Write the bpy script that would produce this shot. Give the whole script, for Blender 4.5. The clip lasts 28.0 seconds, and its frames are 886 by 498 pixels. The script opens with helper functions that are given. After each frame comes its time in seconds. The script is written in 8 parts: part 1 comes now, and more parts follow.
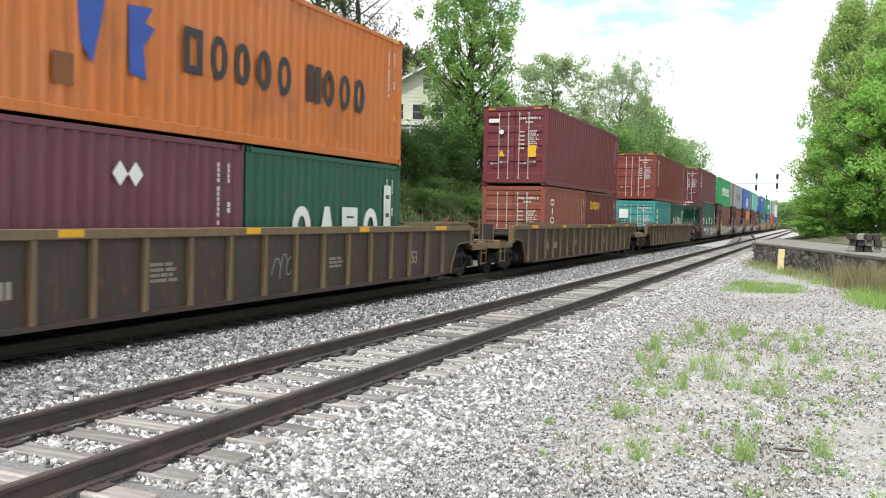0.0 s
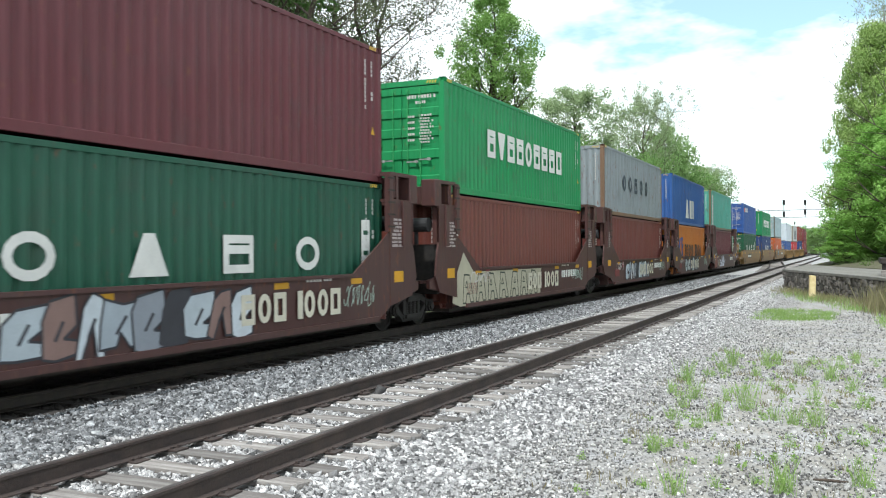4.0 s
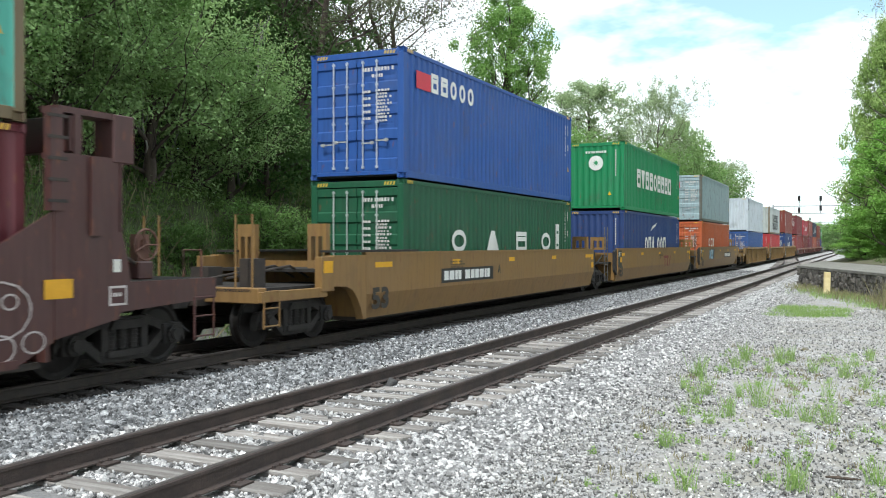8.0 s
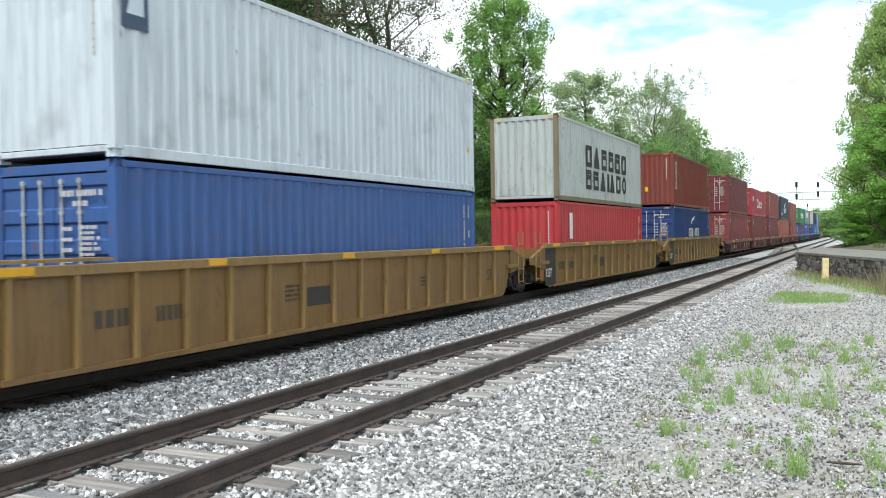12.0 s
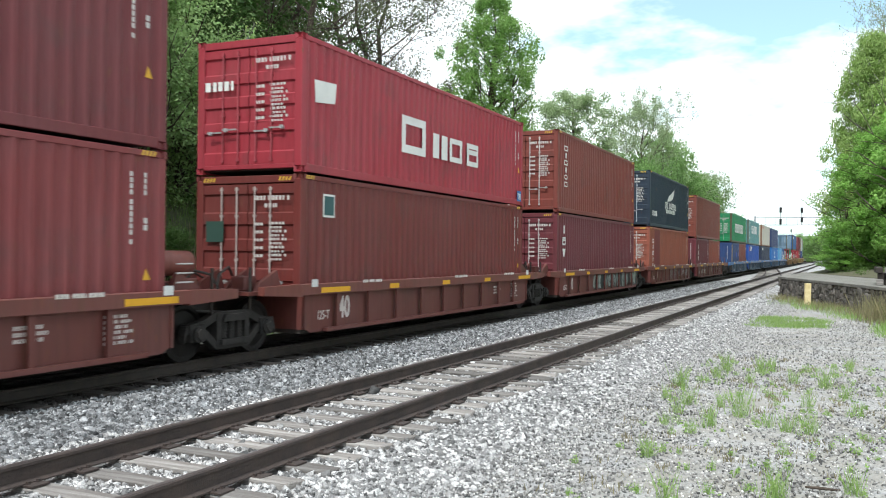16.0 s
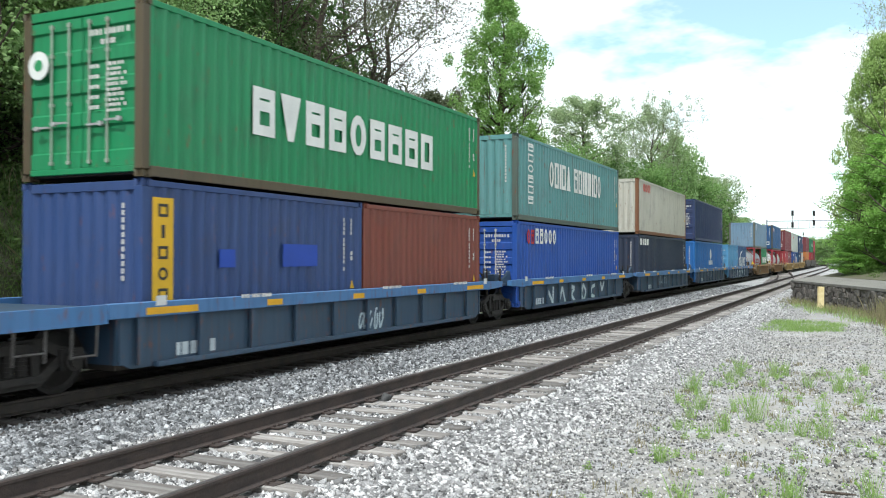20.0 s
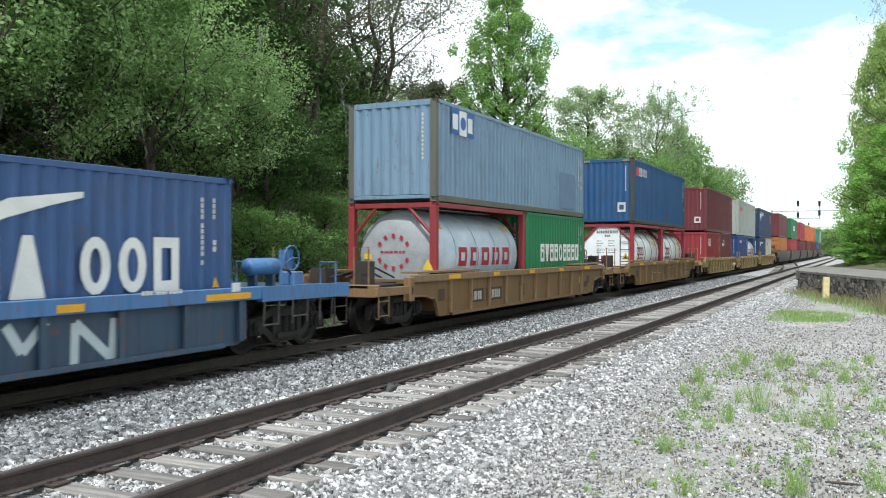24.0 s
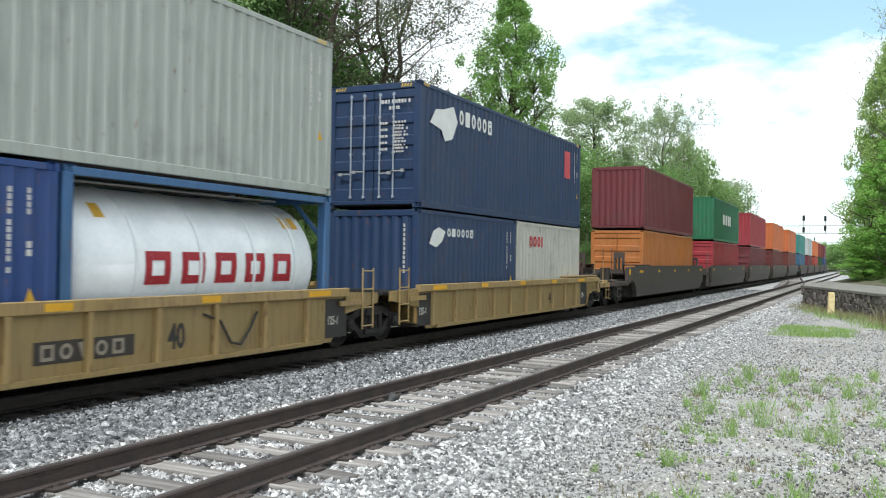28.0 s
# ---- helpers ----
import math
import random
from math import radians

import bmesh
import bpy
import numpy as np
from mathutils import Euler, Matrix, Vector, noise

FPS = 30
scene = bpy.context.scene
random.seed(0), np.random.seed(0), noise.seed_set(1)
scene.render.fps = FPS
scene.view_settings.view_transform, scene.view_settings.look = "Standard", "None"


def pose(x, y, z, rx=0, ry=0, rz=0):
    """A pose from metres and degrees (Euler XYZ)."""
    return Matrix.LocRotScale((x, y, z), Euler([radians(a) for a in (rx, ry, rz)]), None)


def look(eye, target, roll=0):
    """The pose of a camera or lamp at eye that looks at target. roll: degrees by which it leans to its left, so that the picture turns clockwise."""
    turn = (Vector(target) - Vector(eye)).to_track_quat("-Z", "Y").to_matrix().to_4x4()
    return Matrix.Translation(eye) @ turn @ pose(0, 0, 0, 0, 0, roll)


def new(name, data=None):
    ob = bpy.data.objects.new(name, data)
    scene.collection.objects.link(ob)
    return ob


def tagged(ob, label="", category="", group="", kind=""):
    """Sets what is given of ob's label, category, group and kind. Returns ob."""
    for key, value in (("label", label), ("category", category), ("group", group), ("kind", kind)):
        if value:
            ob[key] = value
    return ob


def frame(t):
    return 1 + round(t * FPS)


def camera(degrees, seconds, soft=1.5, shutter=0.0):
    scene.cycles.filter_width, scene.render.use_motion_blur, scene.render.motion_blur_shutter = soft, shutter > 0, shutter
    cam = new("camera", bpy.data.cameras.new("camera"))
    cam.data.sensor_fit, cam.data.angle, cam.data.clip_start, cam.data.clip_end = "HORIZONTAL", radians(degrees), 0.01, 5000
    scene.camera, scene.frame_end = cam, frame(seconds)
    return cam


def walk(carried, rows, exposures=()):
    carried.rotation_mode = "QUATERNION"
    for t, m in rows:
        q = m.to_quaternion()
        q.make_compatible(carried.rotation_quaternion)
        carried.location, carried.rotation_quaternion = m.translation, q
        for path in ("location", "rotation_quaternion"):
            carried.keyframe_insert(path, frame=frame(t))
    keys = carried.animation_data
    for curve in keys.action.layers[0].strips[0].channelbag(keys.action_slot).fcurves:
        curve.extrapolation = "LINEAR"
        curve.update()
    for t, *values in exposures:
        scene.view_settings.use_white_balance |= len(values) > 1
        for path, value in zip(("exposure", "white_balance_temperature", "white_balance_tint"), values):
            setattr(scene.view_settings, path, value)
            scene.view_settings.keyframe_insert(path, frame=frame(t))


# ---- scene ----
# ---- camera: a hand-held camera that stands in one place and pans a little ----
EYE = 1.80
cam = camera(53.93, 28.0, soft=1.0, shutter=0.1)
TURNS = [
(0.0, 23.26, -2.24, 1.18), (0.5, 24.34, -1.08, -0.47), (1.0, 25.81, 0.92, -0.02), (1.5, 24.07, 1.31, 0.99), (2.0, 23.70, 1.19, 0.56), (2.5, 24.18,
0.75, -0.05), (3.0, 24.43, 0.65, -0.43), (3.5, 24.73, 0.40, -0.32), (4.0, 24.99, 0.10, -0.40), (4.5, 25.20, -0.09, -0.17), (6.5, 26.11, -0.41, -0.10),
(7.0, 25.92, -0.47, -1.01), (7.5, 25.85, -0.33, -0.26), (8.0, 25.83, -0.34, 0.07), (8.5, 25.81, -0.50, -0.18), (9.0, 26.16, -0.29, -0.90), (9.5,
26.07, -0.12, -0.59), (10.0, 25.96, -0.52, -0.51), (10.5, 25.94, -1.04, -0.58), (11.0, 25.80, -1.06, -0.97), (11.5, 25.73, -0.92, -0.98), (13.5,
25.63, -0.64, 0.15), (14.0, 25.35, -0.15, 0.95), (14.5, 24.88, -0.04, 1.30), (15.0, 24.69, 0.14, 0.72), (15.5, 24.76, 0.22, 0.54), (16.0, 24.77, 0.20,
0.60), (16.5, 24.57, -0.10, 0.80), (17.0, 24.43, 0.04, 0.71), (17.5, 24.47, 0.13, 0.68), (18.0, 24.70, 0.06, 0.59), (18.5, 24.76, -0.06, 0.81), (19.0,
24.82, -0.11, 0.62), (19.5, 25.09, 0.13, 0.42), (20.0, 25.47, 0.62, 0.09), (20.5, 25.67, 0.77, 0.08), (21.0, 25.67, 0.45, -0.09), (21.5, 25.68, 0.35,
0.06), (23.5, 25.84, -0.14, 0.00), (24.0, 25.77, 0.01, 0.01), (24.5, 25.72, 0.46, 0.25), (25.0, 25.86, 0.74, 0.30), (25.5, 25.94, 0.82, 0.31), (26.0,
25.80, 0.73, 0.39), (26.5, 25.85, 0.75, 0.27), (27.0, 25.82, 0.79, 0.23), (27.5, 25.84, 0.80, 0.51), (28.0, 26.08, 0.65, 0.83)
]
walk(cam, [(t, pose(0, 0, EYE, 90 + pitch, 0, yaw) @ pose(0, 0, 0, 0, 0, roll)) for t, yaw, pitch, roll in TURNS],
     exposures=[(0.0, 0.42, 6500, 14), (0.6, 0.38, 6500, 13), (1.4, 0.29, 6150, 11), (24.6, 0.27, 6150, 11), (25.6, 0.18, 6150, 11), (28.0, 0.17, 6150, 11)])

# ---- daylight ----
SUN_ELEV, SUN_AZ = radians(57), radians(176)   # azimuth clockwise from +y
world = bpy.data.worlds.new("sky")
scene.world = world
world.use_nodes = True
wn, wl = world.node_tree.nodes, world.node_tree.links
wn.clear()
w_out, w_bg, w_bg2, w_mix = (wn.new(k) for k in ("ShaderNodeOutputWorld", "ShaderNodeBackground", "ShaderNodeBackground", "ShaderNodeMixShader"))
w_sky = wn.new("ShaderNodeTexSky")
w_sky.sky_type, w_sky.sun_disc, w_sky.sun_elevation, w_sky.sun_rotation = "NISHITA", False, SUN_ELEV, SUN_AZ
w_sky.ozone_density = 0.2
w_bg.inputs[1].default_value = 0.15
w_bg2.inputs[0].default_value, w_bg2.inputs[1].default_value = (0.95, 1.0, 0.99, 1), 1.25
w_co, w_map, w_noise, w_ramp = (wn.new(k) for k in ("ShaderNodeTexCoord", "ShaderNodeMapping", "ShaderNodeTexNoise", "ShaderNodeValToRGB"))
w_map.inputs["Scale"].default_value = (1, 1, 2.6)
w_map.inputs["Location"].default_value = (0.35, 0.1, 0.2)
w_noise.inputs["Scale"].default_value, w_noise.inputs["Detail"].default_value, w_noise.inputs["Roughness"].default_value = 3.2, 6, 0.55
w_ramp.color_ramp.elements[0].position, w_ramp.color_ramp.elements[1].position = 0.40, 0.50
w_ramp.color_ramp.elements[0].color = (0.22, 0.22, 0.22, 1)
w_tint = wn.new("ShaderNodeMix")
w_tint.data_type, w_tint.blend_type = "RGBA", "MULTIPLY"
w_tint.inputs[0].default_value, w_tint.inputs[7].default_value = 1.0, (0.84, 1.19, 1.14, 1)
for a, b in ((w_co.outputs["Generated"], w_map.inputs[0]), (w_map.outputs[0], w_noise.inputs[0]), (w_noise.outputs[0], w_ramp.inputs[0]),
             (w_ramp.outputs[0], w_mix.inputs[0]), (w_sky.outputs[0], w_tint.inputs[6]), (w_tint.outputs[2], w_bg.inputs[0]), (w_bg.outputs[0], w_mix.inputs[1]),
             (w_bg2.outputs[0], w_mix.inputs[2]), (w_mix.outputs[0], w_out.inputs[0])):
    wl.new(a, b)
sun = new("sun", bpy.data.lights.new("sun", "SUN"))
sun.data.energy, sun.data.angle, sun.data.color = 2.8, radians(1.5), (0.99, 0.98, 0.92)
sun.matrix_world = look((0, 0, 50), (-math.sin(SUN_AZ) * math.cos(SUN_ELEV), -math.cos(SUN_AZ) * math.cos(SUN_ELEV), 50 - math.sin(SUN_ELEV)))


# ---- materials ----
def lin(h):
    """A linear colour from a hex code."""
    v = [int(h[i:i + 2], 16) / 255 for i in (0, 2, 4)]
    return tuple(c / 12.92 if c <= 0.04045 else ((c + 0.055) / 1.055) ** 2.4 for c in v)


def graph(name):
    m = bpy.data.materials.new(name)
    m.use_nodes = True
    return m, m.node_tree.nodes, m.node_tree.links, m.node_tree.nodes["Principled BSDF"]


def surface(name, colour, second=None, rough=0.7, metal=0.0, scale=4.0, amount=0.5, bump=0.0, bump_scale=60.0, vary=0.0, island=False, stretch=(1, 1, 1)):
    """A surface of two colours mixed by coarse and fine noise, with fine relief; vary: change from piece to piece."""
    m, n, l, b = graph(name)
    second = second or tuple(c * 0.6 for c in colour)
    co, mp, n1, n2, add, mix = (n.new(k) for k in ("ShaderNodeTexCoord", "ShaderNodeMapping", "ShaderNodeTexNoise", "ShaderNodeTexNoise", "ShaderNodeMath", "ShaderNodeMix"))
    mp.inputs["Scale"].default_value = stretch
    mix.data_type = "RGBA"
    l.new(co.outputs["Object"], mp.inputs[0])
    for q, s in ((n1, scale), (n2, scale * 9)):
        q.inputs["Scale"].default_value, q.inputs["Detail"].default_value = s, 4
        l.new(mp.outputs[0], q.inputs[0])
    add.operation = "MULTIPLY_ADD"
    add.inputs[1].default_value = 0.5
    l.new(n2.outputs[0], add.inputs[0])
    l.new(n1.outputs[0], add.inputs[2])
    rg = n.new("ShaderNodeMapRange")
    rg.inputs[1].default_value, rg.inputs[2].default_value, rg.inputs[4].default_value = 0.5, 1.0, amount * 2
    l.new(add.outputs[0], rg.inputs[0])
    l.new(rg.outputs[0], mix.inputs[0])
    mix.inputs[6].default_value, mix.inputs[7].default_value = (*colour, 1), (*second, 1)
    last = mix.outputs[2]
    if vary:
        inf = n.new("ShaderNodeNewGeometry" if island else "ShaderNodeObjectInfo")
        hsv = n.new("ShaderNodeHueSaturation")
        r2 = n.new("ShaderNodeMapRange")
        r2.inputs[3].default_value, r2.inputs[4].default_value = 1 - vary, 1 + vary
        l.new(inf.outputs["Random Per Island" if island else "Random"], r2.inputs[0])
        l.new(r2.outputs[0], hsv.inputs["Value"])
        l.new(last, hsv.inputs["Color"])
        last = hsv.outputs[0]
    l.new(last, b.inputs["Base Color"])
    b.inputs["Roughness"].default_value, b.inputs["Metallic"].default_value = rough, metal
    if bump:
        n3, bp = n.new("ShaderNodeTexNoise"), n.new("ShaderNodeBump")
        n3.inputs["Scale"].default_value, n3.inputs["Detail"].default_value = bump_scale, 5
        bp.inputs["Strength"].default_value, bp.inputs["Distance"].default_value = bump, 0.02
        l.new(co.outputs["Object"], n3.inputs[0])
        l.new(n3.outputs[0], bp.inputs["Height"])
        l.new(bp.outputs[0], b.inputs["Normal"])
    return m


def paint(name, code, wear=0.4, rough=0.55):
    """Weathered paint on steel: faded patches, dirt that runs down, and specks of rust."""
    m, n, l, b = graph(name)
    c = lin(code)
    g0 = sum(c) / 3
    c = tuple(0.76 * (0.97 * v + 0.03 * g0) for v in c)
    co, geo = n.new("ShaderNodeTexCoord"), n.new("ShaderNodeObjectInfo")
    off = n.new("ShaderNodeVectorMath")
    off.operation = "ADD"
    l.new(co.outputs["Object"], off.inputs[0])
    l.new(geo.outputs["Random"], off.inputs[1])

    def layer(scale, stretch, lo, hi, top):
        mp, q, r = n.new("ShaderNodeMapping"), n.new("ShaderNodeTexNoise"), n.new("ShaderNodeMapRange")
        mp.inputs["Scale"].default_value = stretch
        q.inputs["Scale"].default_value, q.inputs["Detail"].default_value = scale, 5
        r.inputs[1].default_value, r.inputs[2].default_value, r.inputs[4].default_value = lo, hi, top
        l.new(off.outputs[0], mp.inputs[0])
        l.new(mp.outputs[0], q.inputs[0])
        l.new(q.outputs[0], r.inputs[0])
        return r.outputs[0]

    def over(under, colour, fac):
        x = n.new("ShaderNodeMix")
        x.data_type = "RGBA"
        x.inputs[7].default_value = (*colour, 1)
        if isinstance(under, tuple):
            x.inputs[6].default_value = (*under, 1)
        else:
            l.new(under, x.inputs[6])
        l.new(fac, x.inputs[0])
        return x.outputs[2]

    grey = sum(c) / 3
    faded = tuple(0.88 * v + 0.12 * grey + 0.012 for v in c)
    last = over(c, faded, layer(0.6, (1, 1, 1), 0.35, 0.75, 0.8))
    last = over(last, tuple(v * 0.62 for v in c), layer(2.2, (5, 5, 0.35), 0.48, 0.8, 0.7))
    last = over(last, (0.055, 0.045, 0.04), layer(1.3, (1, 1, 1), 0.55, 0.95, 0.6))
    last = over(last, (0.16, 0.055, 0.025), layer(7.0, (1.5, 1.5, 0.5), 0.70 - 0.14 * wear, 0.80 - 0.1 * wear, 0.75))
    if wear > 0.42:
        # rust that has run down in streaks
        last = over(last, (0.13, 0.06, 0.032), layer(2.6, (7, 7, 0.22), 0.66 - 0.08 * wear, 0.76 - 0.06 * wear, 0.55))
    l.new(last, b.inputs["Base Color"])
    b.inputs["Roughness"].default_value = rough
    q, bp = n.new("ShaderNodeTexNoise"), n.new("ShaderNodeBump")
    q.inputs["Scale"].default_value = 9
    bp.inputs["Strength"].default_value, bp.inputs["Distance"].default_value = 0.12, 0.02
    l.new(off.outputs[0], q.inputs[0])
    l.new(q.outputs[0], bp.inputs["Height"])
    l.new(bp.outputs[0], b.inputs["Normal"])
    return m


def leaf_material(name, c1, c2):
    m, n, l, b = graph(name)
    geo, inf, mix, hsv, r2 = (n.new(k) for k in ("ShaderNodeNewGeometry", "ShaderNodeObjectInfo", "ShaderNodeMix", "ShaderNodeHueSaturation", "ShaderNodeMapRange"))
    mix.data_type = "RGBA"
    mix.inputs[6].default_value, mix.inputs[7].default_value = (*c1, 1), (*c2, 1)
    l.new(geo.outputs["Random Per Island"], mix.inputs[0])
    r2.inputs[3].default_value, r2.inputs[4].default_value = 0.85, 1.15
    l.new(inf.outputs["Random"], r2.inputs[0])
    l.new(r2.outputs[0], hsv.inputs["Value"])
    l.new(mix.outputs[2], hsv.inputs["Color"])
    l.new(hsv.outputs[0], b.inputs["Base Color"])
    b.inputs["Roughness"].default_value = 0.65
    b.inputs["Specular IOR Level"].default_value = 0.3
    tr, ms = n.new("ShaderNodeBsdfTranslucent"), n.new("ShaderNodeMixShader")
    l.new(hsv.outputs[0], tr.inputs[0])
    ms.inputs[0].default_value = 0.45
    l.new(b.outputs[0], ms.inputs[1])
    l.new(tr.outputs[0], ms.inputs[2])
    l.new(ms.outputs[0], n["Material Output"].inputs[0])
    return m


PAINT = {}


def coat(code, wear=0.4):
    if (code, wear) not in PAINT:
        PAINT[code, wear] = paint("weathered paint " + code, code, wear)
    return PAINT[code, wear]


M_STONE = surface("ballast stone", (0.61, 0.595, 0.575), (0.185, 0.179, 0.175), 0.85, scale=9, amount=0.65, vary=0.85, island=True)
M_STONE_GREY = surface("grey ballast stone", (0.42, 0.422, 0.422), (0.115, 0.117, 0.119), 0.85, scale=9, amount=0.75, vary=0.85, island=True)
M_STONE_LOT = surface("fine lot gravel", (0.57, 0.55, 0.525), (0.21, 0.202, 0.19), 0.85, scale=9, amount=0.65, vary=0.75, island=True)
# fouled stone, its colour also carrying the shade under the train
M_STONE_DARK = surface("oily ballast stone with shade", (0.055, 0.046, 0.04), (0.028, 0.024, 0.022), 0.8, scale=9, amount=0.6, vary=0.4, island=True)
M_STEEL = surface("rusty rail side", (0.075, 0.052, 0.042), (0.035, 0.026, 0.024), 0.75, scale=3, bump=0.3)
M_SHINE = surface("worn rail head", (0.17, 0.15, 0.14), (0.09, 0.075, 0.07), 0.5, 0.6, scale=3)
M_TIE = surface("weathered timber", (0.34, 0.32, 0.295), (0.17, 0.15, 0.135), 0.9, scale=2.5, amount=0.7, bump=0.6, bump_scale=40, vary=0.4, stretch=(0.4, 5, 5))
# grimy ties, darkened further to stand for the shade beneath the cars
M_TIE_DARK = surface("oily timber with shade", (0.055, 0.046, 0.04), (0.03, 0.026, 0.023), 0.9, scale=2.5, bump=0.6, bump_scale=40, vary=0.3, stretch=(0.4, 5, 5))
M_CAP = surface("mossy old concrete", (0.25, 0.235, 0.21), (0.15, 0.145, 0.12), 0.95, scale=1.6, bump=0.5)
# greasy parts; also the rails whose shade is given by colour
M_DARK = surface("greasy steel and shade tone", (0.030, 0.026, 0.024), (0.06, 0.045, 0.035), 0.7, 0.2, scale=5, bump=0.2)
M_TRUCK = surface("dusty truck steel", (0.036, 0.030, 0.026), (0.011, 0.010, 0.009), 0.8, 0.1, scale=6, bump=0.3)
M_WHEEL = surface("wheel tread steel", (0.024, 0.020, 0.018), (0.012, 0.011, 0.010), 0.5, 0.6, scale=6)
M_RUNG = surface("worn dark steel", (0.16, 0.15, 0.14), (0.07, 0.06, 0.055), 0.6, 0.4, scale=8)
M_GALV = surface("galvanised bar", (0.52, 0.52, 0.51), (0.30, 0.29, 0.28), 0.5, 0.3, scale=8)
M_BLACKPIPE = surface("black rubber hose", (0.02, 0.02, 0.02), (0.03, 0.03, 0.03), 0.7)
M_TWIG = surface("pale twig bark", (0.34, 0.31, 0.29), (0.22, 0.20, 0.19), 0.95, scale=3)
M_BARK = surface("bark", (0.115, 0.088, 0.066), (0.045, 0.034, 0.028), 0.95, scale=3, bump=0.8, bump_scale=25, stretch=(4, 4, 0.7))
M_LEAF = [leaf_material("leaf fresh", (0.22, 0.43, 0.07), (0.38, 0.60, 0.17)), leaf_material("leaf deep", (0.125, 0.235, 0.06), (0.22, 0.36, 0.11)),
          leaf_material("leaf olive", (0.24, 0.33, 0.15), (0.40, 0.48, 0.28)), leaf_material("leaf dusky", (0.085, 0.105, 0.05), (0.18, 0.20, 0.11)),
          leaf_material("leaf yellow green", (0.31, 0.46, 0.12), (0.48, 0.62, 0.23)), leaf_material("leaf soft green", (0.25, 0.40, 0.13), (0.38, 0.53, 0.23)),
          # shade under the wood's crowns, put into a darker leaf colour
          leaf_material("leaf green with shade", (0.055, 0.12, 0.03), (0.11, 0.20, 0.055)),
          leaf_material("bramble leaf", (0.10, 0.19, 0.045), (0.21, 0.31, 0.095)), leaf_material("maple leaf", (0.19, 0.36, 0.07), (0.33, 0.52, 0.16))]
M_GRASS = leaf_material("grass blade", (0.135, 0.24, 0.06), (0.26, 0.36, 0.12))
M_TUFT = leaf_material("young grass blade", (0.22, 0.38, 0.09), (0.42, 0.56, 0.20))
M_STRAW = leaf_material("dry grass blade", (0.22, 0.19, 0.11), (0.36, 0.32, 0.19))
M_MEADOW = leaf_material("seeding grass blade", (0.22, 0.235, 0.10), (0.42, 0.37, 0.20))
M_YELLOW = surface("yellow plate", lin("E3A91A"), lin("A87410"), 0.5, scale=6)
M_WHITE = surface("white marking", lin("E4E4DE"), lin("B4B4AE"), 0.6, scale=5, amount=0.4)
M_CONCRETE = surface("worn concrete", (0.33, 0.32, 0.31), (0.20, 0.195, 0.19), 0.9, scale=1.2, bump=0.4)
M_FIELD = surface("wall stone", (0.21, 0.19, 0.165), (0.085, 0.075, 0.066), 0.95, scale=5, bump=0.7, bump_scale=18, vary=0.4)
M_POST = surface("faded yellow post", lin("E8D8A8"), lin("CDB67E"), 0.8, scale=6)
M_GALVMAST = surface("grey signal steel", (0.42, 0.43, 0.44), (0.30, 0.31, 0.32), 0.5, 0.2)
M_HEAD = surface("grey tank cladding", (0.36, 0.375, 0.38), (0.25, 0.26, 0.27), 0.5, scale=2)
M_BLACK = surface("flat black", (0.015, 0.015, 0.016), (0.03, 0.03, 0.03), 0.8)
M_TANK_DULL = surface("dull grey tank cladding", lin("C3CED6"), lin("A9B5BF"), 0.4, scale=1.8, amount=0.6)
M_TANK = surface("white tank shell", lin("F8F9F9"), lin("E2E6E6"), 0.25, scale=1.5, amount=0.5)


def ink(code):
    if ("ink", code) not in PAINT:
        PAINT["ink", code] = surface("marking " + code, lin(code), tuple(v * 0.75 for v in lin(code)), 0.6, scale=3, amount=0.35)
    return PAINT["ink", code]


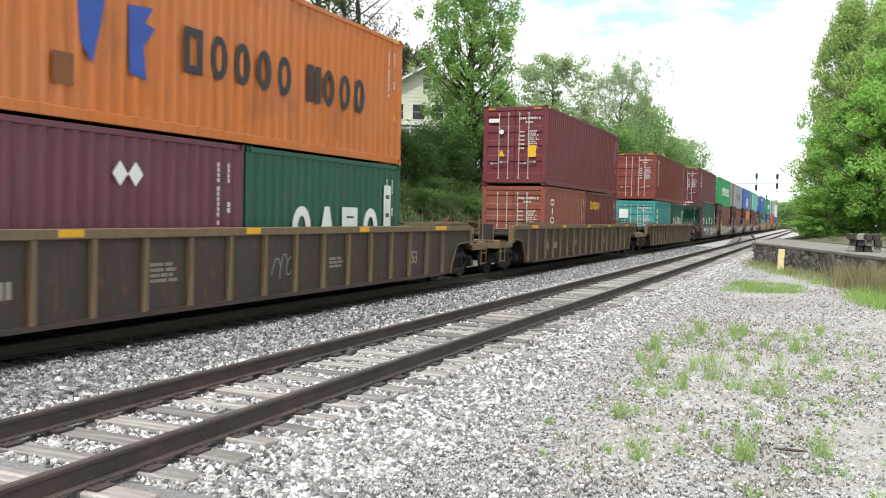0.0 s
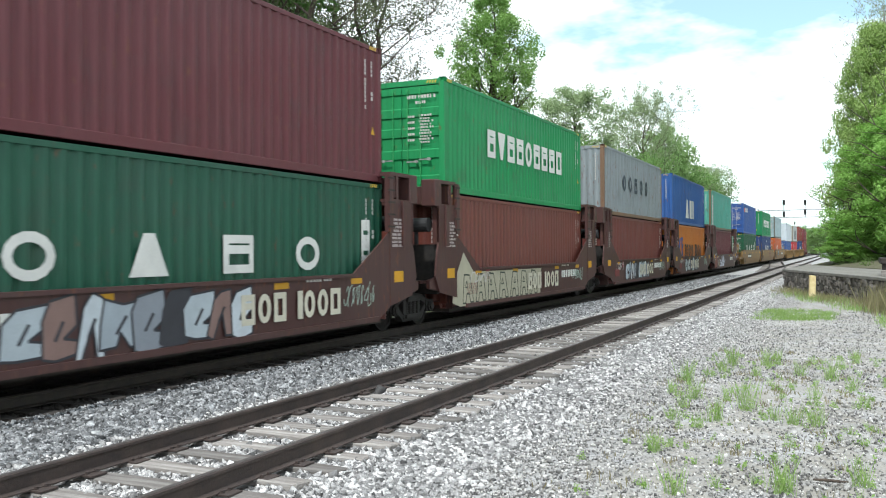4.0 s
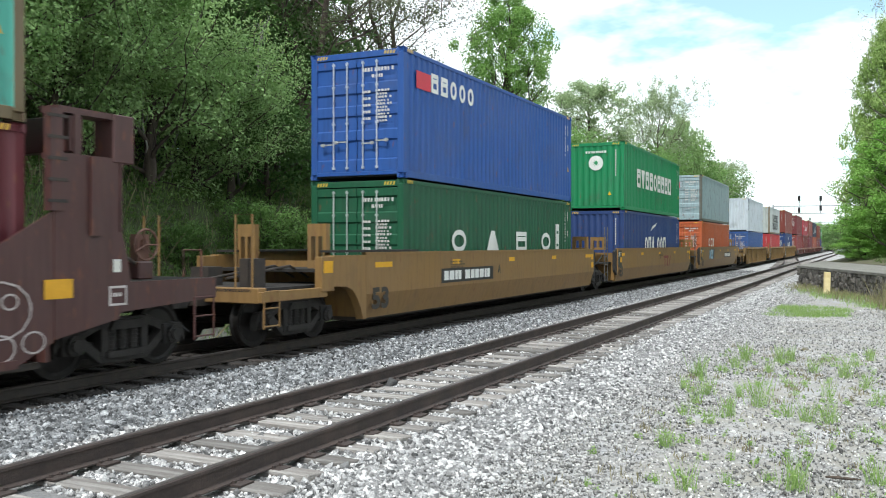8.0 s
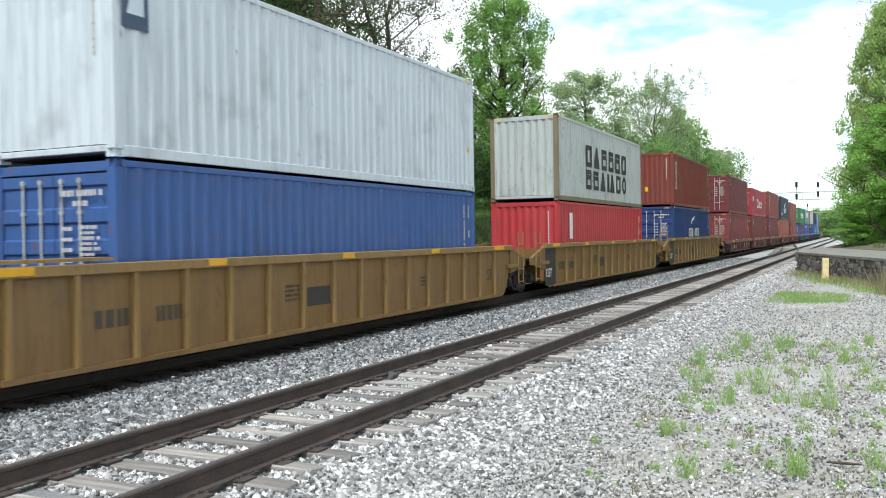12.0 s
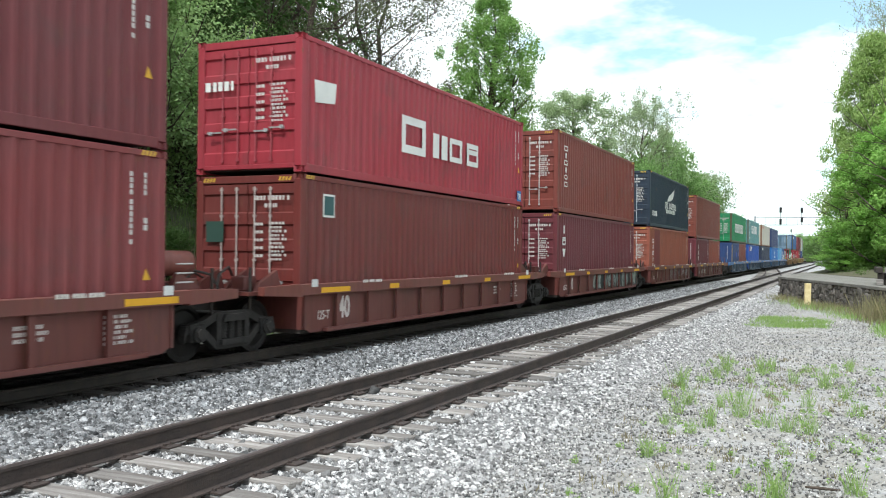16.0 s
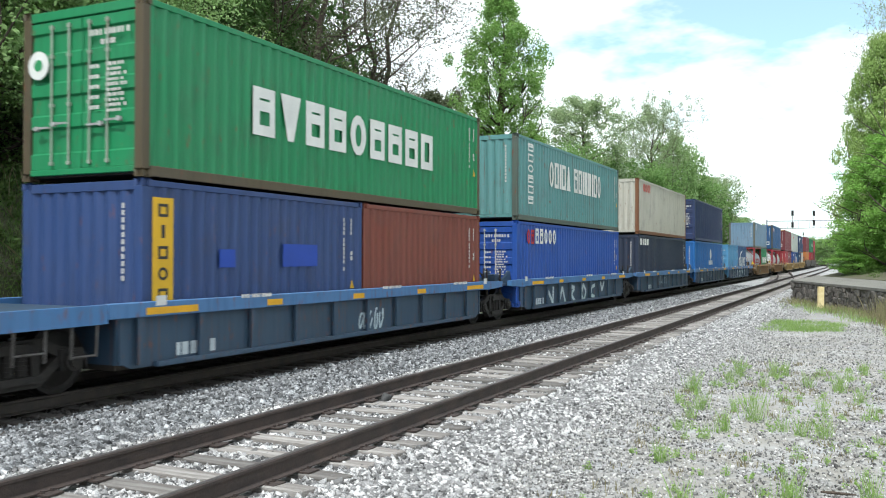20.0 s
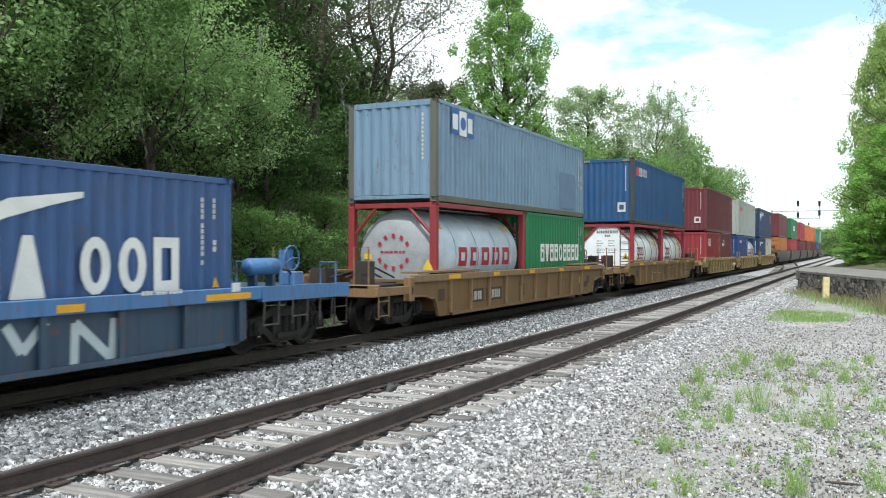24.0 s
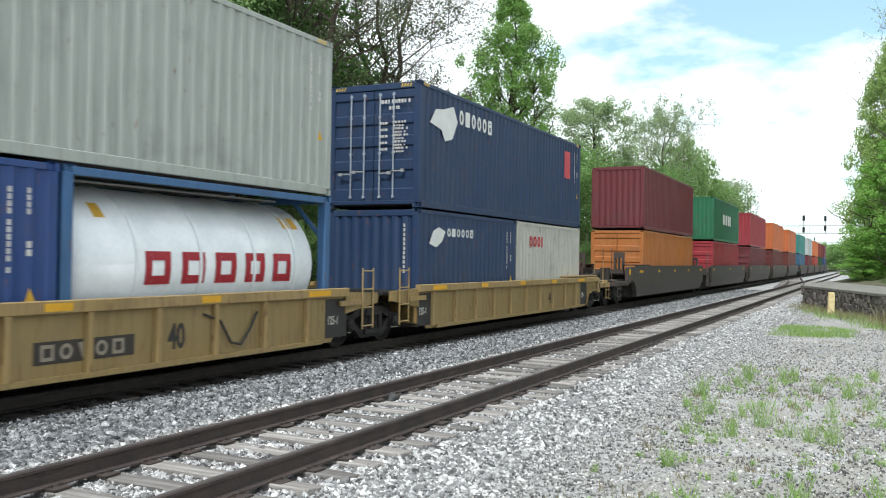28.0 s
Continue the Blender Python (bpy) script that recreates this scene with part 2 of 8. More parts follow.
def ground_material():
    m, n, l, b = graph("gravel and soil")
    co, v, n1, n2, n3 = (n.new(k) for k in ("ShaderNodeTexCoord", "ShaderNodeTexVoronoi", "ShaderNodeTexNoise", "ShaderNodeTexNoise", "ShaderNodeTexNoise"))
    sep = n.new("ShaderNodeSeparateXYZ")
    v.inputs["Scale"].default_value = 26
    for q, s in ((n1, 0.35), (n2, 2.2), (n3, 60)):
        q.inputs["Scale"].default_value, q.inputs["Detail"].default_value = s, 6
        l.new(co.outputs["Object"], q.inputs[0])
    l.new(co.outputs["Object"], v.inputs[0])
    l.new(co.outputs["Object"], sep.inputs[0])
    ramp = n.new("ShaderNodeValToRGB")
    l.new(v.outputs["Color"], ramp.inputs[0])
    ramp.color_ramp.elements[0].color, ramp.color_ramp.elements[1].color = (0.22, 0.215, 0.21, 1), (0.47, 0.46, 0.45, 1)

    def mixed(under, over, fac):
        x = n.new("ShaderNodeMix")
        x.data_type = "RGBA"
        for i, s in ((6, under), (7, over)):
            if isinstance(s, tuple):
                x.inputs[i].default_value = (*s, 1)
            else:
                l.new(s, x.inputs[i])
        l.new(fac, x.inputs[0])
        return x.outputs[2]

    def ranged(src, lo, hi, top=1.0):
        r = n.new("ShaderNodeMapRange")
        r.inputs[1].default_value, r.inputs[2].default_value, r.inputs[4].default_value = lo, hi, top
        l.new(src, r.inputs[0])
        return r.outputs[0]

    last = mixed(ramp.outputs[0], (0.35, 0.34, 0.325), ranged(n2.outputs[0], 0.45, 0.68, 0.75))
    last = mixed(last, (0.48, 0.475, 0.465), ranged(n1.outputs[0], 0.45, 0.6, 0.6))
    # fines between the track bed's stones, darkened in colour for the gaps' shade
    shaded_fines = n.new("ShaderNodeMath")
    shaded_fines.operation = "MULTIPLY"
    l.new(ranged(sep.outputs[0], -2.8, -3.6, 0.8), shaded_fines.inputs[0])
    l.new(ranged(sep.outputs[1], 45.0, 20.0), shaded_fines.inputs[1])
    last = mixed(last, (0.15, 0.145, 0.14), shaded_fines.outputs[0])
    lot = n.new("ShaderNodeMath")
    lot.operation = "MULTIPLY"
    l.new(ranged(sep.outputs[0], -2.9, -1.6), lot.inputs[0])
    l.new(ranged(n2.outputs[0], 0.36, 0.58, 0.75), lot.inputs[1])
    last = mixed(last, (0.30, 0.278, 0.235), lot.outputs[0])
    bank = ranged(sep.outputs[0], -13.6, -14.4)
    soil = mixed((0.075, 0.075, 0.04), (0.075, 0.11, 0.035), ranged(n2.outputs[0], 0.4, 0.6))
    last = mixed(last, soil, bank)
    # fouled bed along the train's track, with under-train shade mixed into the colour
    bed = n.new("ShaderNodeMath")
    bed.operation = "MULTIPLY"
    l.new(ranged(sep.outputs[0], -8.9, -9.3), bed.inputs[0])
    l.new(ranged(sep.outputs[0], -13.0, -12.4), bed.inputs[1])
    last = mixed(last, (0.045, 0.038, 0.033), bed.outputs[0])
    l.new(last, b.inputs["Base Color"])
    b.inputs["Roughness"].default_value = 0.95
    bp = n.new("ShaderNodeBump")
    bp.inputs["Strength"].default_value, bp.inputs["Distance"].default_value = 0.8, 0.03
    l.new(v.outputs["Distance"], bp.inputs["Height"])
    l.new(bp.outputs[0], b.inputs["Normal"])
    return m


M_GROUND = ground_material()


# ---- mesh helpers ----
def bm_box(bm, x0, x1, y0, y1, z0, z1):
    vs = [bm.verts.new(p) for p in ((x0, y0, z0), (x1, y0, z0), (x1, y1, z0), (x0, y1, z0), (x0, y0, z1), (x1, y0, z1), (x1, y1, z1), (x0, y1, z1))]
    for f in ((3, 2, 1, 0), (4, 5, 6, 7), (0, 1, 5, 4), (1, 2, 6, 5), (2, 3, 7, 6), (3, 0, 4, 7)):
        bm.faces.new([vs[i] for i in f])
    return vs


def bm_prism(bm, outline, axis, a, b):
    """An outline of two coordinates drawn out along an axis (0, 1, 2) from a to b."""
    def at(p, d):
        q = list(p)
        q.insert(axis, d)
        return q
    lo, hi = [bm.verts.new(at(p, a)) for p in outline], [bm.verts.new(at(p, b)) for p in outline]
    k = len(outline)
    for i in range(k):
        bm.faces.new((lo[i], lo[(i + 1) % k], hi[(i + 1) % k], hi[i]))
    bm.faces.new(lo[::-1])
    bm.faces.new(hi)


def bm_tube(bm, pts, radii, sides=8, cap=True):
    """A tapered tube along points."""
    rings, ref = [], Vector((0.31, 0.17, 0.93)).normalized()
    pts = [Vector([float(c) for c in p]) for p in pts]
    radii = [float(r) for r in radii]
    for i, (p, r) in enumerate(zip(pts, radii)):
        d = (pts[min(i + 1, len(pts) - 1)] - pts[max(i - 1, 0)]).normalized()
        side = d.cross(ref if abs(d.dot(ref)) < 0.95 else Vector((1, 0, 0))).normalized()
        up = side.cross(d)
        rings.append([bm.verts.new(p + r * (math.cos(a) * side + math.sin(a) * up)) for a in (2 * math.pi * j / sides for j in range(sides))])
    for lo, hi in zip(rings, rings[1:]):
        for j in range(sides):
            bm.faces.new((lo[j], lo[(j + 1) % sides], hi[(j + 1) % sides], hi[j]))
    if cap:
        bm.faces.new(rings[0][::-1])
        bm.faces.new(rings[-1])


def bm_disc(bm, axis, centre, r, a, b, sides=16):
    c = centre
    bm_prism(bm, [(c[0] + r * math.cos(2 * math.pi * i / sides), c[1] + r * math.sin(2 * math.pi * i / sides)) for i in range(sides)], axis, a, b)


def mesh_of(bm, bevel=0.0, smooth=False):
    if bevel:
        bmesh.ops.bevel(bm, geom=bm.edges[:], offset=bevel, segments=1, affect="EDGES", clamp_overlap=True)
    bmesh.ops.recalc_face_normals(bm, faces=bm.faces[:])
    me = bpy.data.meshes.new("part")
    bm.to_mesh(me)
    bm.free()
    if smooth:
        me.polygons.foreach_set("use_smooth", [True] * len(me.polygons))
    me.materials.append(None)
    return me


def place(name, me, material, parent=None, m=None, label=""):
    """A mesh, possibly shared, as an object with its own material."""
    ob = new(name, me)
    if parent:
        ob.parent = parent
    if m is not None:
        ob.matrix_basis = m
    ob.material_slots[0].link = "OBJECT"
    ob.material_slots[0].material = material
    return tagged(ob, label) if label else ob


def part(name, bm, material, parent=None, label="", bevel=0.0, smooth=False):
    return place(name, mesh_of(bm, bevel, smooth), material, parent, None, label)


def box_part(name, dims, material, parent=None, label="", bevel=0.0):
    bm = bmesh.new()
    bm_box(bm, *dims)
    return part(name, bm, material, parent, label, bevel)


MESHES = {}


def shared(key, make):
    if key not in MESHES:
        MESHES[key] = make()
    return MESHES[key]


def shared_box(x0, x1, y0, y1, z0, z1, bevel=0.0):
    def make():
        bm = bmesh.new()
        bm_box(bm, x0, x1, y0, y1, z0, z1)
        return mesh_of(bm, bevel)
    return shared(("box", x0, x1, y0, y1, z0, z1, bevel), make)


def quads(name, co, material, per=4):
    """One mesh from an array of quads or triangles (n * per, 3)."""
    co = np.asarray(co, np.float32).reshape(-1, 3)
    k = len(co) // per
    me = bpy.data.meshes.new(name)
    me.vertices.add(len(co))
    me.vertices.foreach_set("co", co.ravel())
    me.loops.add(len(co))
    me.loops.foreach_set("vertex_index", np.arange(len(co), dtype=np.int32))
    me.polygons.add(k)
    me.polygons.foreach_set("loop_start", np.arange(0, len(co), per, dtype=np.int32))
    me.update(calc_edges=True)
    me.materials.append(material)
    return me


# ---- the line: where the tracks run, and how the train goes along them ----
TRACK_NEAR, TRACK_TRAIN = -5.50, -10.37
BEND_AT, BEND_R = 205.0, 900.0


def on_line(x, y, z=0.0):
    """The pose at a length y along the line, x metres off the eye's line: straight, then a bend to the left."""
    if y <= BEND_AT:
        return pose(x, y, z)
    a = (y - BEND_AT) / BEND_R
    r = BEND_R + x
    return pose(x - r * (1 - math.cos(a)), BEND_AT + r * math.sin(a), z, 0, 0, math.degrees(a))


def gone(t):
    """How far the train has gone, in metres, from its place at 14 s."""
    u = t - 14
    return 17.878 * u + 0.1122 * u * u / 14 + 0.0348 * u ** 3 / 196


MOVERS, WHEELS = [], []


def ride(thing, s, z=0.0):
    """The thing rides in the train, its front s metres along it."""
    thing.matrix_basis = on_line(TRACK_TRAIN, s - gone(0), z)
    MOVERS.append((thing, s, z))


def motions():
    places = {}
    for thing, s, z in MOVERS:
        places[thing] = s
        walk(thing, [(t, on_line(TRACK_TRAIN, s - gone(t), z)) for t in range(29)])
    # the wheels roll while they pass close by
    for wheel, car, y, dy in WHEELS:
        s = places[car] + y + dy
        near = [i for i in range(841) if -8 < s - gone(i / 30) < 34]
        if near:
            turns = [(i / 30, -math.degrees((gone(i / 30) - gone(near[0] / 30)) / 0.457)) for i in near]
            if near[0] > 0:
                turns.insert(0, (0.0, turns[0][1]))
            if near[-1] < 840:
                turns.append((28.0, turns[-1][1]))
            walk(wheel, [(t, pose(0, dy, 0.46, -a)) for t, a in turns])


# ---- ground ----
def bank_height(x, y):
    """The wooded bank beyond the train: a grassy slope, then a gentler rise under the trees."""
    u = min(max((-13.2 - x) / 5.5, 0), 1)
    v = min(max((-18.0 - x) / 12.0, 0), 1)
    rise = 4.6 * (u * u * (3 - 2 * u)) + 2.6 * v
    far = max(0, -30.0 - x) * 0.04
    return (rise + far) * (1 - 0.3 * min(max((y - 70) / 150, 0), 1))


def ground_height(x, y):
    z = -0.34
    if x < -3.1:
        z = -0.34 + 0.10 * min((-3.1 - x) / 0.8, 1)
    if x < -12.2:
        z = -0.24 - 0.5 * min((-12.2 - x) / 1.0, 1)
    if x < -13.2:
        z = -0.74 + bank_height(x, y) + 0.35 * noise.noise((x * 0.3, y * 0.2, 1.7))
    if x > 6:
        z += min((x - 6) * 0.05, 3)
    if x > -3:
        z += 0.05 * noise.noise((x * 0.5, y * 0.4, 5.1)) * min((x + 3) / 1.0, 1)
    return z


def build_ground():
    xs = [-2500, -900, -400, -200, -120, -80, -60] + [-50 + 1.5 * i for i in range(24)] + [-13.8, -13.2, -12.7, -12.2, -11, -9.5, -8, -6.5, -5, -3.9, -3.5, -3.1] \
        + [-2.6 + 0.6 * i for i in range(15)] + [8, 10, 14, 20, 40, 90, 200, 500, 1200, 2500]
    ys = [-1500, -500, -150, -60, -30, -15, -8, -4, 0] + [2 + 2 * i for i in range(60)] + [125 + 8 * i for i in range(25)] + [340, 400, 550, 800, 1300, 2600]
    bm = bmesh.new()
    grid = [[bm.verts.new((x, y, ground_height(x, y))) for x in xs] for y in ys]
    for a, b in zip(grid, grid[1:]):
        for i in range(len(xs) - 1):
            bm.faces.new((a[i], a[i + 1], b[i + 1], b[i]))
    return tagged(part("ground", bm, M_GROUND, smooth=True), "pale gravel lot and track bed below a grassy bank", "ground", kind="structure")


build_ground()


# ---- tracks ----
def rail_mesh(x, top):
    outline = [(-0.07, -0.178), (0.07, -0.178), (0.07, -0.166), (0.012, -0.148), (0.010, -0.045), (0.036, -0.034), (0.036, -0.008), (0.028, 0.0),
               (-0.028, 0.0), (-0.036, -0.008), (-0.036, -0.034), (-0.010, -0.045), (-0.012, -0.148), (-0.07, -0.166)]
    lengths = [-40, 0, 60, 120, 180, 205] + [215 + 12 * i for i in range(28)]
    bm, rings = bmesh.new(), []
    for y in lengths:
        m = on_line(x, y)
        rings.append([bm.verts.new(m @ Vector((a, 0, b + top))) for a, b in outline])
    k = len(outline)
    for lo, hi in zip(rings, rings[1:]):
        for i in range(k):
            bm.faces.new((lo[i], lo[(i + 1) % k], hi[(i + 1) % k], hi[i]))
    bm.faces.new(rings[0][::-1])
    bm.faces.new(rings[-1])
    return bm


def tie_mesh(seed):
    r = random.Random(seed)
    bm = bmesh.new()
    vs = bm_box(bm, -1.29, 1.29, -0.112, 0.112, -0.36, -0.186)
    bmesh.ops.subdivide_edges(bm, edges=[e for e in bm.edges if abs(e.verts[0].co.x - e.verts[1].co.x) > 1], cuts=3)
    for v in bm.verts:
        v.co += Vector((r.uniform(-0.03, 0.03), r.uniform(-0.012, 0.012), r.uniform(-0.012, 0.006)))
    return mesh_of(bm, 0.012)


TIES = [tie_mesh(i) for i in range(6)]


def plate_mesh():
    bm = bmesh.new()
    bm_box(bm, -0.18, 0.18, -0.09, 0.09, -0.19, -0.174)
    for sx in (-1, 1):
        for y in (-0.05, 0.05):
            bm_box(bm, sx * 0.085 - 0.013, sx * 0.085 + 0.013, y - 0.013, y + 0.013, -0.18, -0.15)
    return mesh_of(bm)


def build_track(name, x, last, label):
    rnd = random.Random(name)
    track = tagged(new(name), label, "railway track", kind="structure")
    for side in (-1, 1):
        # the train's own rails get dark steel in place of its shadow
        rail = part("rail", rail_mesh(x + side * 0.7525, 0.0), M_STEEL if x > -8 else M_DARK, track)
        bm = bmesh.new()
        rings = []
        for y in [-40, 0, 60, 120, 180, 205] + [215 + 12 * i for i in range(28)]:
            m = on_line(x + side * 0.7525, y)
            rings.append([bm.verts.new(m @ Vector((a, 0, 0.0015))) for a in (-0.026, 0.026)])
        for lo, hi in zip(rings, rings[1:]):
            bm.faces.new((lo[0], lo[1], hi[1], hi[0]))
        part("running_band", bm, M_SHINE, rail, "worn shiny running surface of the rail")
    plate = shared("tie_plate", plate_mesh)
    y, i = 2.0, 0
    while y < last:
        m = on_line(x + rnd.uniform(-0.06, 0.06), y + rnd.uniform(-0.04, 0.04)) @ pose(0, 0, rnd.uniform(-0.012, 0.008), 0, 0, rnd.uniform(-1.5, 1.5))
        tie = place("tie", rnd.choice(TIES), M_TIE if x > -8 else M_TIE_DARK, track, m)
        if y < 45 and x > -8:
            for side in (-1, 1):
                place("tie_plate", plate, M_STEEL, tie, m.inverted() @ pose(x + side * 0.7525, y, 0))
        y += 0.535
        i += 1


build_track("track_near", TRACK_NEAR, 118, "rusty steel rails on weathered timber ties in pale ballast")
build_track("track_train", TRACK_TRAIN, 90, "rusty steel rails and oily ties, coloured dark for the train's shade")


def stones(name, count, xr, yr, size, height, material, label, seed, near=3.0, dense=1.0, keep=None):
    """Loose angular stones strewn over a strip, denser close by."""
    r = np.random.default_rng(seed)
    x = r.uniform(*xr, count)
    u = r.uniform(0, 1, count)
    y = yr[0] * (yr[1] / yr[0]) ** (u ** dense)
    if keep is not None:
        ok = keep(x, y)
        x, y = x[ok], y[ok]
    n = len(x)
    z = height(x, y)
    s = size * r.lognormal(0, 0.3, n)
    cube = np.array([(-1, -1, -1), (1, -1, -1), (1, 1, -1), (-1, 1, -1), (-1, -1, 1), (1, -1, 1), (1, 1, 1), (-1, 1, 1)], float)
    v = cube[None] * r.uniform(0.35, 1.0, (n, 8, 1)) * np.stack([r.uniform(0.6, 1.2, n), r.uniform(0.5, 1.0, n), r.uniform(0.4, 0.8, n)], 1)[:, None]
    q = r.normal(size=(n, 4))
    q /= np.linalg.norm(q, axis=1)[:, None]
    w, a, b, c = q.T
    rot = np.stack([np.stack([1 - 2 * (b * b + c * c), 2 * (a * b - c * w), 2 * (a * c + b * w)], 1),
                    np.stack([2 * (a * b + c * w), 1 - 2 * (a * a + c * c), 2 * (b * c - a * w)], 1),
                    np.stack([2 * (a * c - b * w), 2 * (b * c + a * w), 1 - 2 * (a * a + b * b)], 1)], 1)
    v = np.einsum("nij,nkj->nki", rot, v) * (s[:, None, None] * 0.5) + np.stack([x, y, z], 1)[:, None]
    faces = np.array([(3, 2, 1, 0), (4, 5, 6, 7), (0, 1, 5, 4), (1, 2, 6, 5), (2, 3, 7, 6), (3, 0, 4, 7)])
    me = bpy.data.meshes.new(name)
    me.vertices.add(n * 8)
    me.vertices.foreach_set("co", v.astype(np.float32).ravel())
    idx = (faces[None] + 8 * np.arange(n)[:, None, None]).astype(np.int32).ravel()
    me.loops.add(len(idx))
    me.loops.foreach_set("vertex_index", idx)
    me.polygons.add(n * 6)
    me.polygons.foreach_set("loop_start", np.arange(0, len(idx), 4, dtype=np.int32))
    me.update(calc_edges=True)
    me.materials.append(material)
    return tagged(new(name, me), label, "gravel", kind="stuff")


def crib(x, y):
    return np.where(np.abs(x - TRACK_NEAR) < 1.35, -0.235, -0.225)


def off_rail(x, y):
    ok = (np.abs(np.abs(x - TRACK_NEAR) - 0.7525) > 0.10)
    ph = ((y - 2.0) / 0.535 + 0.5) % 1 - 0.5
    on_tie = (np.abs(x - TRACK_NEAR) < 1.28) & (np.abs(ph) * 0.535 < 0.10)
    bare = np.where(np.abs(x - TRACK_NEAR) > 0.95, 0.45, 0.66)
    return ok & ~(on_tie & (((x * 7919.1 + y * 104.7) % 1) < bare))


stones("ballast", 76000, (-7.3, -3.0), (5.0, 60), 0.052, lambda x, y: np.where(x > -4.0, -0.24 - 0.10 * np.clip((x + 4.0) / 0.9, 0, 1), -0.235), M_STONE,
       "pale angular ballast stones round the near track", 3, keep=off_rail, dense=1.0)
stones("ballast", 38000, (-9.15, -7.2), (5.0, 70), 0.054, lambda x, y: np.full_like(x, -0.225), M_STONE_GREY, "blue-grey ballast stones between the tracks", 4)
stones("oily_ballast", 12000, (-12.3, -8.75), (6.0, 70), 0.06, lambda x, y: np.full_like(x, -0.232), M_STONE_DARK, "oily ballast under the train, darkened for its shade too", 6)
stones("loose_gravel", 70000, (-3.7, 1.6), (5.5, 45), 0.030, lambda x, y: np.full_like(x, -0.327), M_STONE_LOT, "fine grey gravel strewn over the lot", 5,
       keep=lambda x, y: ((x * 6151.7 + y * 317.3) % 1) < np.interp(x + 0.25 * np.sin(y * 0.9), (-3.0, -1.9, -1.0), (1.0, 0.72, 0.5)))


# ---- freight containers ----
def corrugated(length, low, high, flip):
    """A sheet of trapezoid ribs, standing along y, facing +x, its outer face at x = 0."""
    n = max(int(round(length / 0.278)), 1)
    p = length / n
    prof = []
    for i in range(n):
        for f, d in ((0.0, 0.0), (0.26, 0.0), (0.5, -0.036), (0.76, -0.036)):
            prof.append((i * p + f * p, d))
    prof.append((length, 0.0))
    bm = bmesh.new()
    lo, hi = [bm.verts.new((d * flip, y, low)) for y, d in prof], [bm.verts.new((d * flip, y, high)) for y, d in prof]
    for i in range(len(prof) - 1):
        f = (lo[i], lo[i + 1], hi[i + 1], hi[i])
        bm.faces.new(f if flip > 0 else f[::-1])
    me = bpy.data.meshes.new("panel")
    bm.to_mesh(me)
    bm.free()
    me.materials.append(None)
    return me


def door_mesh(w, h):
    """A door leaf pressed with four recessed panels between flat rails, outer face towards -y, hinge edge at x = 0."""
    front, z = [], 0.0
    for a, b in ((0.0, 0.10), (0.28, 0.36), (0.50, 0.58), (0.70, 0.78), (0.93, 1.0)):
        for f, d in ((a, 0.0), (b, 0.0)):
            front.append((d, f * h))
        front.append((0.032, b * h + 0.03))
        nxt = {0.10: 0.28, 0.36: 0.50, 0.58: 0.70, 0.78: 0.93}.get(b)
        if nxt:
            front.append((0.032, nxt * h - 0.03))
    front.pop()
    bm = bmesh.new()
    bm_prism(bm, front + [(0.055, h), (0.055, 0.0)], 0, 0.0, w)
    return mesh_of(bm)


def bar_mesh(h):
    bm = bmesh.new()
    bm_tube(bm, [(0, 0, 0.05), (0, 0, h - 0.05)], [0.017, 0.017], 8)
    for z in (0.06, h * 0.42, h * 0.75, h - 0.12):
        bm_box(bm, -0.03, 0.03, -0.018, 0.03, z, z + 0.05)
    return mesh_of(bm)


def handle_mesh():
    bm = bmesh.new()
    bm_box(bm, -0.02, 0.40, -0.03, -0.012, -0.015, 0.015)
    bm_box(bm, 0.28, 0.36, -0.035, 0.02, -0.03, 0.04)
    return mesh_of(bm)


def stripes_mesh():
    """Slanted bars 0.3 wide that mark a tall container, on the plane y = 0, facing -y."""
    bm = bmesh.new()
    for i in range(4):
        x = 0.075 * i
        bm_prism(bm, [(x, 0.0), (x + 0.035, 0.0), (x + 0.065, 0.075), (x + 0.03, 0.075)], 1, -0.003, 0.0)
    return mesh_of(bm)


def casting_mesh():
    bm = bmesh.new()
    bm_box(bm, -0.081, 0.081, -0.089, 0.089, -0.059, 0.059)
    bmesh.ops.recalc_face_normals(bm, faces=bm.faces[:])
    for f in [f for f in bm.faces if abs(f.normal.z) < 0.5]:
        n = f.normal.copy()
        bmesh.ops.inset_individual(bm, faces=[f], thickness=0.030)
        for v in f.verts:
            v.co -= n * 0.045
    return mesh_of(bm)


SHEET = {}


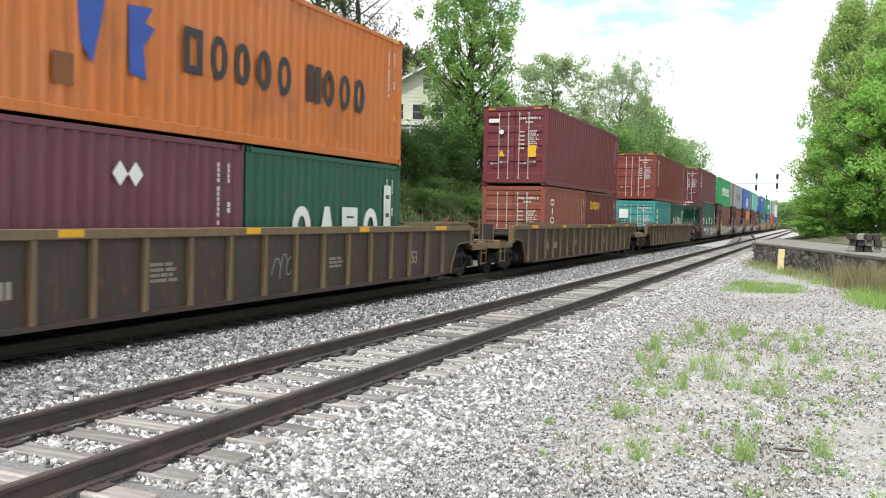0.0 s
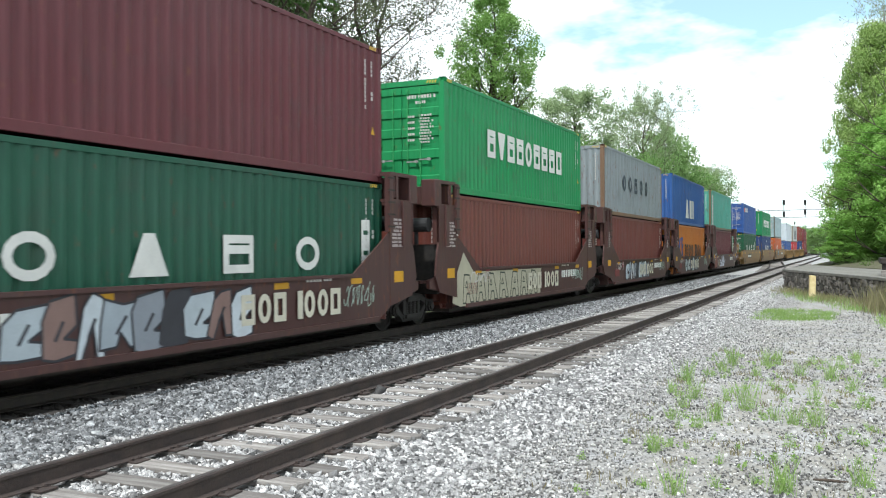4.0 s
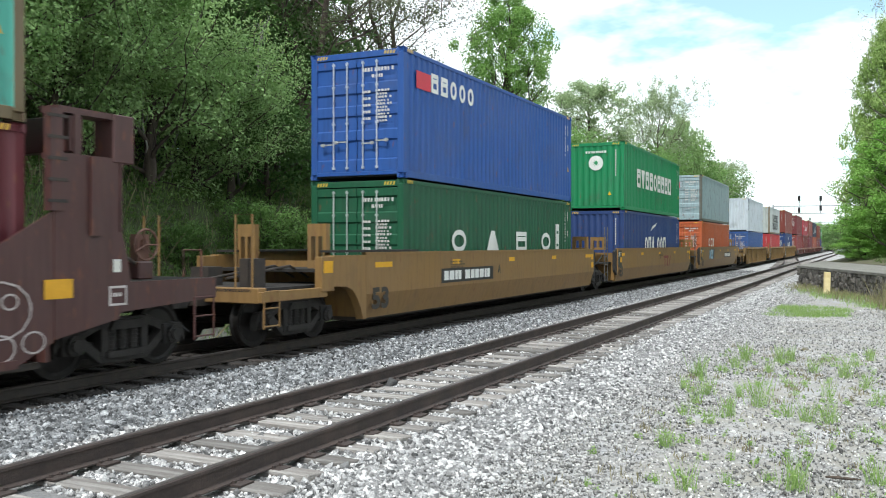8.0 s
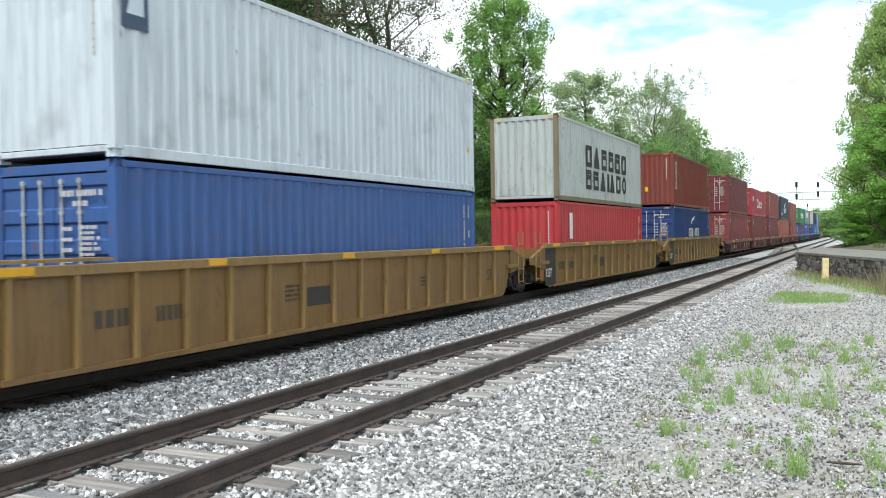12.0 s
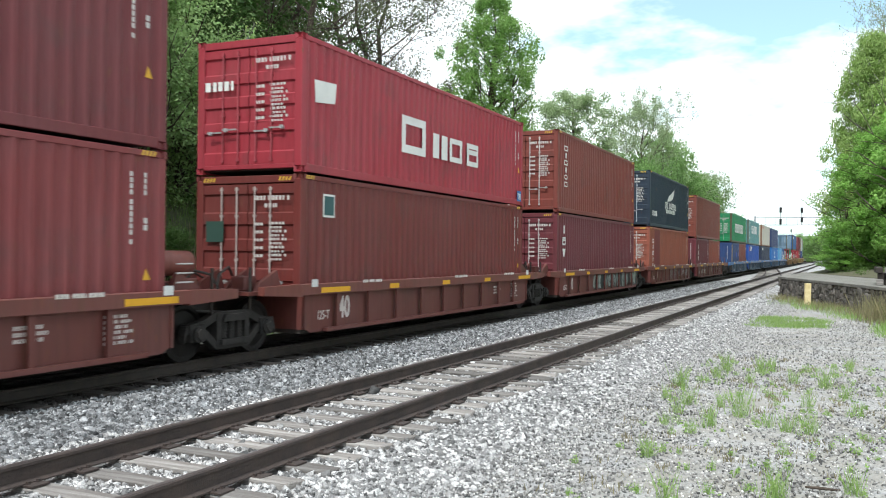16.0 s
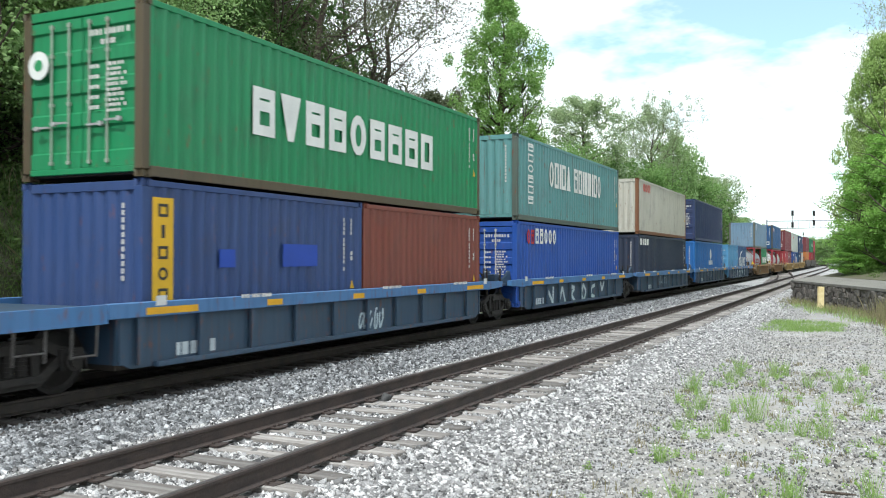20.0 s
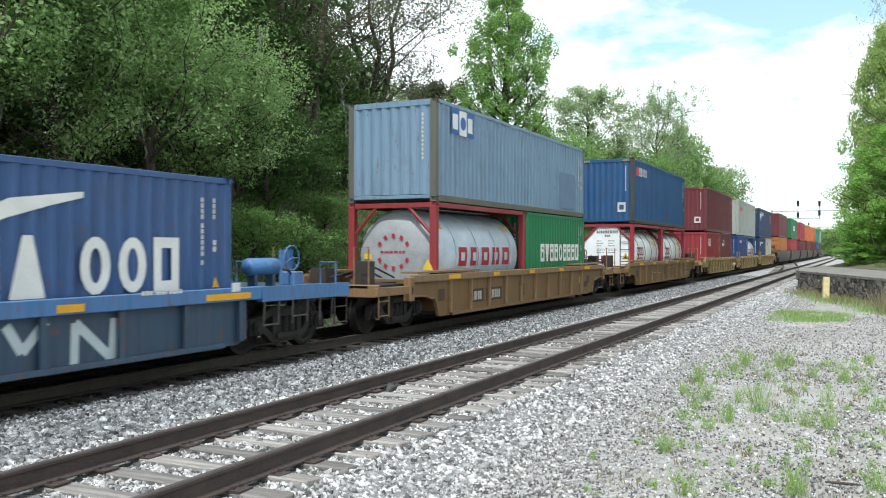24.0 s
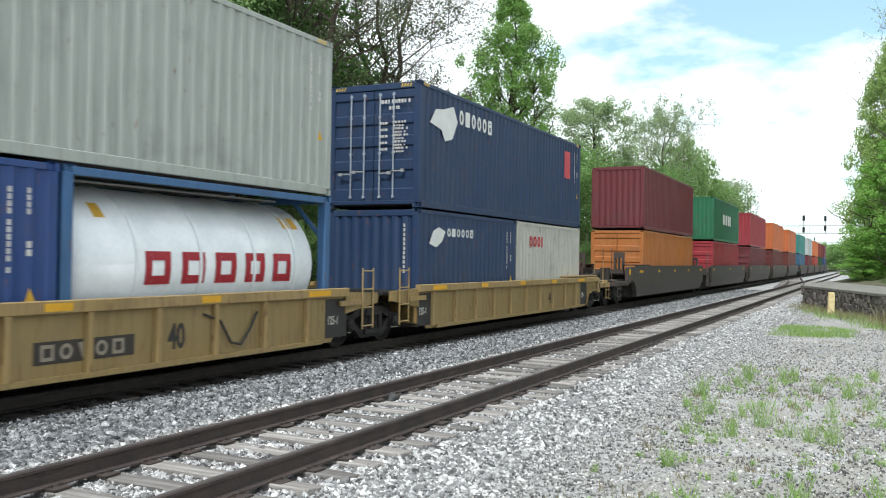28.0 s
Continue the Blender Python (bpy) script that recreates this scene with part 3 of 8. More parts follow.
def block(c, w, h):
    """Plain blocks and rings, w by h, that stand for one letter of a wordmark: a list of outlines that touch."""
    t = min(0.30 * w, 0.22 * h)
    if c == "o" and t > 0.035:
        def oval(a, b):
            return [(w / 2 + a * math.cos(2 * math.pi * i / 14), h / 2 + b * math.sin(2 * math.pi * i / 14)) for i in range(14)]
        o, n = oval(w / 2, h / 2), oval(w / 2 - t, h / 2 - t)
        return [[o[i], o[(i + 1) % 14], n[(i + 1) % 14], n[i]] for i in range(14)]
    if c == "o":
        return [[(w / 2 + w / 2 * math.cos(2 * math.pi * i / 14), h / 2 + h / 2 * math.sin(2 * math.pi * i / 14)) for i in range(14)]]
    if c == "v":
        return [[(0, h), (w * 0.36, 0), (w * 0.64, 0), (w, h)]]
    if c == "A":
        return [[(0, 0), (w, 0), (w * 0.64, h), (w * 0.36, h)]]
    if c == "h" and t > 0.035:
        return [[(0, 0), (w, 0), (w, t), (0, t)], [(0, h - t), (w, h - t), (w, h), (0, h)], [(0, t), (t, t), (t, h - t), (0, h - t)], [(w - t, t), (w, t), (w, h - t), (w - t, h - t)]]
    if c == "e" and t > 0.035:
        u = h * 0.62
        return [[(0, 0), (w, 0), (w, t), (0, t)], [(0, h - t), (w, h - t), (w, h), (0, h)], [(0, t), (t, t), (t, h - t), (0, h - t)], [(w - t * 0.8, t), (w, t), (w, h - t), (w - t * 0.8, h - t)],
                [(t, u - t / 2), (w - t * 0.8, u - t / 2), (w - t * 0.8, u + t / 2), (t, u + t / 2)]]
    return [[(0, 0), (w, 0), (w, h), (0, h)]]


def letters(parent, word, y, z, w, h, code, face="side", front=1.2235, gap=0.30, down=False, into=None):
    """Plain blocks of the size and colour of a line of lettering; word: a shape for each place, a space leaves a gap.
    Large ones are parts of their own, small rows stay together."""
    size = [0.45 if c in "iIl.1" else (0.6 if c == " " else 1.0 if c != "a" else (1.0, 0.8, 1.1, 0.55, 0.95, 1.15, 0.7)[(i * 3 + len(word)) % 7]) for i, c in enumerate(word)]
    if down:
        size = [0.6 if c == " " else 1.0 for c in word]
    total, u, big = sum(size), 0.0, max(w, h) > 1.6 and min(w, h) > 0.22 and into is None
    bm = bmesh.new() if into is None else into
    for c, k in zip(word, size):
        p, q = u / total, k * (1 - gap) / total
        u += k
        if c == " ":
            continue
        thin = 0.36 * w if down and c == "l" else w
        x0, z0, gw, gh = (y + (w - thin) / 2, z - (p + q) * h, thin, q * h) if down else (y + p * w, z, q * w, h)
        for pts in block(c, gw, gh):
            pts = [(x0 + a, z0 + b) for a, b in pts]
            if face == "side":
                bm_prism(bm, pts, 0, front, front + 0.003)
            else:
                bm_prism(bm, pts, 1, -front - 0.003, -front)
        if big:
            bmesh.ops.remove_doubles(bm, verts=bm.verts[:], dist=0.0005)
            part("letter_block", bm, ink(code), parent)
            bm = bmesh.new()
    if into is not None:
        return None
    if big:
        bm.free()
        return None
    return tagged(part("small_markings", bm, ink(code), parent), kind="stuff")


def shape(parent, pts, code, face="side", front=1.2235, name="marking", label=""):
    """A flat plate of any outline on the side (y, z) or on the end (x, z)."""
    bm = bmesh.new()
    if face == "side":
        bm_prism(bm, pts, 0, front, front + 0.003)
    else:
        bm_prism(bm, pts, 1, -front - 0.003, -front)
    return part(name, bm, ink(code), parent, label)


def rect(y, z, w, h):
    return [(y, z), (y + w, z), (y + w, z + h), (y, z + h)]


def disc(y, z, r, n=14):
    return [(y + r * math.cos(2 * math.pi * i / n), z + r * math.sin(2 * math.pi * i / n)) for i in range(n)]


def container(s, z, L, H, code, label, front="door", wear=0.4, post=None, near=True, codes=True, bars="C9C9C4"):
    """A steel container; its front end, towards -y, has doors or a corrugated wall."""
    L = {40: 12.192, 20: 6.058, 45: 13.716}[L]
    m, mp = coat(code, wear), coat(post or code, wear)
    box = tagged(new("freight_container"), label, "container", "containers on the train")
    w, rail = 1.219, 0.13
    low, high = 0.15, H - 0.09
    side = shared(("side", L, H), lambda: corrugated(L - 0.30, low, high, 1))
    side_l = shared(("side_l", L, H), lambda: corrugated(L - 0.30, low, high, -1))
    place("side_panel", side, m, box, pose(w - 0.006, 0.15, 0))
    place("side_panel", side_l, m, box, pose(-w + 0.006, 0.15, 0))
    end = shared(("end", H), lambda: corrugated(2.14, low + 0.03, high - 0.02, 1))
    place("end_panel", end, m, box, pose(1.07, L - 0.012, 0, 0, 0, 90))
    if front == "door":
        dh = H - 0.36
        dm = shared(("door", H), lambda: door_mesh(1.06, dh))
        for sx in (-1, 1):
            leaf = place("door", dm, m, box, pose(-1.07 if sx < 0 else 1.07, 0.022, 0.17) if sx < 0 else pose(0.01, 0.022, 0.17))
            if near:
                bm_ = shared(("bar", H), lambda: bar_mesh(dh))
                for x in ((0.47, 0.83) if sx < 0 else (0.17, 0.53)):
                    place("locking_bar", bm_, coat(bars, 0.3), leaf, pose(x, -0.025, 0))
                for x, turn in (((0.47, 180), (0.83, 180)) if sx < 0 else ((0.17, 0), (0.53, 0))):
                    place("door_handle", shared("handle", handle_mesh), M_GALV, leaf, pose(x, -0.062 if turn else -0.04, 0.62 + 0.05 * (x > 0.5), 0, turn, 0) @ Matrix.Diagonal((0.8, 1, 1, 1)))
    else:
        place("end_panel", end, m, box, pose(-1.07, 0.012, 0, 0, 0, -90))
    cp = shared(("post", H), lambda: shared_box(-0.08, 0.08, -0.075, 0.075, 0.11, H - 0.11, 0.01))
    for x in (-1, 1):
        for y in (0.075, L - 0.075):
            place("corner_post", cp, mp, box, pose(x * (w - 0.08), y, 0))
        place("top_rail", shared_box(-0.035, 0.035, 0.16, L - 0.16, H - 0.11, H - 0.02, 0.008), m, box, pose(x * (w - 0.035), 0, 0))
        place("bottom_rail", shared_box(-0.03, 0.03, 0.16, L - 0.16, 0.0, 0.155, 0.008), mp, box, pose(x * (w - 0.03), 0, 0.012))
    for y in (0.06, L - 0.06):
        place("header", shared_box(-1.06, 1.06, -0.055, 0.055, H - 0.17, H - 0.03, 0.008), m, box, pose(0, y, 0))
        place("sill", shared_box(-1.06, 1.06, -0.055, 0.055, 0.075, 0.165, 0.008), m, box, pose(0, y, 0))
    place("roof", shared_box(-1.17, 1.17, 0.1, L - 0.1, H - 0.05, H - 0.028), m, box)
    place("floor", shared_box(-1.16, 1.16, 0.1, L - 0.1, 0.05, 0.13), M_DARK, box)
    if near:
        cm = shared("casting", casting_mesh)
        for x in (-1, 1):
            for y in (0.087, L - 0.087):
                for zc in (0.059, H - 0.059):
                    place("corner_casting", cm, mp, box, pose(x * (w - 0.077), y, zc))
        if H > 2.7:
            marks = shared("stripes", stripes_mesh)
            for x in (-1.05, 0.72):
                place("height_stripes", marks, ink("D9B23A"), box, pose(x, 0.0045, H - 0.135))
            for y in (0.17, L - 0.50):
                place("height_stripes", marks, ink("D9B23A"), box, pose(w + 0.0005, y, H - 0.1, 0, 0, 90))
        if codes:
            # rows of small identification marks, as plain bars
            rows = bmesh.new()
            if front == "door":
                letters(box, "aaaa aaaaaa a", 0.18, H - 0.50, 0.82, 0.085, "", "end", 0.012, 0.34, into=rows)
                letters(box, "aaaa", 0.42, H - 0.64, 0.30, 0.075, "", "end", 0.012, 0.34, into=rows)
                for i in range(5):
                    letters(box, "aaa", 0.20, H - 0.98 - 0.15 * i, 0.22, 0.055, "", "end", 0.012, 0.34, into=rows)
                    letters(box, "aaaaa aa"[:6 + i % 3], 0.52, H - 0.96 - 0.15 * i, 0.42, 0.05, "", "end", 0.012, 0.34, into=rows)
                    letters(box, "aaaa aa"[:5 + i % 2], 0.54, H - 1.035 - 0.15 * i, 0.34, 0.04, "", "end", 0.012, 0.34, into=rows)
            else:
                letters(box, "aaaaaaaaaaa", 0.84, H - 0.35, 0.045, 1.15, "", "end", 0.002, 0.3, True, into=rows)
            letters(box, "aaaa aaaaaa a", L - 0.72, H - 0.35, 0.05, 1.05, "", gap=0.2, down=True, into=rows)
            letters(box, "aaaa", L - 0.45, H - 0.35, 0.045, 0.34, "", gap=0.2, down=True, into=rows)
            letters(box, "aa", L - 0.45, H - 1.0, 0.07, 0.2, "", gap=0.2, down=True, into=rows)
            tagged(part("small_markings", rows, ink("CCC8C2"), box), kind="stuff")
            ty, tz = L - 0.46, 1.0 if L > 7 else 0.85
            shape(box, [(ty, tz), (ty + 0.15, tz), (ty + 0.06, tz + 0.17)], "D8A62C", name="warning_sticker")
    ride(box, s, z)
    return box


def tank_container(s, z, frame_code, label, word, code, end_ring=False, plate=False):
    """A twenty-foot tank in an open steel frame."""
    L, H, w = 6.058, 2.591, 1.219
    m = coat(frame_code, 0.4)
    box = tagged(new("tank_container"), label, "tank container", "containers on the train")
    bm = bmesh.new()
    prof = [(0.13, 0.0), (0.14, 0.55), (0.20, 0.85), (0.32, 1.05), (0.46, 1.13), (L - 0.46, 1.13), (L - 0.32, 1.05), (L - 0.20, 0.85), (L - 0.14, 0.55), (L - 0.13, 0.0)]
    rings = []
    for y, r in prof:
        if r == 0:
            rings.append([bm.verts.new((0, y, 1.30))])
        else:
            rings.append([bm.verts.new((r * math.cos(a), y, 1.30 + r * math.sin(a))) for a in (2 * math.pi * i / 32 for i in range(32))])
    head = bmesh.new() if end_ring else None
    for a, b in zip(rings, rings[1:]):
        for i in range(32):
            j = (i + 1) % 32
            f = [a[0], b[i], b[j]] if len(a) == 1 else ([a[i], a[j], b[0]] if len(b) == 1 else [a[i], a[j], b[j], b[i]])
            bm.faces.new(f)
    tank = part("tank", bm, M_TANK_DULL if end_ring else M_TANK, box, "dull pale grey cylindrical tank" if end_ring else "glossy white cylindrical tank", smooth=True)
    if end_ring:
        disc_rows = [[head.verts.new((rr * math.cos(a), y, 1.30 + rr * math.sin(a))) for a in (2 * math.pi * i / 32 for i in range(32))] for y, rr in ((0.124, 0.10), (0.132, 0.56), (0.192, 0.86), (0.30, 1.045))]
        head.faces.new(disc_rows[0])
        for p, q in zip(disc_rows, disc_rows[1:]):
            for i in range(32):
                head.faces.new((p[i], p[(i + 1) % 32], q[(i + 1) % 32], q[i]))
        part("tank_head", head, M_HEAD, tank, "grey clad tank head", smooth=True)
    ring = shared("tank_ring", lambda: ring_mesh(1.135, 0.03))
    for y in (1.35, 2.65, 3.95, 5.1):
        place("tank_band", ring, M_RUNG if plate else M_TANK_DULL if end_ring else M_TANK, tank, pose(0, y, 1.30))
    for x in (-1, 1):
        for y in (0.075, L - 0.075):
            place("corner_post", shared_box(-0.085, 0.085, -0.085, 0.085, 0.1, H - 0.1, 0.01), m, box, pose(x * (w - 0.085), y, 0))
            for zc in (0.059, H - 0.059):
                place("corner_casting", shared("casting", casting_mesh), m, box, pose(x * (w - 0.077), y + 0.012, zc))
        place("side_rail", shared_box(-0.05, 0.05, 0.16, L - 0.16, H - 0.13, H - 0.02, 0.008), m, box, pose(x * (w - 0.05), 0, 0))
        place("side_rail", shared_box(-0.05, 0.05, 0.16, L - 0.16, 0.02, 0.14, 0.008), m, box, pose(x * (w - 0.05), 0, 0))
    for y in (0.07, L - 0.07):
        for zc in (0.02, H - 0.14):
            place("cross_rail", shared_box(-1.05, 1.05, -0.05, 0.05, 0, 0.12, 0.008), m, box, pose(0, y, zc))
        for x in (-1, 1):
            for za, zb in ((0.75, 0.12), (H - 0.75, H - 0.12)):
                bm = bmesh.new()
                bm_tube(bm, [(x * 1.05, y, za), (x * 0.45, y, zb)], [0.045, 0.045], 6)
                part("brace", bm, m, box)
    place("walkway", shared_box(-0.25, 0.25, 0.4, L - 0.4, 2.47, 2.50), M_GALV, box)
    # lettering blocks bent onto the shell
    def on_shell(name, y0, y1, z0, z1, ink_code):
        bm = bmesh.new()
        a0, a1 = math.asin((z0 - 1.3) / 1.136), math.asin((z1 - 1.3) / 1.136)
        k = 4
        row = [[bm.verts.new((1.138 * math.cos(a), y, 1.3 + 1.138 * math.sin(a))) for y in (y0, y1)] for a in (a0 + (a1 - a0) * i / k for i in range(k + 1))]
        for p, q in zip(row, row[1:]):
            bm.faces.new((p[0], p[1], q[1], q[0]))
        part(name, bm, ink(ink_code), tank)
    n = len(word)
    wide = 0.74 if n > 3 else 0.44
    y0 = 1.5 if n > 3 else 1.03
    for i in range(n):
        a, b, lo, hi = y0 + i * wide, y0 + i * wide + wide * (0.68 if n > 3 else 0.80), 1.02 if n > 3 else 1.17, 1.50 if n > 3 else 1.54
        t = 0.13 if n > 3 else 0.075
        for ya, yb, za, zb in ((a, a + t, lo, hi), (b - t, b, lo, hi), (a + t, b - t, hi - t, hi), (a + t, b - t, lo, lo + t)):
            on_shell("letter_block", ya, yb, za, zb, code)
    for dy, zz, c in ((5.0, 1.95, "D9A93A"), (5.25, 1.95, "D9A93A"), (0.75, 1.95, "D9A93A")):
        on_shell("marking", dy, dy + 0.18, zz, zz + 0.2, c)
    if plate:
        # eight-sided white end plate with stencilled rows, warning signs and a ladder
        bm = bmesh.new()
        bm_prism(bm, [(-0.5, 0.14), (0.5, 0.14), (1.04, 0.68), (1.04, 1.92), (0.5, 2.46), (-0.5, 2.46), (-1.04, 1.92), (-1.04, 0.68)], 1, 0.10, 0.122)
        end = part("end_plate", bm, M_TANK, box, "white painted end plate with rows of lettering")
        letters(end, "aaaaiaaaaaia", -0.48, 2.16, 1.0, 0.13, "6A6A6C", "end", -0.097)
        letters(end, "aaaa", -0.10, 2.0, 0.26, 0.10, "6A6A6C", "end", -0.097)
        for i, (wa, wb) in enumerate(((0.22, 0.3), (0.3, 0.2), (0.2, 0.3), (0.42, 0.4), (0.36, 0.3))):
            zz = 1.80 - 0.11 * i - (0.08 if i > 2 else 0)
            letters(end, "aaaa", -0.48, zz, wa, 0.045, "8E8E92", "end", -0.097)
            letters(end, "aaaa", 0.05, zz, wb, 0.045, "8E8E92", "end", -0.097)
        letters(end, "aaa", -0.48, 0.92, 0.86, 0.24, "7A2A40", "end", -0.097, gap=0.5)
        letters(end, "aaaaiaaaaaa", -0.44, 0.80, 0.8, 0.07, "8E8E92", "end", -0.097)
        for cx, r in ((-0.74, 0.13), (0.83, 0.17)):
            shape(end, [(cx - r, 1.0), (cx + r, 1.0), (cx, 1.0 + 1.8 * r)], "D9B93A", "end", -0.097)
            shape(end, [(cx - r * 0.4, 1.04), (cx + r * 0.4, 1.04), (cx, 1.04 + 0.9 * r)], "5A5030", "end", -0.092)
        bm = bmesh.new()
        for x in (0.60, 1.0):
            bm_tube(bm, [(x, 0.05, 0.3), (x, 0.05, 2.46 if x < 0.8 else 2.1)], [0.02, 0.02], 6)
        for i in range(6):
            bm_tube(bm, [(0.60, 0.05, 0.45 + 0.33 * i), (1.0, 0.05, 0.45 + 0.33 * i)], [0.014, 0.014], 6)
        part("ladder", bm, M_DARK, box, "dark steel ladder")
        for i in range(7):
            on_shell("marking", y0 + 0.06 + i * 0.18, y0 + i * 0.18 + 0.17, 0.98, 1.08, code)
        for ya, yb in ((4.55, 4.92), (4.96, 5.30)):
            on_shell("label", ya, yb, 1.62, 1.80, "E0B63A")
        on_shell("label", 4.75, 4.93, 1.32, 1.50, "D8AE30")
        for zz in (1.18, 1.38, 1.46):
            on_shell("marking", 5.0, 5.22, zz, zz + 0.035, "9A9A9C")
        writing(tank, "FOOD", 4.72, 0.80, 0.24, "3A3A40", 1.055, 0.85)
    if end_ring:
        for a in (30, 60, 90, 120, 150, 210, 240, 270, 300, 330):
            q = radians(a)
            cx, cz = 0.44 * math.cos(q), 1.38 + 0.40 * math.sin(q)
            shape(tank, [(cx + 0.05 * math.cos(q + e) * 1.2, cz + 0.06 * math.sin(q + e) * 1.2) for e in (0.78, 2.35, 3.93, 5.5)], code, "end", -0.105)
        letters(tank, "aaaaaaa", -0.36, 1.36, 0.72, 0.05, code, "end", -0.105)
        shape(tank, rect(-0.85, 1.2, 0.22, 0.14), "D9B93A", "end", -0.15)
        shape(box, [(0.86, 0.95), (1.16, 0.95), (1.01, 1.22)], "D9B93A", "end", 0.02)
    ride(box, s, z)
    return box


def ring_mesh(r, wd):
    bm = bmesh.new()
    k = 32
    rows = [[bm.verts.new((rr * math.cos(a), y, rr * math.sin(a))) for a in (2 * math.pi * i / k for i in range(k))] for rr, y in ((r, -wd), (r + 0.012, -wd), (r + 0.012, wd), (r, wd))]
    for p, q in zip(rows, rows[1:]):
        for i in range(k):
            bm.faces.new((p[i], p[(i + 1) % k], q[(i + 1) % k], q[i]))
    return mesh_of(bm)


# ---- well cars ----
def wheelset_mesh():
    bm = bmesh.new()
    bm_tube(bm, [(-0.95, 0, 0), (0.95, 0, 0)], [0.08, 0.08], 10)
    for x in (-1, 1):
        prof = [(0.08, 0.06), (0.14, 0.08), (0.36, 0.05), (0.40, 0.07), (0.457, 0.07), (0.462, -0.03), (0.49, -0.06), (0.49, -0.075), (0.40, -0.075), (0.36, -0.03), (0.08, -0.05)]
        rings = [[bm.verts.new((x * (0.755 + d), r * math.cos(a), r * math.sin(a))) for a in (2 * math.pi * i / 22 for i in range(22))] for r, d in prof]
        for p, q in zip(rings, rings[1:]):
            for i in range(22):
                bm.faces.new((p[i], p[(i + 1) % 22], q[(i + 1) % 22], q[i]))
        bm_disc(bm, 0, (0, 0), 0.09, x * 0.95 - 0.02, x * 0.95 + 0.14, 10)
    return mesh_of(bm)


def side_frame_mesh():
    """A cast truck side frame with its two windows, in the plane x = 0, wheels at y = -0.9 and 0.9."""
    bm = bmesh.new()
    top = [(-1.18, 0.46), (-1.12, 0.60), (-0.75, 0.66), (-0.45, 0.78), (0.45, 0.78), (0.75, 0.66), (1.12, 0.60), (1.18, 0.46)]
    for a, b in zip(top, top[1:]):
        bm_prism(bm, [a, b, (b[0], b[1] - 0.14), (a[0], a[1] - 0.14)], 0, -0.07, 0.07)
    bot = [(-0.85, 0.50), (-0.42, 0.17), (0.42, 0.17), (0.85, 0.50)]
    for a, b in zip(bot, bot[1:]):
        bm_prism(bm, [a, b, (b[0], b[1] + 0.15), (a[0], a[1] + 0.15)], 0, -0.07, 0.07)
    for x in (-0.36, 0.36):
        bm_prism(bm, [(x - 0.06, 0.22), (x + 0.06, 0.22), (x + 0.06, 0.75), (x - 0.06, 0.75)], 0, -0.08, 0.08)
    for x in (-0.9, 0.9):
        bm_prism(bm, [(x - 0.17, 0.34), (x + 0.17, 0.34), (x + 0.19, 0.62), (x - 0.19, 0.62)], 0, -0.10, 0.10)
    for x in (-0.2, 0.0, 0.2):
        bm_disc(bm, 2, (0.0, x), 0.075, 0.32, 0.62, 8)
        for i in range(5):
            bm_disc(bm, 2, (0.0, x), 0.088, 0.34 + 0.055 * i, 0.36 + 0.055 * i, 8)
    for x in (-0.9, 0.9):
        bm_disc(bm, 0, (x, 0.46), 0.135, 0.10, 0.15, 14)
        bm_disc(bm, 0, (x, 0.46), 0.085, 0.15, 0.185, 12)
        for q in (0.6, 2.7, 4.8):
            bm_disc(bm, 0, (x + 0.10 * math.cos(q), 0.46 + 0.10 * math.sin(q)), 0.02, 0.15, 0.165, 6)
    bm_prism(bm, [(-0.34, 0.24), (0.34, 0.24), (0.34, 0.33), (-0.34, 0.33)], 0, -0.13, 0.13)
    bm_prism(bm, [(-0.30, 0.62), (0.30, 0.62), (0.24, 0.74), (-0.24, 0.74)], 0, -0.13, 0.13)
    return mesh_of(bm)


def truck(car, y):
    frame_ = place("truck", shared("bolster", lambda: shared_box(-1.0, 1.0, -0.2, 0.2, 0.42, 0.76, 0.02)), M_TRUCK, car, pose(0, y, 0), "dusty cast steel truck")
    for x in (-1, 1):
        place("side_frame", shared("side_frame", side_frame_mesh), M_TRUCK, frame_, pose(x * 1.02, 0, 0))
    for dy in (-0.9, 0.9):
        w = place("wheelset", shared("wheelset", wheelset_mesh), M_WHEEL, frame_, pose(0, dy, 0.46))
        WHEELS.append((w, car, y, dy))


def writing(parent, text, y, z, size, code, x, narrow=0.8, spread=1.0, bold=0.012):
    """Readable characters painted on the side of a car."""
    cu = bpy.data.curves.new("writing", "FONT")
    cu.body, cu.size, cu.extrude, cu.space_character = text, size, 0.002, spread
    cu.resolution_u = 3
    cu.offset = bold * size
    cu.materials.append(ink(code))
    ob = new("writing", cu)
    ob.parent = parent
    ob.matrix_basis = Matrix.Translation((x, y, z)) @ Euler((radians(90), 0, radians(90))).to_matrix().to_4x4() @ Matrix.Diagonal((narrow, 1, 1, 1))
    return ob


MUSTARD = "8E6A34"


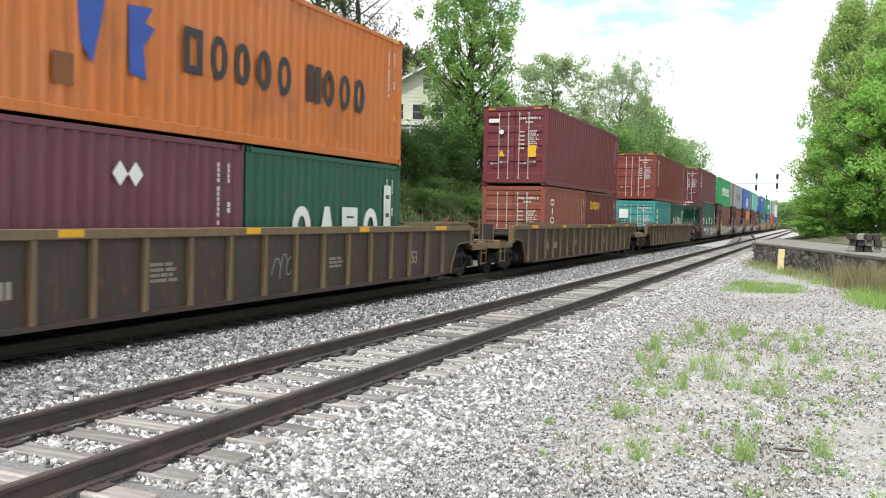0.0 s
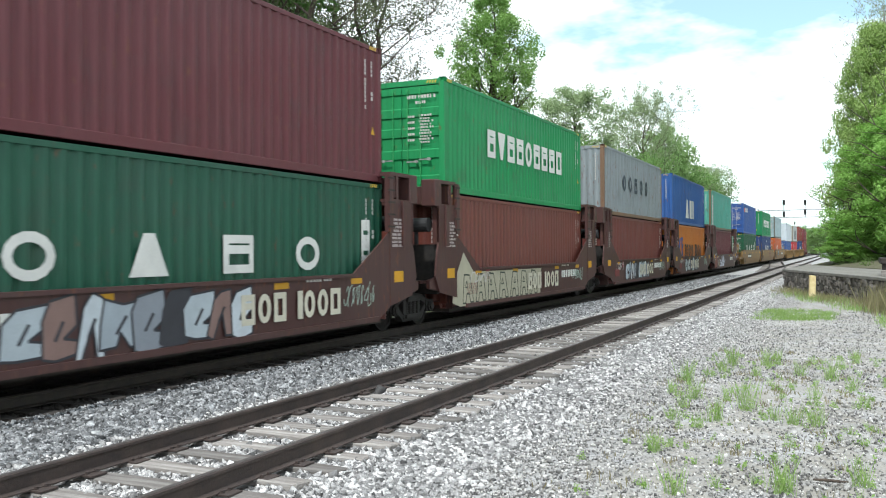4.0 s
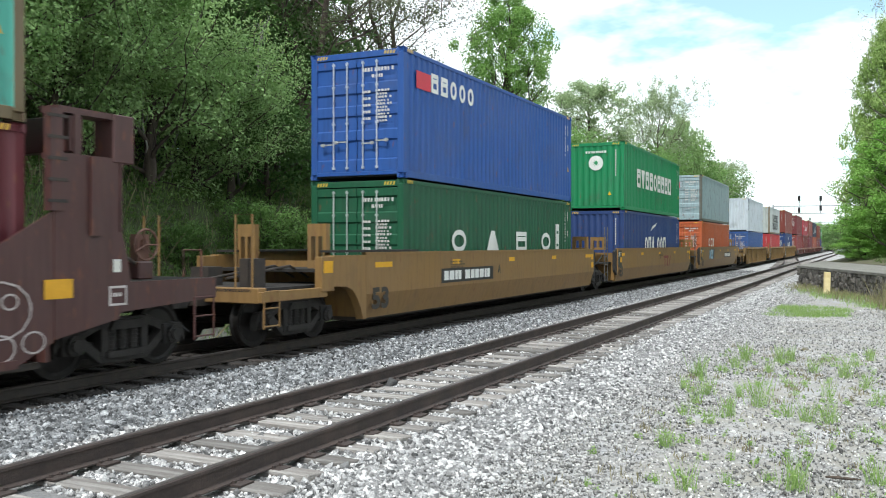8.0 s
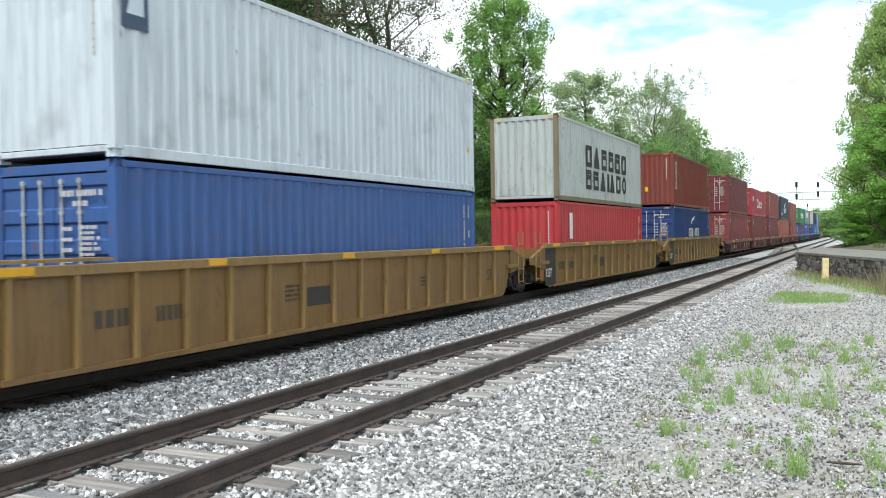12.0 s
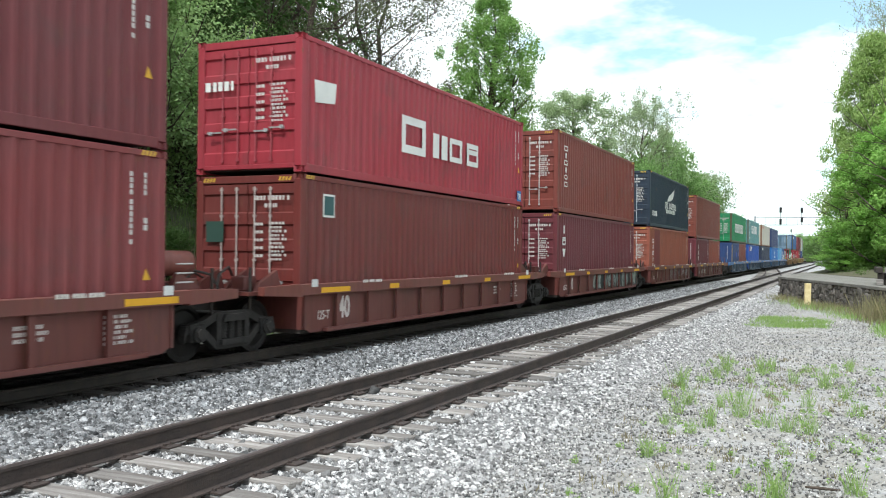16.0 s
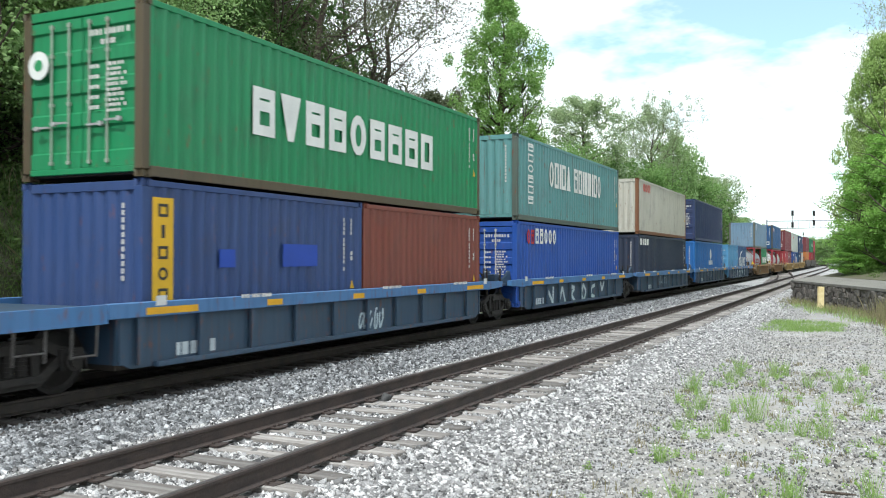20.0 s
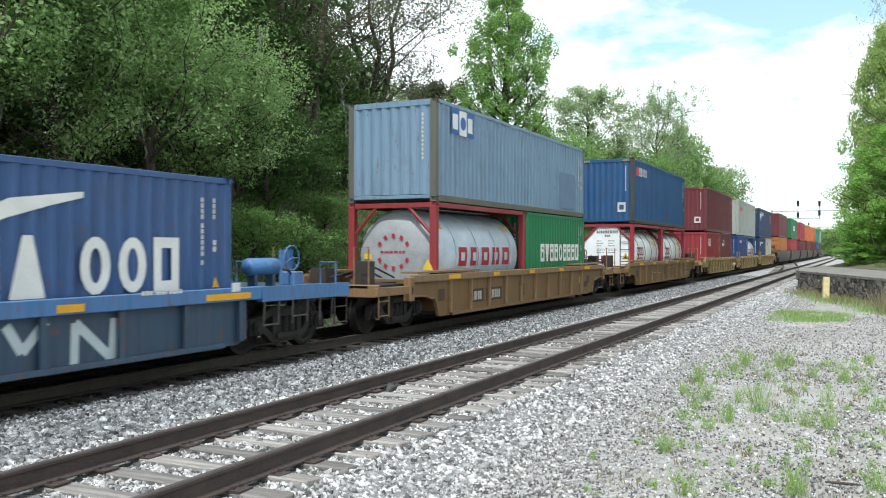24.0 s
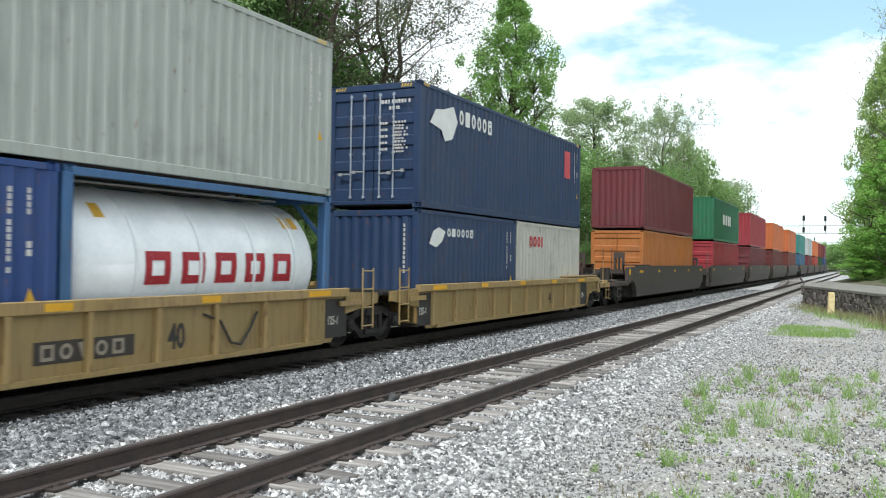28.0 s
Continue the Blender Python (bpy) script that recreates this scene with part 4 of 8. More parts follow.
def well_car(s, y0, y1, kind, paint_code, label, lip_code, end_a, end_b, near=True, truck_a=True, truck_b=False, cm_a=None, cm_b=None, ladders=True):
    """One well unit. y0, y1: the ends of the well, from the container's front; end_a, end_b: "C" an outer end with its own truck and coupler, "A" an end that rests on a shared truck."""
    car = tagged(new("well_car"), label, "rail car", "well cars of the train")
    m, ml = coat(paint_code, 0.7), coat(lip_code, 0.8)
    X = 1.47
    top, chord, low = {"rib": (1.52, 0.14, 0.24), "smooth": (1.60, 0.10, 0.30), "tall": (1.35, 0.12, 0.34), "low": (1.19, 0.21, 0.27), "tan": (1.22, 0.16, 0.22)}[kind]
    low = 0.14 if paint_code == MUSTARD else low
    arched = kind in ("rib", "tan")
    n = y1 - y0
    for x in (-1, 1):
        # side sheet
        bm = bmesh.new()
        if kind == "smooth":
            pr = [(X, top), (X, 0.80), (X - 0.16, low), (X - 0.20, low), (X - 0.06, 0.80), (X - 0.06, top)]
            bm_prism(bm, [(x * a, b) for a, b in pr], 1, y0, y1)
        elif kind == "tall":
            pts = [(y0, low + 0.25), (y0 + 0.55, low), (y1 - 0.55, low), (y1, low + 0.25), (y1, 2.2), (y1 - 1.5, top), (y0 + 1.5, top), (y0, 2.2)]
            bm_prism(bm, pts, 0, x * (X - 0.03), x * X)
        elif kind == "low":
            pts = [(y0 - 0.05, low + 0.12), (y0 + 0.2, low), (y1 - 0.2, low), (y1 + 0.05, low + 0.12), (y1 + 0.05, top - chord), (y0 - 0.05, top - chord)]
            bm_prism(bm, pts, 0, x * (X - 0.16), x * (X - 0.13))
        else:
            pts = [(y0, low)] if end_a == "C" else [(y0 - 0.3, top - 0.5), (y0 - 0.05, low + 0.28), (y0 + 0.2, low)]
            pts += [(y1, low)] if end_b == "C" else [(y1 - 0.2, low), (y1 + 0.05, low + 0.28), (y1 + 0.3, top - 0.5)]
            pts += [(y1 if end_b == "C" else y1 + 0.3, top - chord), (y0 if end_a == "C" else y0 - 0.3, top - chord)]
            bm_prism(bm, pts, 0, x * (X - 0.12), x * (X - 0.09))
        part("side_sheet", bm, m, car)
        # top chord and lower sill
        if kind == "smooth":
            place("top_chord", shared_box(-0.06, 0.06, y0, y1, top - 0.02, top + 0.03), m, car, pose(x * (X - 0.045), 0, 0))
        elif kind == "tall":
            place("top_chord", shared_box(-0.03, 0.03, y0 + 1.5, y1 - 1.5, top - 0.06, top), m, car, pose(x * (X + 0.032), 0, 0))
            place("bottom_sill", shared_box(-0.03, 0.03, y0 + 0.55, y1 - 0.55, low, low + 0.1), m, car, pose(x * (X + 0.032), 0, 0))
        else:
            reach_a = 1.4 if arched and end_a == "C" else 0.3
            reach_b = 1.4 if arched and end_b == "C" else 0.3
            place("top_chord", shared_box(-0.06, 0.06, y0 - reach_a, y1 + reach_b, top - chord, top, 0.01), ml, car, pose(x * (X - 0.06), 0, 0))
            place("bottom_sill", shared_box(-0.05, 0.05, y0 + 0.6, y1 - 0.6, low - 0.002, low + 0.07), m, car, pose(x * (X - 0.06), 0, 0))
            k = int(round(n / (1.02 if kind in ("rib", "tan") else 1.35)))
            rib = shared(("rib", kind, low), lambda: rib_mesh(low + 0.06, top - chord, kind))
            spots = [(1.47 if kind == "rib" and paint_code != MUSTARD else 0.12) + 0.99 * i for i in range(-6, 20)] if kind == "rib" else [5.2 + 1.2 * i for i in range(-7, 9)] if kind == "tan" else [y0 + n * i / k for i in range(1, k)]
            spots = [v for v in spots if y0 + (1.2 if paint_code == MUSTARD and end_a == "A" else 0.12) < v < y1 - 0.12]
            if kind == "low":
                spots = [1.02 + 1.24 * i for i in range(-2, 14) if y0 + 0.15 < 1.02 + 1.24 * i < y1 - 0.15]
            if near or x > 0:
                for yy in spots:
                    place("rib", rib, ml if kind in ("rib", "tan") else m, car, pose(x * (X - 0.086), yy, 0, 0, 0, 0 if x > 0 else 180))
    # well floor and end walls
    place("well_floor", shared_box(-1.25, 1.25, y0, y1, 0.26, 0.34), M_DARK, car)
    for y in (y0, y1):
        place("end_wall", shared_box(-1.36, 1.36, -0.03, 0.03, 0.34, top - 0.15), m, car, pose(0, y, 0))
    plates = 5 if near else 3
    if kind != "tall":
        px = X + 0.002 if kind != "smooth" else X + 0.002
        for i in range(plates):
            yy = y0 + 0.35 + (n - 1.4) * i / (plates - 1)
            zz = top - chord + 0.03 if kind != "smooth" else top - 0.28
            shape(car, rect(yy, zz, 1.05 if i in (0, plates - 1) and kind == "low" else 0.7 if i in (0, plates - 1) else 0.42, 0.10 if kind != "smooth" else 0.11), "DFA51C", front=px, name="reflector", label="yellow reflective strip")
    else:
        for yy in (y0 + 1.2, (y0 + y1) / 2 - 2, (y0 + y1) / 2 + 2, y1 - 1.6):
            shape(car, rect(yy, top - 0.2, 0.42, 0.11), "C9951C", front=X + 0.003, name="reflector", label="yellow reflective strip")
    for end, yw, d, cm, has in ((end_a, y0, -1, cm_a, truck_a), (end_b, y1, 1, cm_b, truck_b)):
        reach = abs(cm - yw)
        if kind == "tall":
            for x in (-1, 1):
                for yy, za, zb in ((yw, 2.2, 3.45), (yw + d * 0.62, 1.9, 2.9)):
                    place("bulkhead_post", shared_box(-0.06, 0.06, -0.09, 0.09, za, zb), m, car, pose(x * X, yy, 0))
                # an open hood on top: outer plate, gap, inner post with rungs
                q = 0.0 if end == "C" and d < 0 else 0.40
                a, b = sorted((yw + d * (0.52 + q), yw + d * (0.88 + q)))
                hood = box_part("bulkhead_hood", (x * X - 0.34, x * X + 0.03, a, b, 2.86, 3.50), m, car, bevel=0.015)
                for z0, z2 in ((2.86, 2.92), (3.42, 3.50)):
                    box_part("hood_rail", (x * X - 0.30, x * X + 0.01, *sorted((yw + d * 0.05, yw + d * (0.52 + q))), z0, z2), m, hood)
                bm = bmesh.new()
                for i in range(5):
                    bm_box(bm, x * X + 0.03, x * X + 0.065, *sorted((yw - d * 0.12, yw + d * 0.16)), 2.3 + 0.26 * i, 2.34 + 0.26 * i)
                part("rung", bm, M_DARK, hood, "dark steel rungs")
                bm = bmesh.new()
                bm_prism(bm, [(yw, 0.62), (yw + d * (0.62 + q), 0.80), (yw + d * (0.85 + q), 1.2), (yw + d * (0.74 + q), 1.75), (yw + d * (0.66 + q), 2.0), (yw + d * (0.66 + q), 2.78), (yw + d * (0.75 + q), 2.9), (yw, 2.9)], 0, x * X - 0.03, x * X + 0.012)
                part("bulkhead_plate", bm, m, car)
                if q:
                    # a folded edge down the plate, and an angle post inside the open hood
                    box_part("plate_edge", (x * X - 0.16, x * X + 0.03, *sorted((yw + d * (0.63 + q), yw + d * (0.66 + q))), 1.95, 2.86), m, car)
                    box_part("hood_post", (x * X - 0.05, x * X + 0.01, *sorted((yw + d * 0.30, yw + d * 0.40)), 2.92, 3.42), m, hood)
                    continue
                bm = bmesh.new()
                for dy in (0.92, 1.28):
                    bm_tube(bm, [(x * (X - 0.05), yw + d * dy, 0.66), (x * (X - 0.05), yw + d * dy, 2.8)], [0.017, 0.017], 6)
                for i in range(6):
                    bm_tube(bm, [(x * (X - 0.05), yw + d * 0.92, 0.72 + 0.4 * i), (x * (X - 0.05), yw + d * 1.28, 0.72 + 0.4 * i)], [0.014, 0.014], 6)
                part("ladder", bm, M_DARK, car, "dark steel ladder")
            if end != "C":
                # the dark cross frame at the joint, with a brake cylinder on it
                box_part("cross_frame", (-1.40, 1.40, *sorted((yw + d * 0.86, yw + d * 0.98)), 0.75, 1.95), M_TRUCK, car, "dark cross frame over the joint", 0.02)
                bm = bmesh.new()
                bm_tube(bm, [(0.55, yw + d * 1.10, 2.42), (1.25, yw + d * 1.10, 2.42)], [0.17, 0.17], 14)
                bm_tube(bm, [(0.9, yw + d * 1.10, 1.95), (0.9, yw + d * 1.10, 2.42)], [0.06, 0.06], 6)
                part("brake_cylinder", bm, M_BLACK, car, "black cylinder across the car end")
            place("bulkhead_beam", shared_box(-1.46, 1.46, -0.10, 0.10, 2.95, 3.4, 0.01), m, car, pose(0, yw + d * 0.35, 0))
            place("bulkhead_beam", shared_box(-1.46, 1.46, -0.10, 0.10, 1.25, 1.55, 0.01), m, car, pose(0, yw + d * 0.35, 0))
        if end == "C":
            # platform over the truck
            z1 = top - 0.06 if kind != "tall" else 1.28
            e = yw + d * (reach - 0.55)
            if kind in ("low", "tall"):
                place("platform", shared_box(-1.30, 1.30, *sorted((yw, e)), z1 - 0.06, z1), M_TRUCK if kind != "low" else m, car)
                for x in (-1, 1):
                    bm = bmesh.new()
                    pts = [(yw + d * 0.25, z1 - 0.55), (yw + d * 0.7, z1 - 0.42), (e, z1 - 0.30), (e, z1), (yw + d * 0.25, z1)]
                    if kind == "low":
                        pts = [(yw + d * 0.32, z1 - 0.20), (e, z1 - 0.22), (e, z1 + 0.03), (yw + d * 0.32, z1 + 0.05)]
                    bm_prism(bm, pts, 0, x * (X - 0.13), x * (X - (0.01 if kind == "low" else 0.04)))
                    part("end_sill", bm, ml, car)
                if kind == "low" and near:
                    bm = bmesh.new()
                    for u in (0.45, 0.85, 1.25, 1.7, 2.1, 2.5):
                        if u < reach - 0.7:
                            bm_tube(bm, [(1.40, yw + d * u, z1 - 0.2), (1.38, yw + d * u, z1 - 0.62 - 0.06 * (u % 0.4))], [0.02, 0.02], 6)
                    for a, b, zz in ((0.45, 0.85, 0.6), (1.25, 1.7, 0.5)):
                        bm_tube(bm, [(1.38, yw + d * a, z1 - zz), (1.38, yw + d * b, z1 - zz)], [0.016, 0.016], 6)
                    part("hanger", bm, M_RUNG, car, "worn steel hangers and brake rods under the deck")
            else:
                # the side runs on as an arch over the truck, up to a lifting lug; a lower step deck lies beyond
                span = 1.15 if kind == "smooth" else 1.4
                z1 = 1.04
                zt = top - (0.02 if kind == "smooth" else chord)
                place("platform", shared_box(-1.30, 1.30, *sorted((yw, yw + d * span)), top - 0.34, top - 0.28), M_TRUCK, car)
                place("step_deck", shared_box(-1.22, 1.22, *sorted((yw + d * span, e)), z1 - 0.05, z1), M_TRUCK, car)
                box_part("end_beam", (-1.38, 1.38, *sorted((e - d * 0.22, e)), 0.80, z1 + 0.02), ml, car, bevel=0.015)
                for x in (-1, 1):
                    deep = 0.62 if kind == "smooth" else 0.50
                    arch = [(0.0, low + 0.01), (0.10, low + 0.01), (0.20, low + 0.24), (0.33, low + 0.44), (0.50, top - deep - 0.07), (0.72, top - deep), (span, top - deep + 0.02), (span, zt), (0.0, zt)]
                    bm = bmesh.new()
                    if kind == "smooth":
                        bm_prism(bm, [(yw + d * a, b) for a, b in arch], 0, x * (X - 0.17), x * (X - 0.003))
                    else:
                        bm_prism(bm, [(yw + d * a, b) for a, b in arch], 0, x * (X - 0.12), x * (X - 0.09))
                    part("end_arch", bm, m, car)
                    if kind != "smooth":
                        # flange that follows the arch
                        bm = bmesh.new()
                        rim = arch[1:7]
                        for (a, b), (c, f) in zip(rim, rim[1:]):
                            bm_prism(bm, [(yw + d * a, b), (yw + d * c, f), (yw + d * c, f + 0.035), (yw + d * a, b + 0.035)], 0, x * (X - 0.09), x * (X - 0.03))
                        part("arch_flange", bm, ml, car)
                    u0, u1 = sorted((yw + d * span, yw + d * (span + (0.42 if kind == "smooth" else 0.22))))
                    lug = box_part("lifting_lug", (*sorted((x * (X - 0.16), x * (X + 0.004))), u0, u1, top - deep - 0.06, top - 0.04), ml, car, bevel=0.012)
                    mid = (u0 + u1) / 2
                    if kind != "smooth":
                        shape(lug, [(mid + 0.035 * math.cos(q), top - deep + 0.17 + 0.10 * math.sin(q)) for q in (2 * math.pi * i / 12 for i in range(12))], "0C0B0A", front=X + 0.005, name="slot", label="dark oval slot")
                    elif x > 0:
                        shape(lug, rect(u0 + 0.06, top - 0.34, 0.30, 0.22), "DFA51C", front=X + 0.005, name="reflector", label="yellow reflective strip")
                    # plank along the top
                    a, b = sorted((yw - d * 2.3, yw + d * (span - 0.15)))
                    for i in range(3):
                        box_part("walkway_plank", (*sorted((x * (X - 0.44), x * (X - 0.015))), a + (b - a) * i / 3 + 0.015, a + (b - a) * (i + 1) / 3, top + 0.032, top + 0.075), M_TRUCK if kind == "smooth" else ml, car)
                    box_part("step_bracket", (*sorted((x * (X - 0.10), x * (X - 0.02))), *sorted((yw + d * (span + 0.2), e)), 0.82, 1.0), ml, car, bevel=0.01)
                bm = bmesh.new()
                for hx in (0.15, 0.5):
                    bm_tube(bm, [(hx, yw + d * 0.6, z1 + 0.1), (hx + 0.1, yw + d * (span + 0.2), z1 + 0.34), (hx + 0.05, e - d * 0.2, z1 + 0.16)], [0.024] * 3, 6)
                bm_box(bm, 0.62, 0.95, *sorted((e - d * 0.75, e - d * 0.45)), z1, z1 + 0.50)
                bm_box(bm, -0.6, -0.2, *sorted((e - d * 1.0, e - d * 0.6)), z1, z1 + 0.34)
                part("brake_gear", bm, M_DARK, car, "dark brake valves and pipes")
                if kind == "smooth" and near:
                    guide = shared("guide_frame", guide_mesh)
                    for gx in (-0.85, 0.85):
                        place("guide_frame", guide, ml, car, pose(gx, yw + d * 0.75, top - 0.28) @ Matrix.Diagonal((0.6, 1, 1.55, 1)), "tan upright guide frame")
            place("centre_sill", shared_box(-0.25, 0.25, *sorted((yw, cm - d * 0.35)), 0.74, 1.02), M_DARK, car)
            coupler(car, cm, d)
            if has:
                truck(car, yw + d * (reach - 2.05))
            if ladders and near:
                e = yw + d * (reach - 0.62)
                for x in (-1, 1):
                    bm = bmesh.new()
                    for dy in (0.0, 0.42):
                        bm_tube(bm, [(x * (X - 0.03), e - d * dy, 0.38), (x * (X - 0.03), e - d * dy, 1.0 if x < 0 else 1.0)], [0.016, 0.016], 6)
                    for zz in (0.42, 0.72, 1.0):
                        bm_tube(bm, [(x * (X - 0.03), e, zz), (x * (X - 0.03), e - d * 0.42, zz)], [0.014, 0.014], 6)
                    part("ladder", bm, M_DARK if kind == "low" else m if kind == "tan" else ml, car)
                    bm = bmesh.new()
                    rise = 1.25 if kind == "smooth" or paint_code == MUSTARD else 0.80 if kind in ("rib", "tan") else 0.42
                    bm_tube(bm, [(x * 1.2, e, z1), (x * 1.2, e, z1 + rise), (x * 0.85, e, z1 + rise), (x * 0.85, e, z1)], [0.018] * 4, 6)
                    part("handrail", bm, ml, car)
                if d > 0:
                    eb = e - 0.35
                    bm = bmesh.new()
                    ring = [(0.42, eb + 0.24 * math.cos(q), z1 + 0.50 + 0.24 * math.sin(q)) for q in (2 * math.pi * i / 14 for i in range(15))]
                    bm_tube(bm, ring, [0.018] * 15, 6)
                    for i in range(0, 14, 4):
                        bm_tube(bm, [(0.42, eb, z1 + 0.50), ring[i]], [0.014, 0.014], 5)
                    bm_box(bm, 0.22, 0.36, eb - 0.13, eb + 0.13, z1 - 0.02, z1 + 0.66)
                    bm_box(bm, 0.36, 0.40, eb - 0.05, eb + 0.05, z1 + 0.42, z1 + 0.58)
                    part("hand_brake", bm, ml if kind == "low" else coat("7E5444", 0.6), car, "hand brake wheel on its stand")
                    at = yw + 1.15
                    if kind == "low":
                        bm = bmesh.new()
                        bm_tube(bm, [(0.80, at - 0.42, z1 + 0.36), (0.80, at - 0.37, z1 + 0.36), (0.80, at + 0.37, z1 + 0.36), (0.80, at + 0.42, z1 + 0.36)], [0.08, 0.155, 0.155, 0.08], 16)
                        tank = part("air_tank", bm, ml, car, "round-ended air tank", smooth=True)
                        for dy in (-0.25, 0.25):
                            box_part("bracket", (0.72, 0.88, at + dy - 0.04, at + dy + 0.04, z1, z1 + 0.23), m, tank)
                    elif kind == "tan":
                        # low pipe frame over the deck and a scraped pale plate
                        bm = bmesh.new()
                        for fx in (0.2, 1.1):
                            bm_tube(bm, [(fx, yw + 0.15, z1), (fx, yw + 0.15, z1 + 0.26), (fx, e - 0.3, z1 + 0.26), (fx, e - 0.3, z1)], [0.03] * 4, 6)
                        bm_tube(bm, [(0.2, at, z1 + 0.26), (1.1, at, z1 + 0.26)], [0.03, 0.03], 6)
                        part("pipe_frame", bm, M_TRUCK, car, "dark pipe frame over the deck")
                        shade = [(0.55, yw + 0.5), (1.25, yw + 0.6), (1.28, yw + 1.5), (0.6, yw + 1.35)]
                        bm = bmesh.new()
                        bm_prism(bm, shade, 2, z1 + 0.21, z1 + 0.235)
                        part("deck_plate", bm, M_GALV, car, "scraped pale deck plate")
                    if kind in ("low", "tall"):
                        box_part("valve_box", (0.70, 1.0, at + 0.70, at + 1.0, z1, z1 + 0.26), ml, car, bevel=0.02)
                    bm = bmesh.new()
                    bm_tube(bm, [(0.9, at + 0.5, z1 + 0.3), (0.9, at + 0.62, z1 + 0.3), (0.95, at + 0.8, z1 + 0.15)], [0.025] * 3, 6)
                    part("air_pipe", bm, M_DARK, car)
        else:
            a, b = sorted((yw, cm))
            z1 = 1.08
            place("drawbar", shared_box(-0.28, 0.28, a, b, 0.62, 0.95, 0.02), M_DARK, car)
            place("platform", shared_box(-1.2, 1.2, *sorted((yw, cm - d * 0.25)), z1 - 0.06, z1), m if kind in ("low", "tall") else M_TRUCK, car)
            for x in (-1, 1):
                bm = bmesh.new()
                pts = [(yw + d * 0.25, z1 - 0.35), (cm - d * 0.3, z1 - 0.18), (cm - d * 0.3, z1 + 0.02), (yw + d * 0.25, top - chord * 0.5)]
                if kind == "low":
                    pts = [(yw + d * 0.25, top - chord - 0.02), (cm - d * 0.35, top - chord + 0.04), (cm - d * 0.35, top - 0.02), (yw + d * 0.25, top)]
                if kind == "smooth":
                    pts = [(yw, 0.55), (yw + d * 0.35, 0.75), (yw + d * 0.35, top - 0.1), (yw, top)]
                bm_prism(bm, pts, 0, x * (X - 0.14), x * (X - (0.005 if kind == "low" else 0.05)))
                # smooth ends go dark: shadow at the joint put into their colour
                part("end_sill", bm, M_TRUCK if kind == "smooth" else ml if kind == "low" else m, car)
            if has:
                truck(car, cm)
            if near and kind == "low":
                # brackets, hoses and a post on the articulated end
                for bx in (-0.9, -0.3, 0.35, 1.0):
                    bm = bmesh.new()
                    bm_prism(bm, [(cm - d * 1.45, z1), (cm - d * 0.7, z1), (cm - d * 0.8, z1 + 0.14), (cm - d * 1.3, z1 + 0.36)], 0, bx - 0.04, bx + 0.04)
                    part("bracket", bm, m, car)
                box_part("valve_box", (0.55, 0.85, *sorted((cm - d * 0.95, cm - d * 0.6)), z1, z1 + 0.26), m, car, bevel=0.02)
                for name, pts, rad in (("pipe_stand", [(1.05, cm - d * 0.5, z1 - 0.4), (1.05, cm - d * 0.5, z1 + 0.42)], 0.028),
                                       ("brake_hose", [(0.2, cm - d * 1.2, z1 + 0.1), (0.5, cm - d * 0.6, z1 + 0.42), (0.7, cm - d * 0.1, z1 + 0.30), (0.8, cm + d * 0.1, z1 - 0.1)], 0.025),
                                       ("brake_hose", [(-0.5, cm - d * 1.3, z1 + 0.12), (-0.2, cm - d * 0.5, z1 + 0.32), (-0.2, cm, z1)], 0.025)):
                    bm = bmesh.new()
                    bm_tube(bm, pts, [rad] * len(pts), 6)
                    part(name, bm, M_DARK, car)
            if near and kind == "smooth":
                guide = shared("guide_frame", guide_mesh)
                for gx in (-0.80, 0.80):
                    place("guide_frame", guide, ml, car, pose(gx, yw + d * 0.55, top - 0.03) @ Matrix.Diagonal((0.82, 1, 0.9, 1)), "tan upright guide frame")
                for hx in (0.5, 0.9):
                    bm = bmesh.new()
                    bm_tube(bm, [(hx, yw + d * 0.3, top - 0.25), (hx + 0.1, cm - d * 0.3, top - 0.55), (hx, cm + d * 0.2, top - 0.35)], [0.022] * 3, 6)
                    part("brake_hose", bm, M_BLACKPIPE, car)
                if d > 0:
                    bm = bmesh.new()
                    for dy in (-0.2, 0.2):
                        bm_tube(bm, [(X - 0.02, cm + dy, 0.36), (X - 0.02, cm + dy, top + 0.85)], [0.018, 0.018], 6)
                    for i in range(6):
                        bm_tube(bm, [(X - 0.02, cm - 0.2, 0.42 + 0.30 * i), (X - 0.02, cm + 0.2, 0.42 + 0.30 * i)], [0.016, 0.016], 6)
                    part("ladder", bm, M_RUNG, car, "worn steel ladder")
            if near and kind in ("rib", "tan"):
                e = cm - d * 0.55
                for x in (-1, 1):
                    bm = bmesh.new()
                    for dy in (0.0, 0.40):
                        bm_tube(bm, [(x * (X - 0.02), e - d * dy, 0.40), (x * (X - 0.02), e - d * dy, top + 0.38)], [0.018, 0.018], 6)
                    for i in range(4):
                        zz = 0.46 + 0.36 * i
                        bm_tube(bm, [(x * (X - 0.02), e, zz), (x * (X - 0.02), e - d * 0.40, zz)], [0.015, 0.015], 6)
                    bm_box(bm, x * (X - 0.03) - 0.03, x * (X - 0.03) + 0.03, *sorted((e - d * 0.45, yw)), z1 - 0.2, z1 - 0.1)
                    part("ladder", bm, ml, car)
    ride(car, s)
    return car


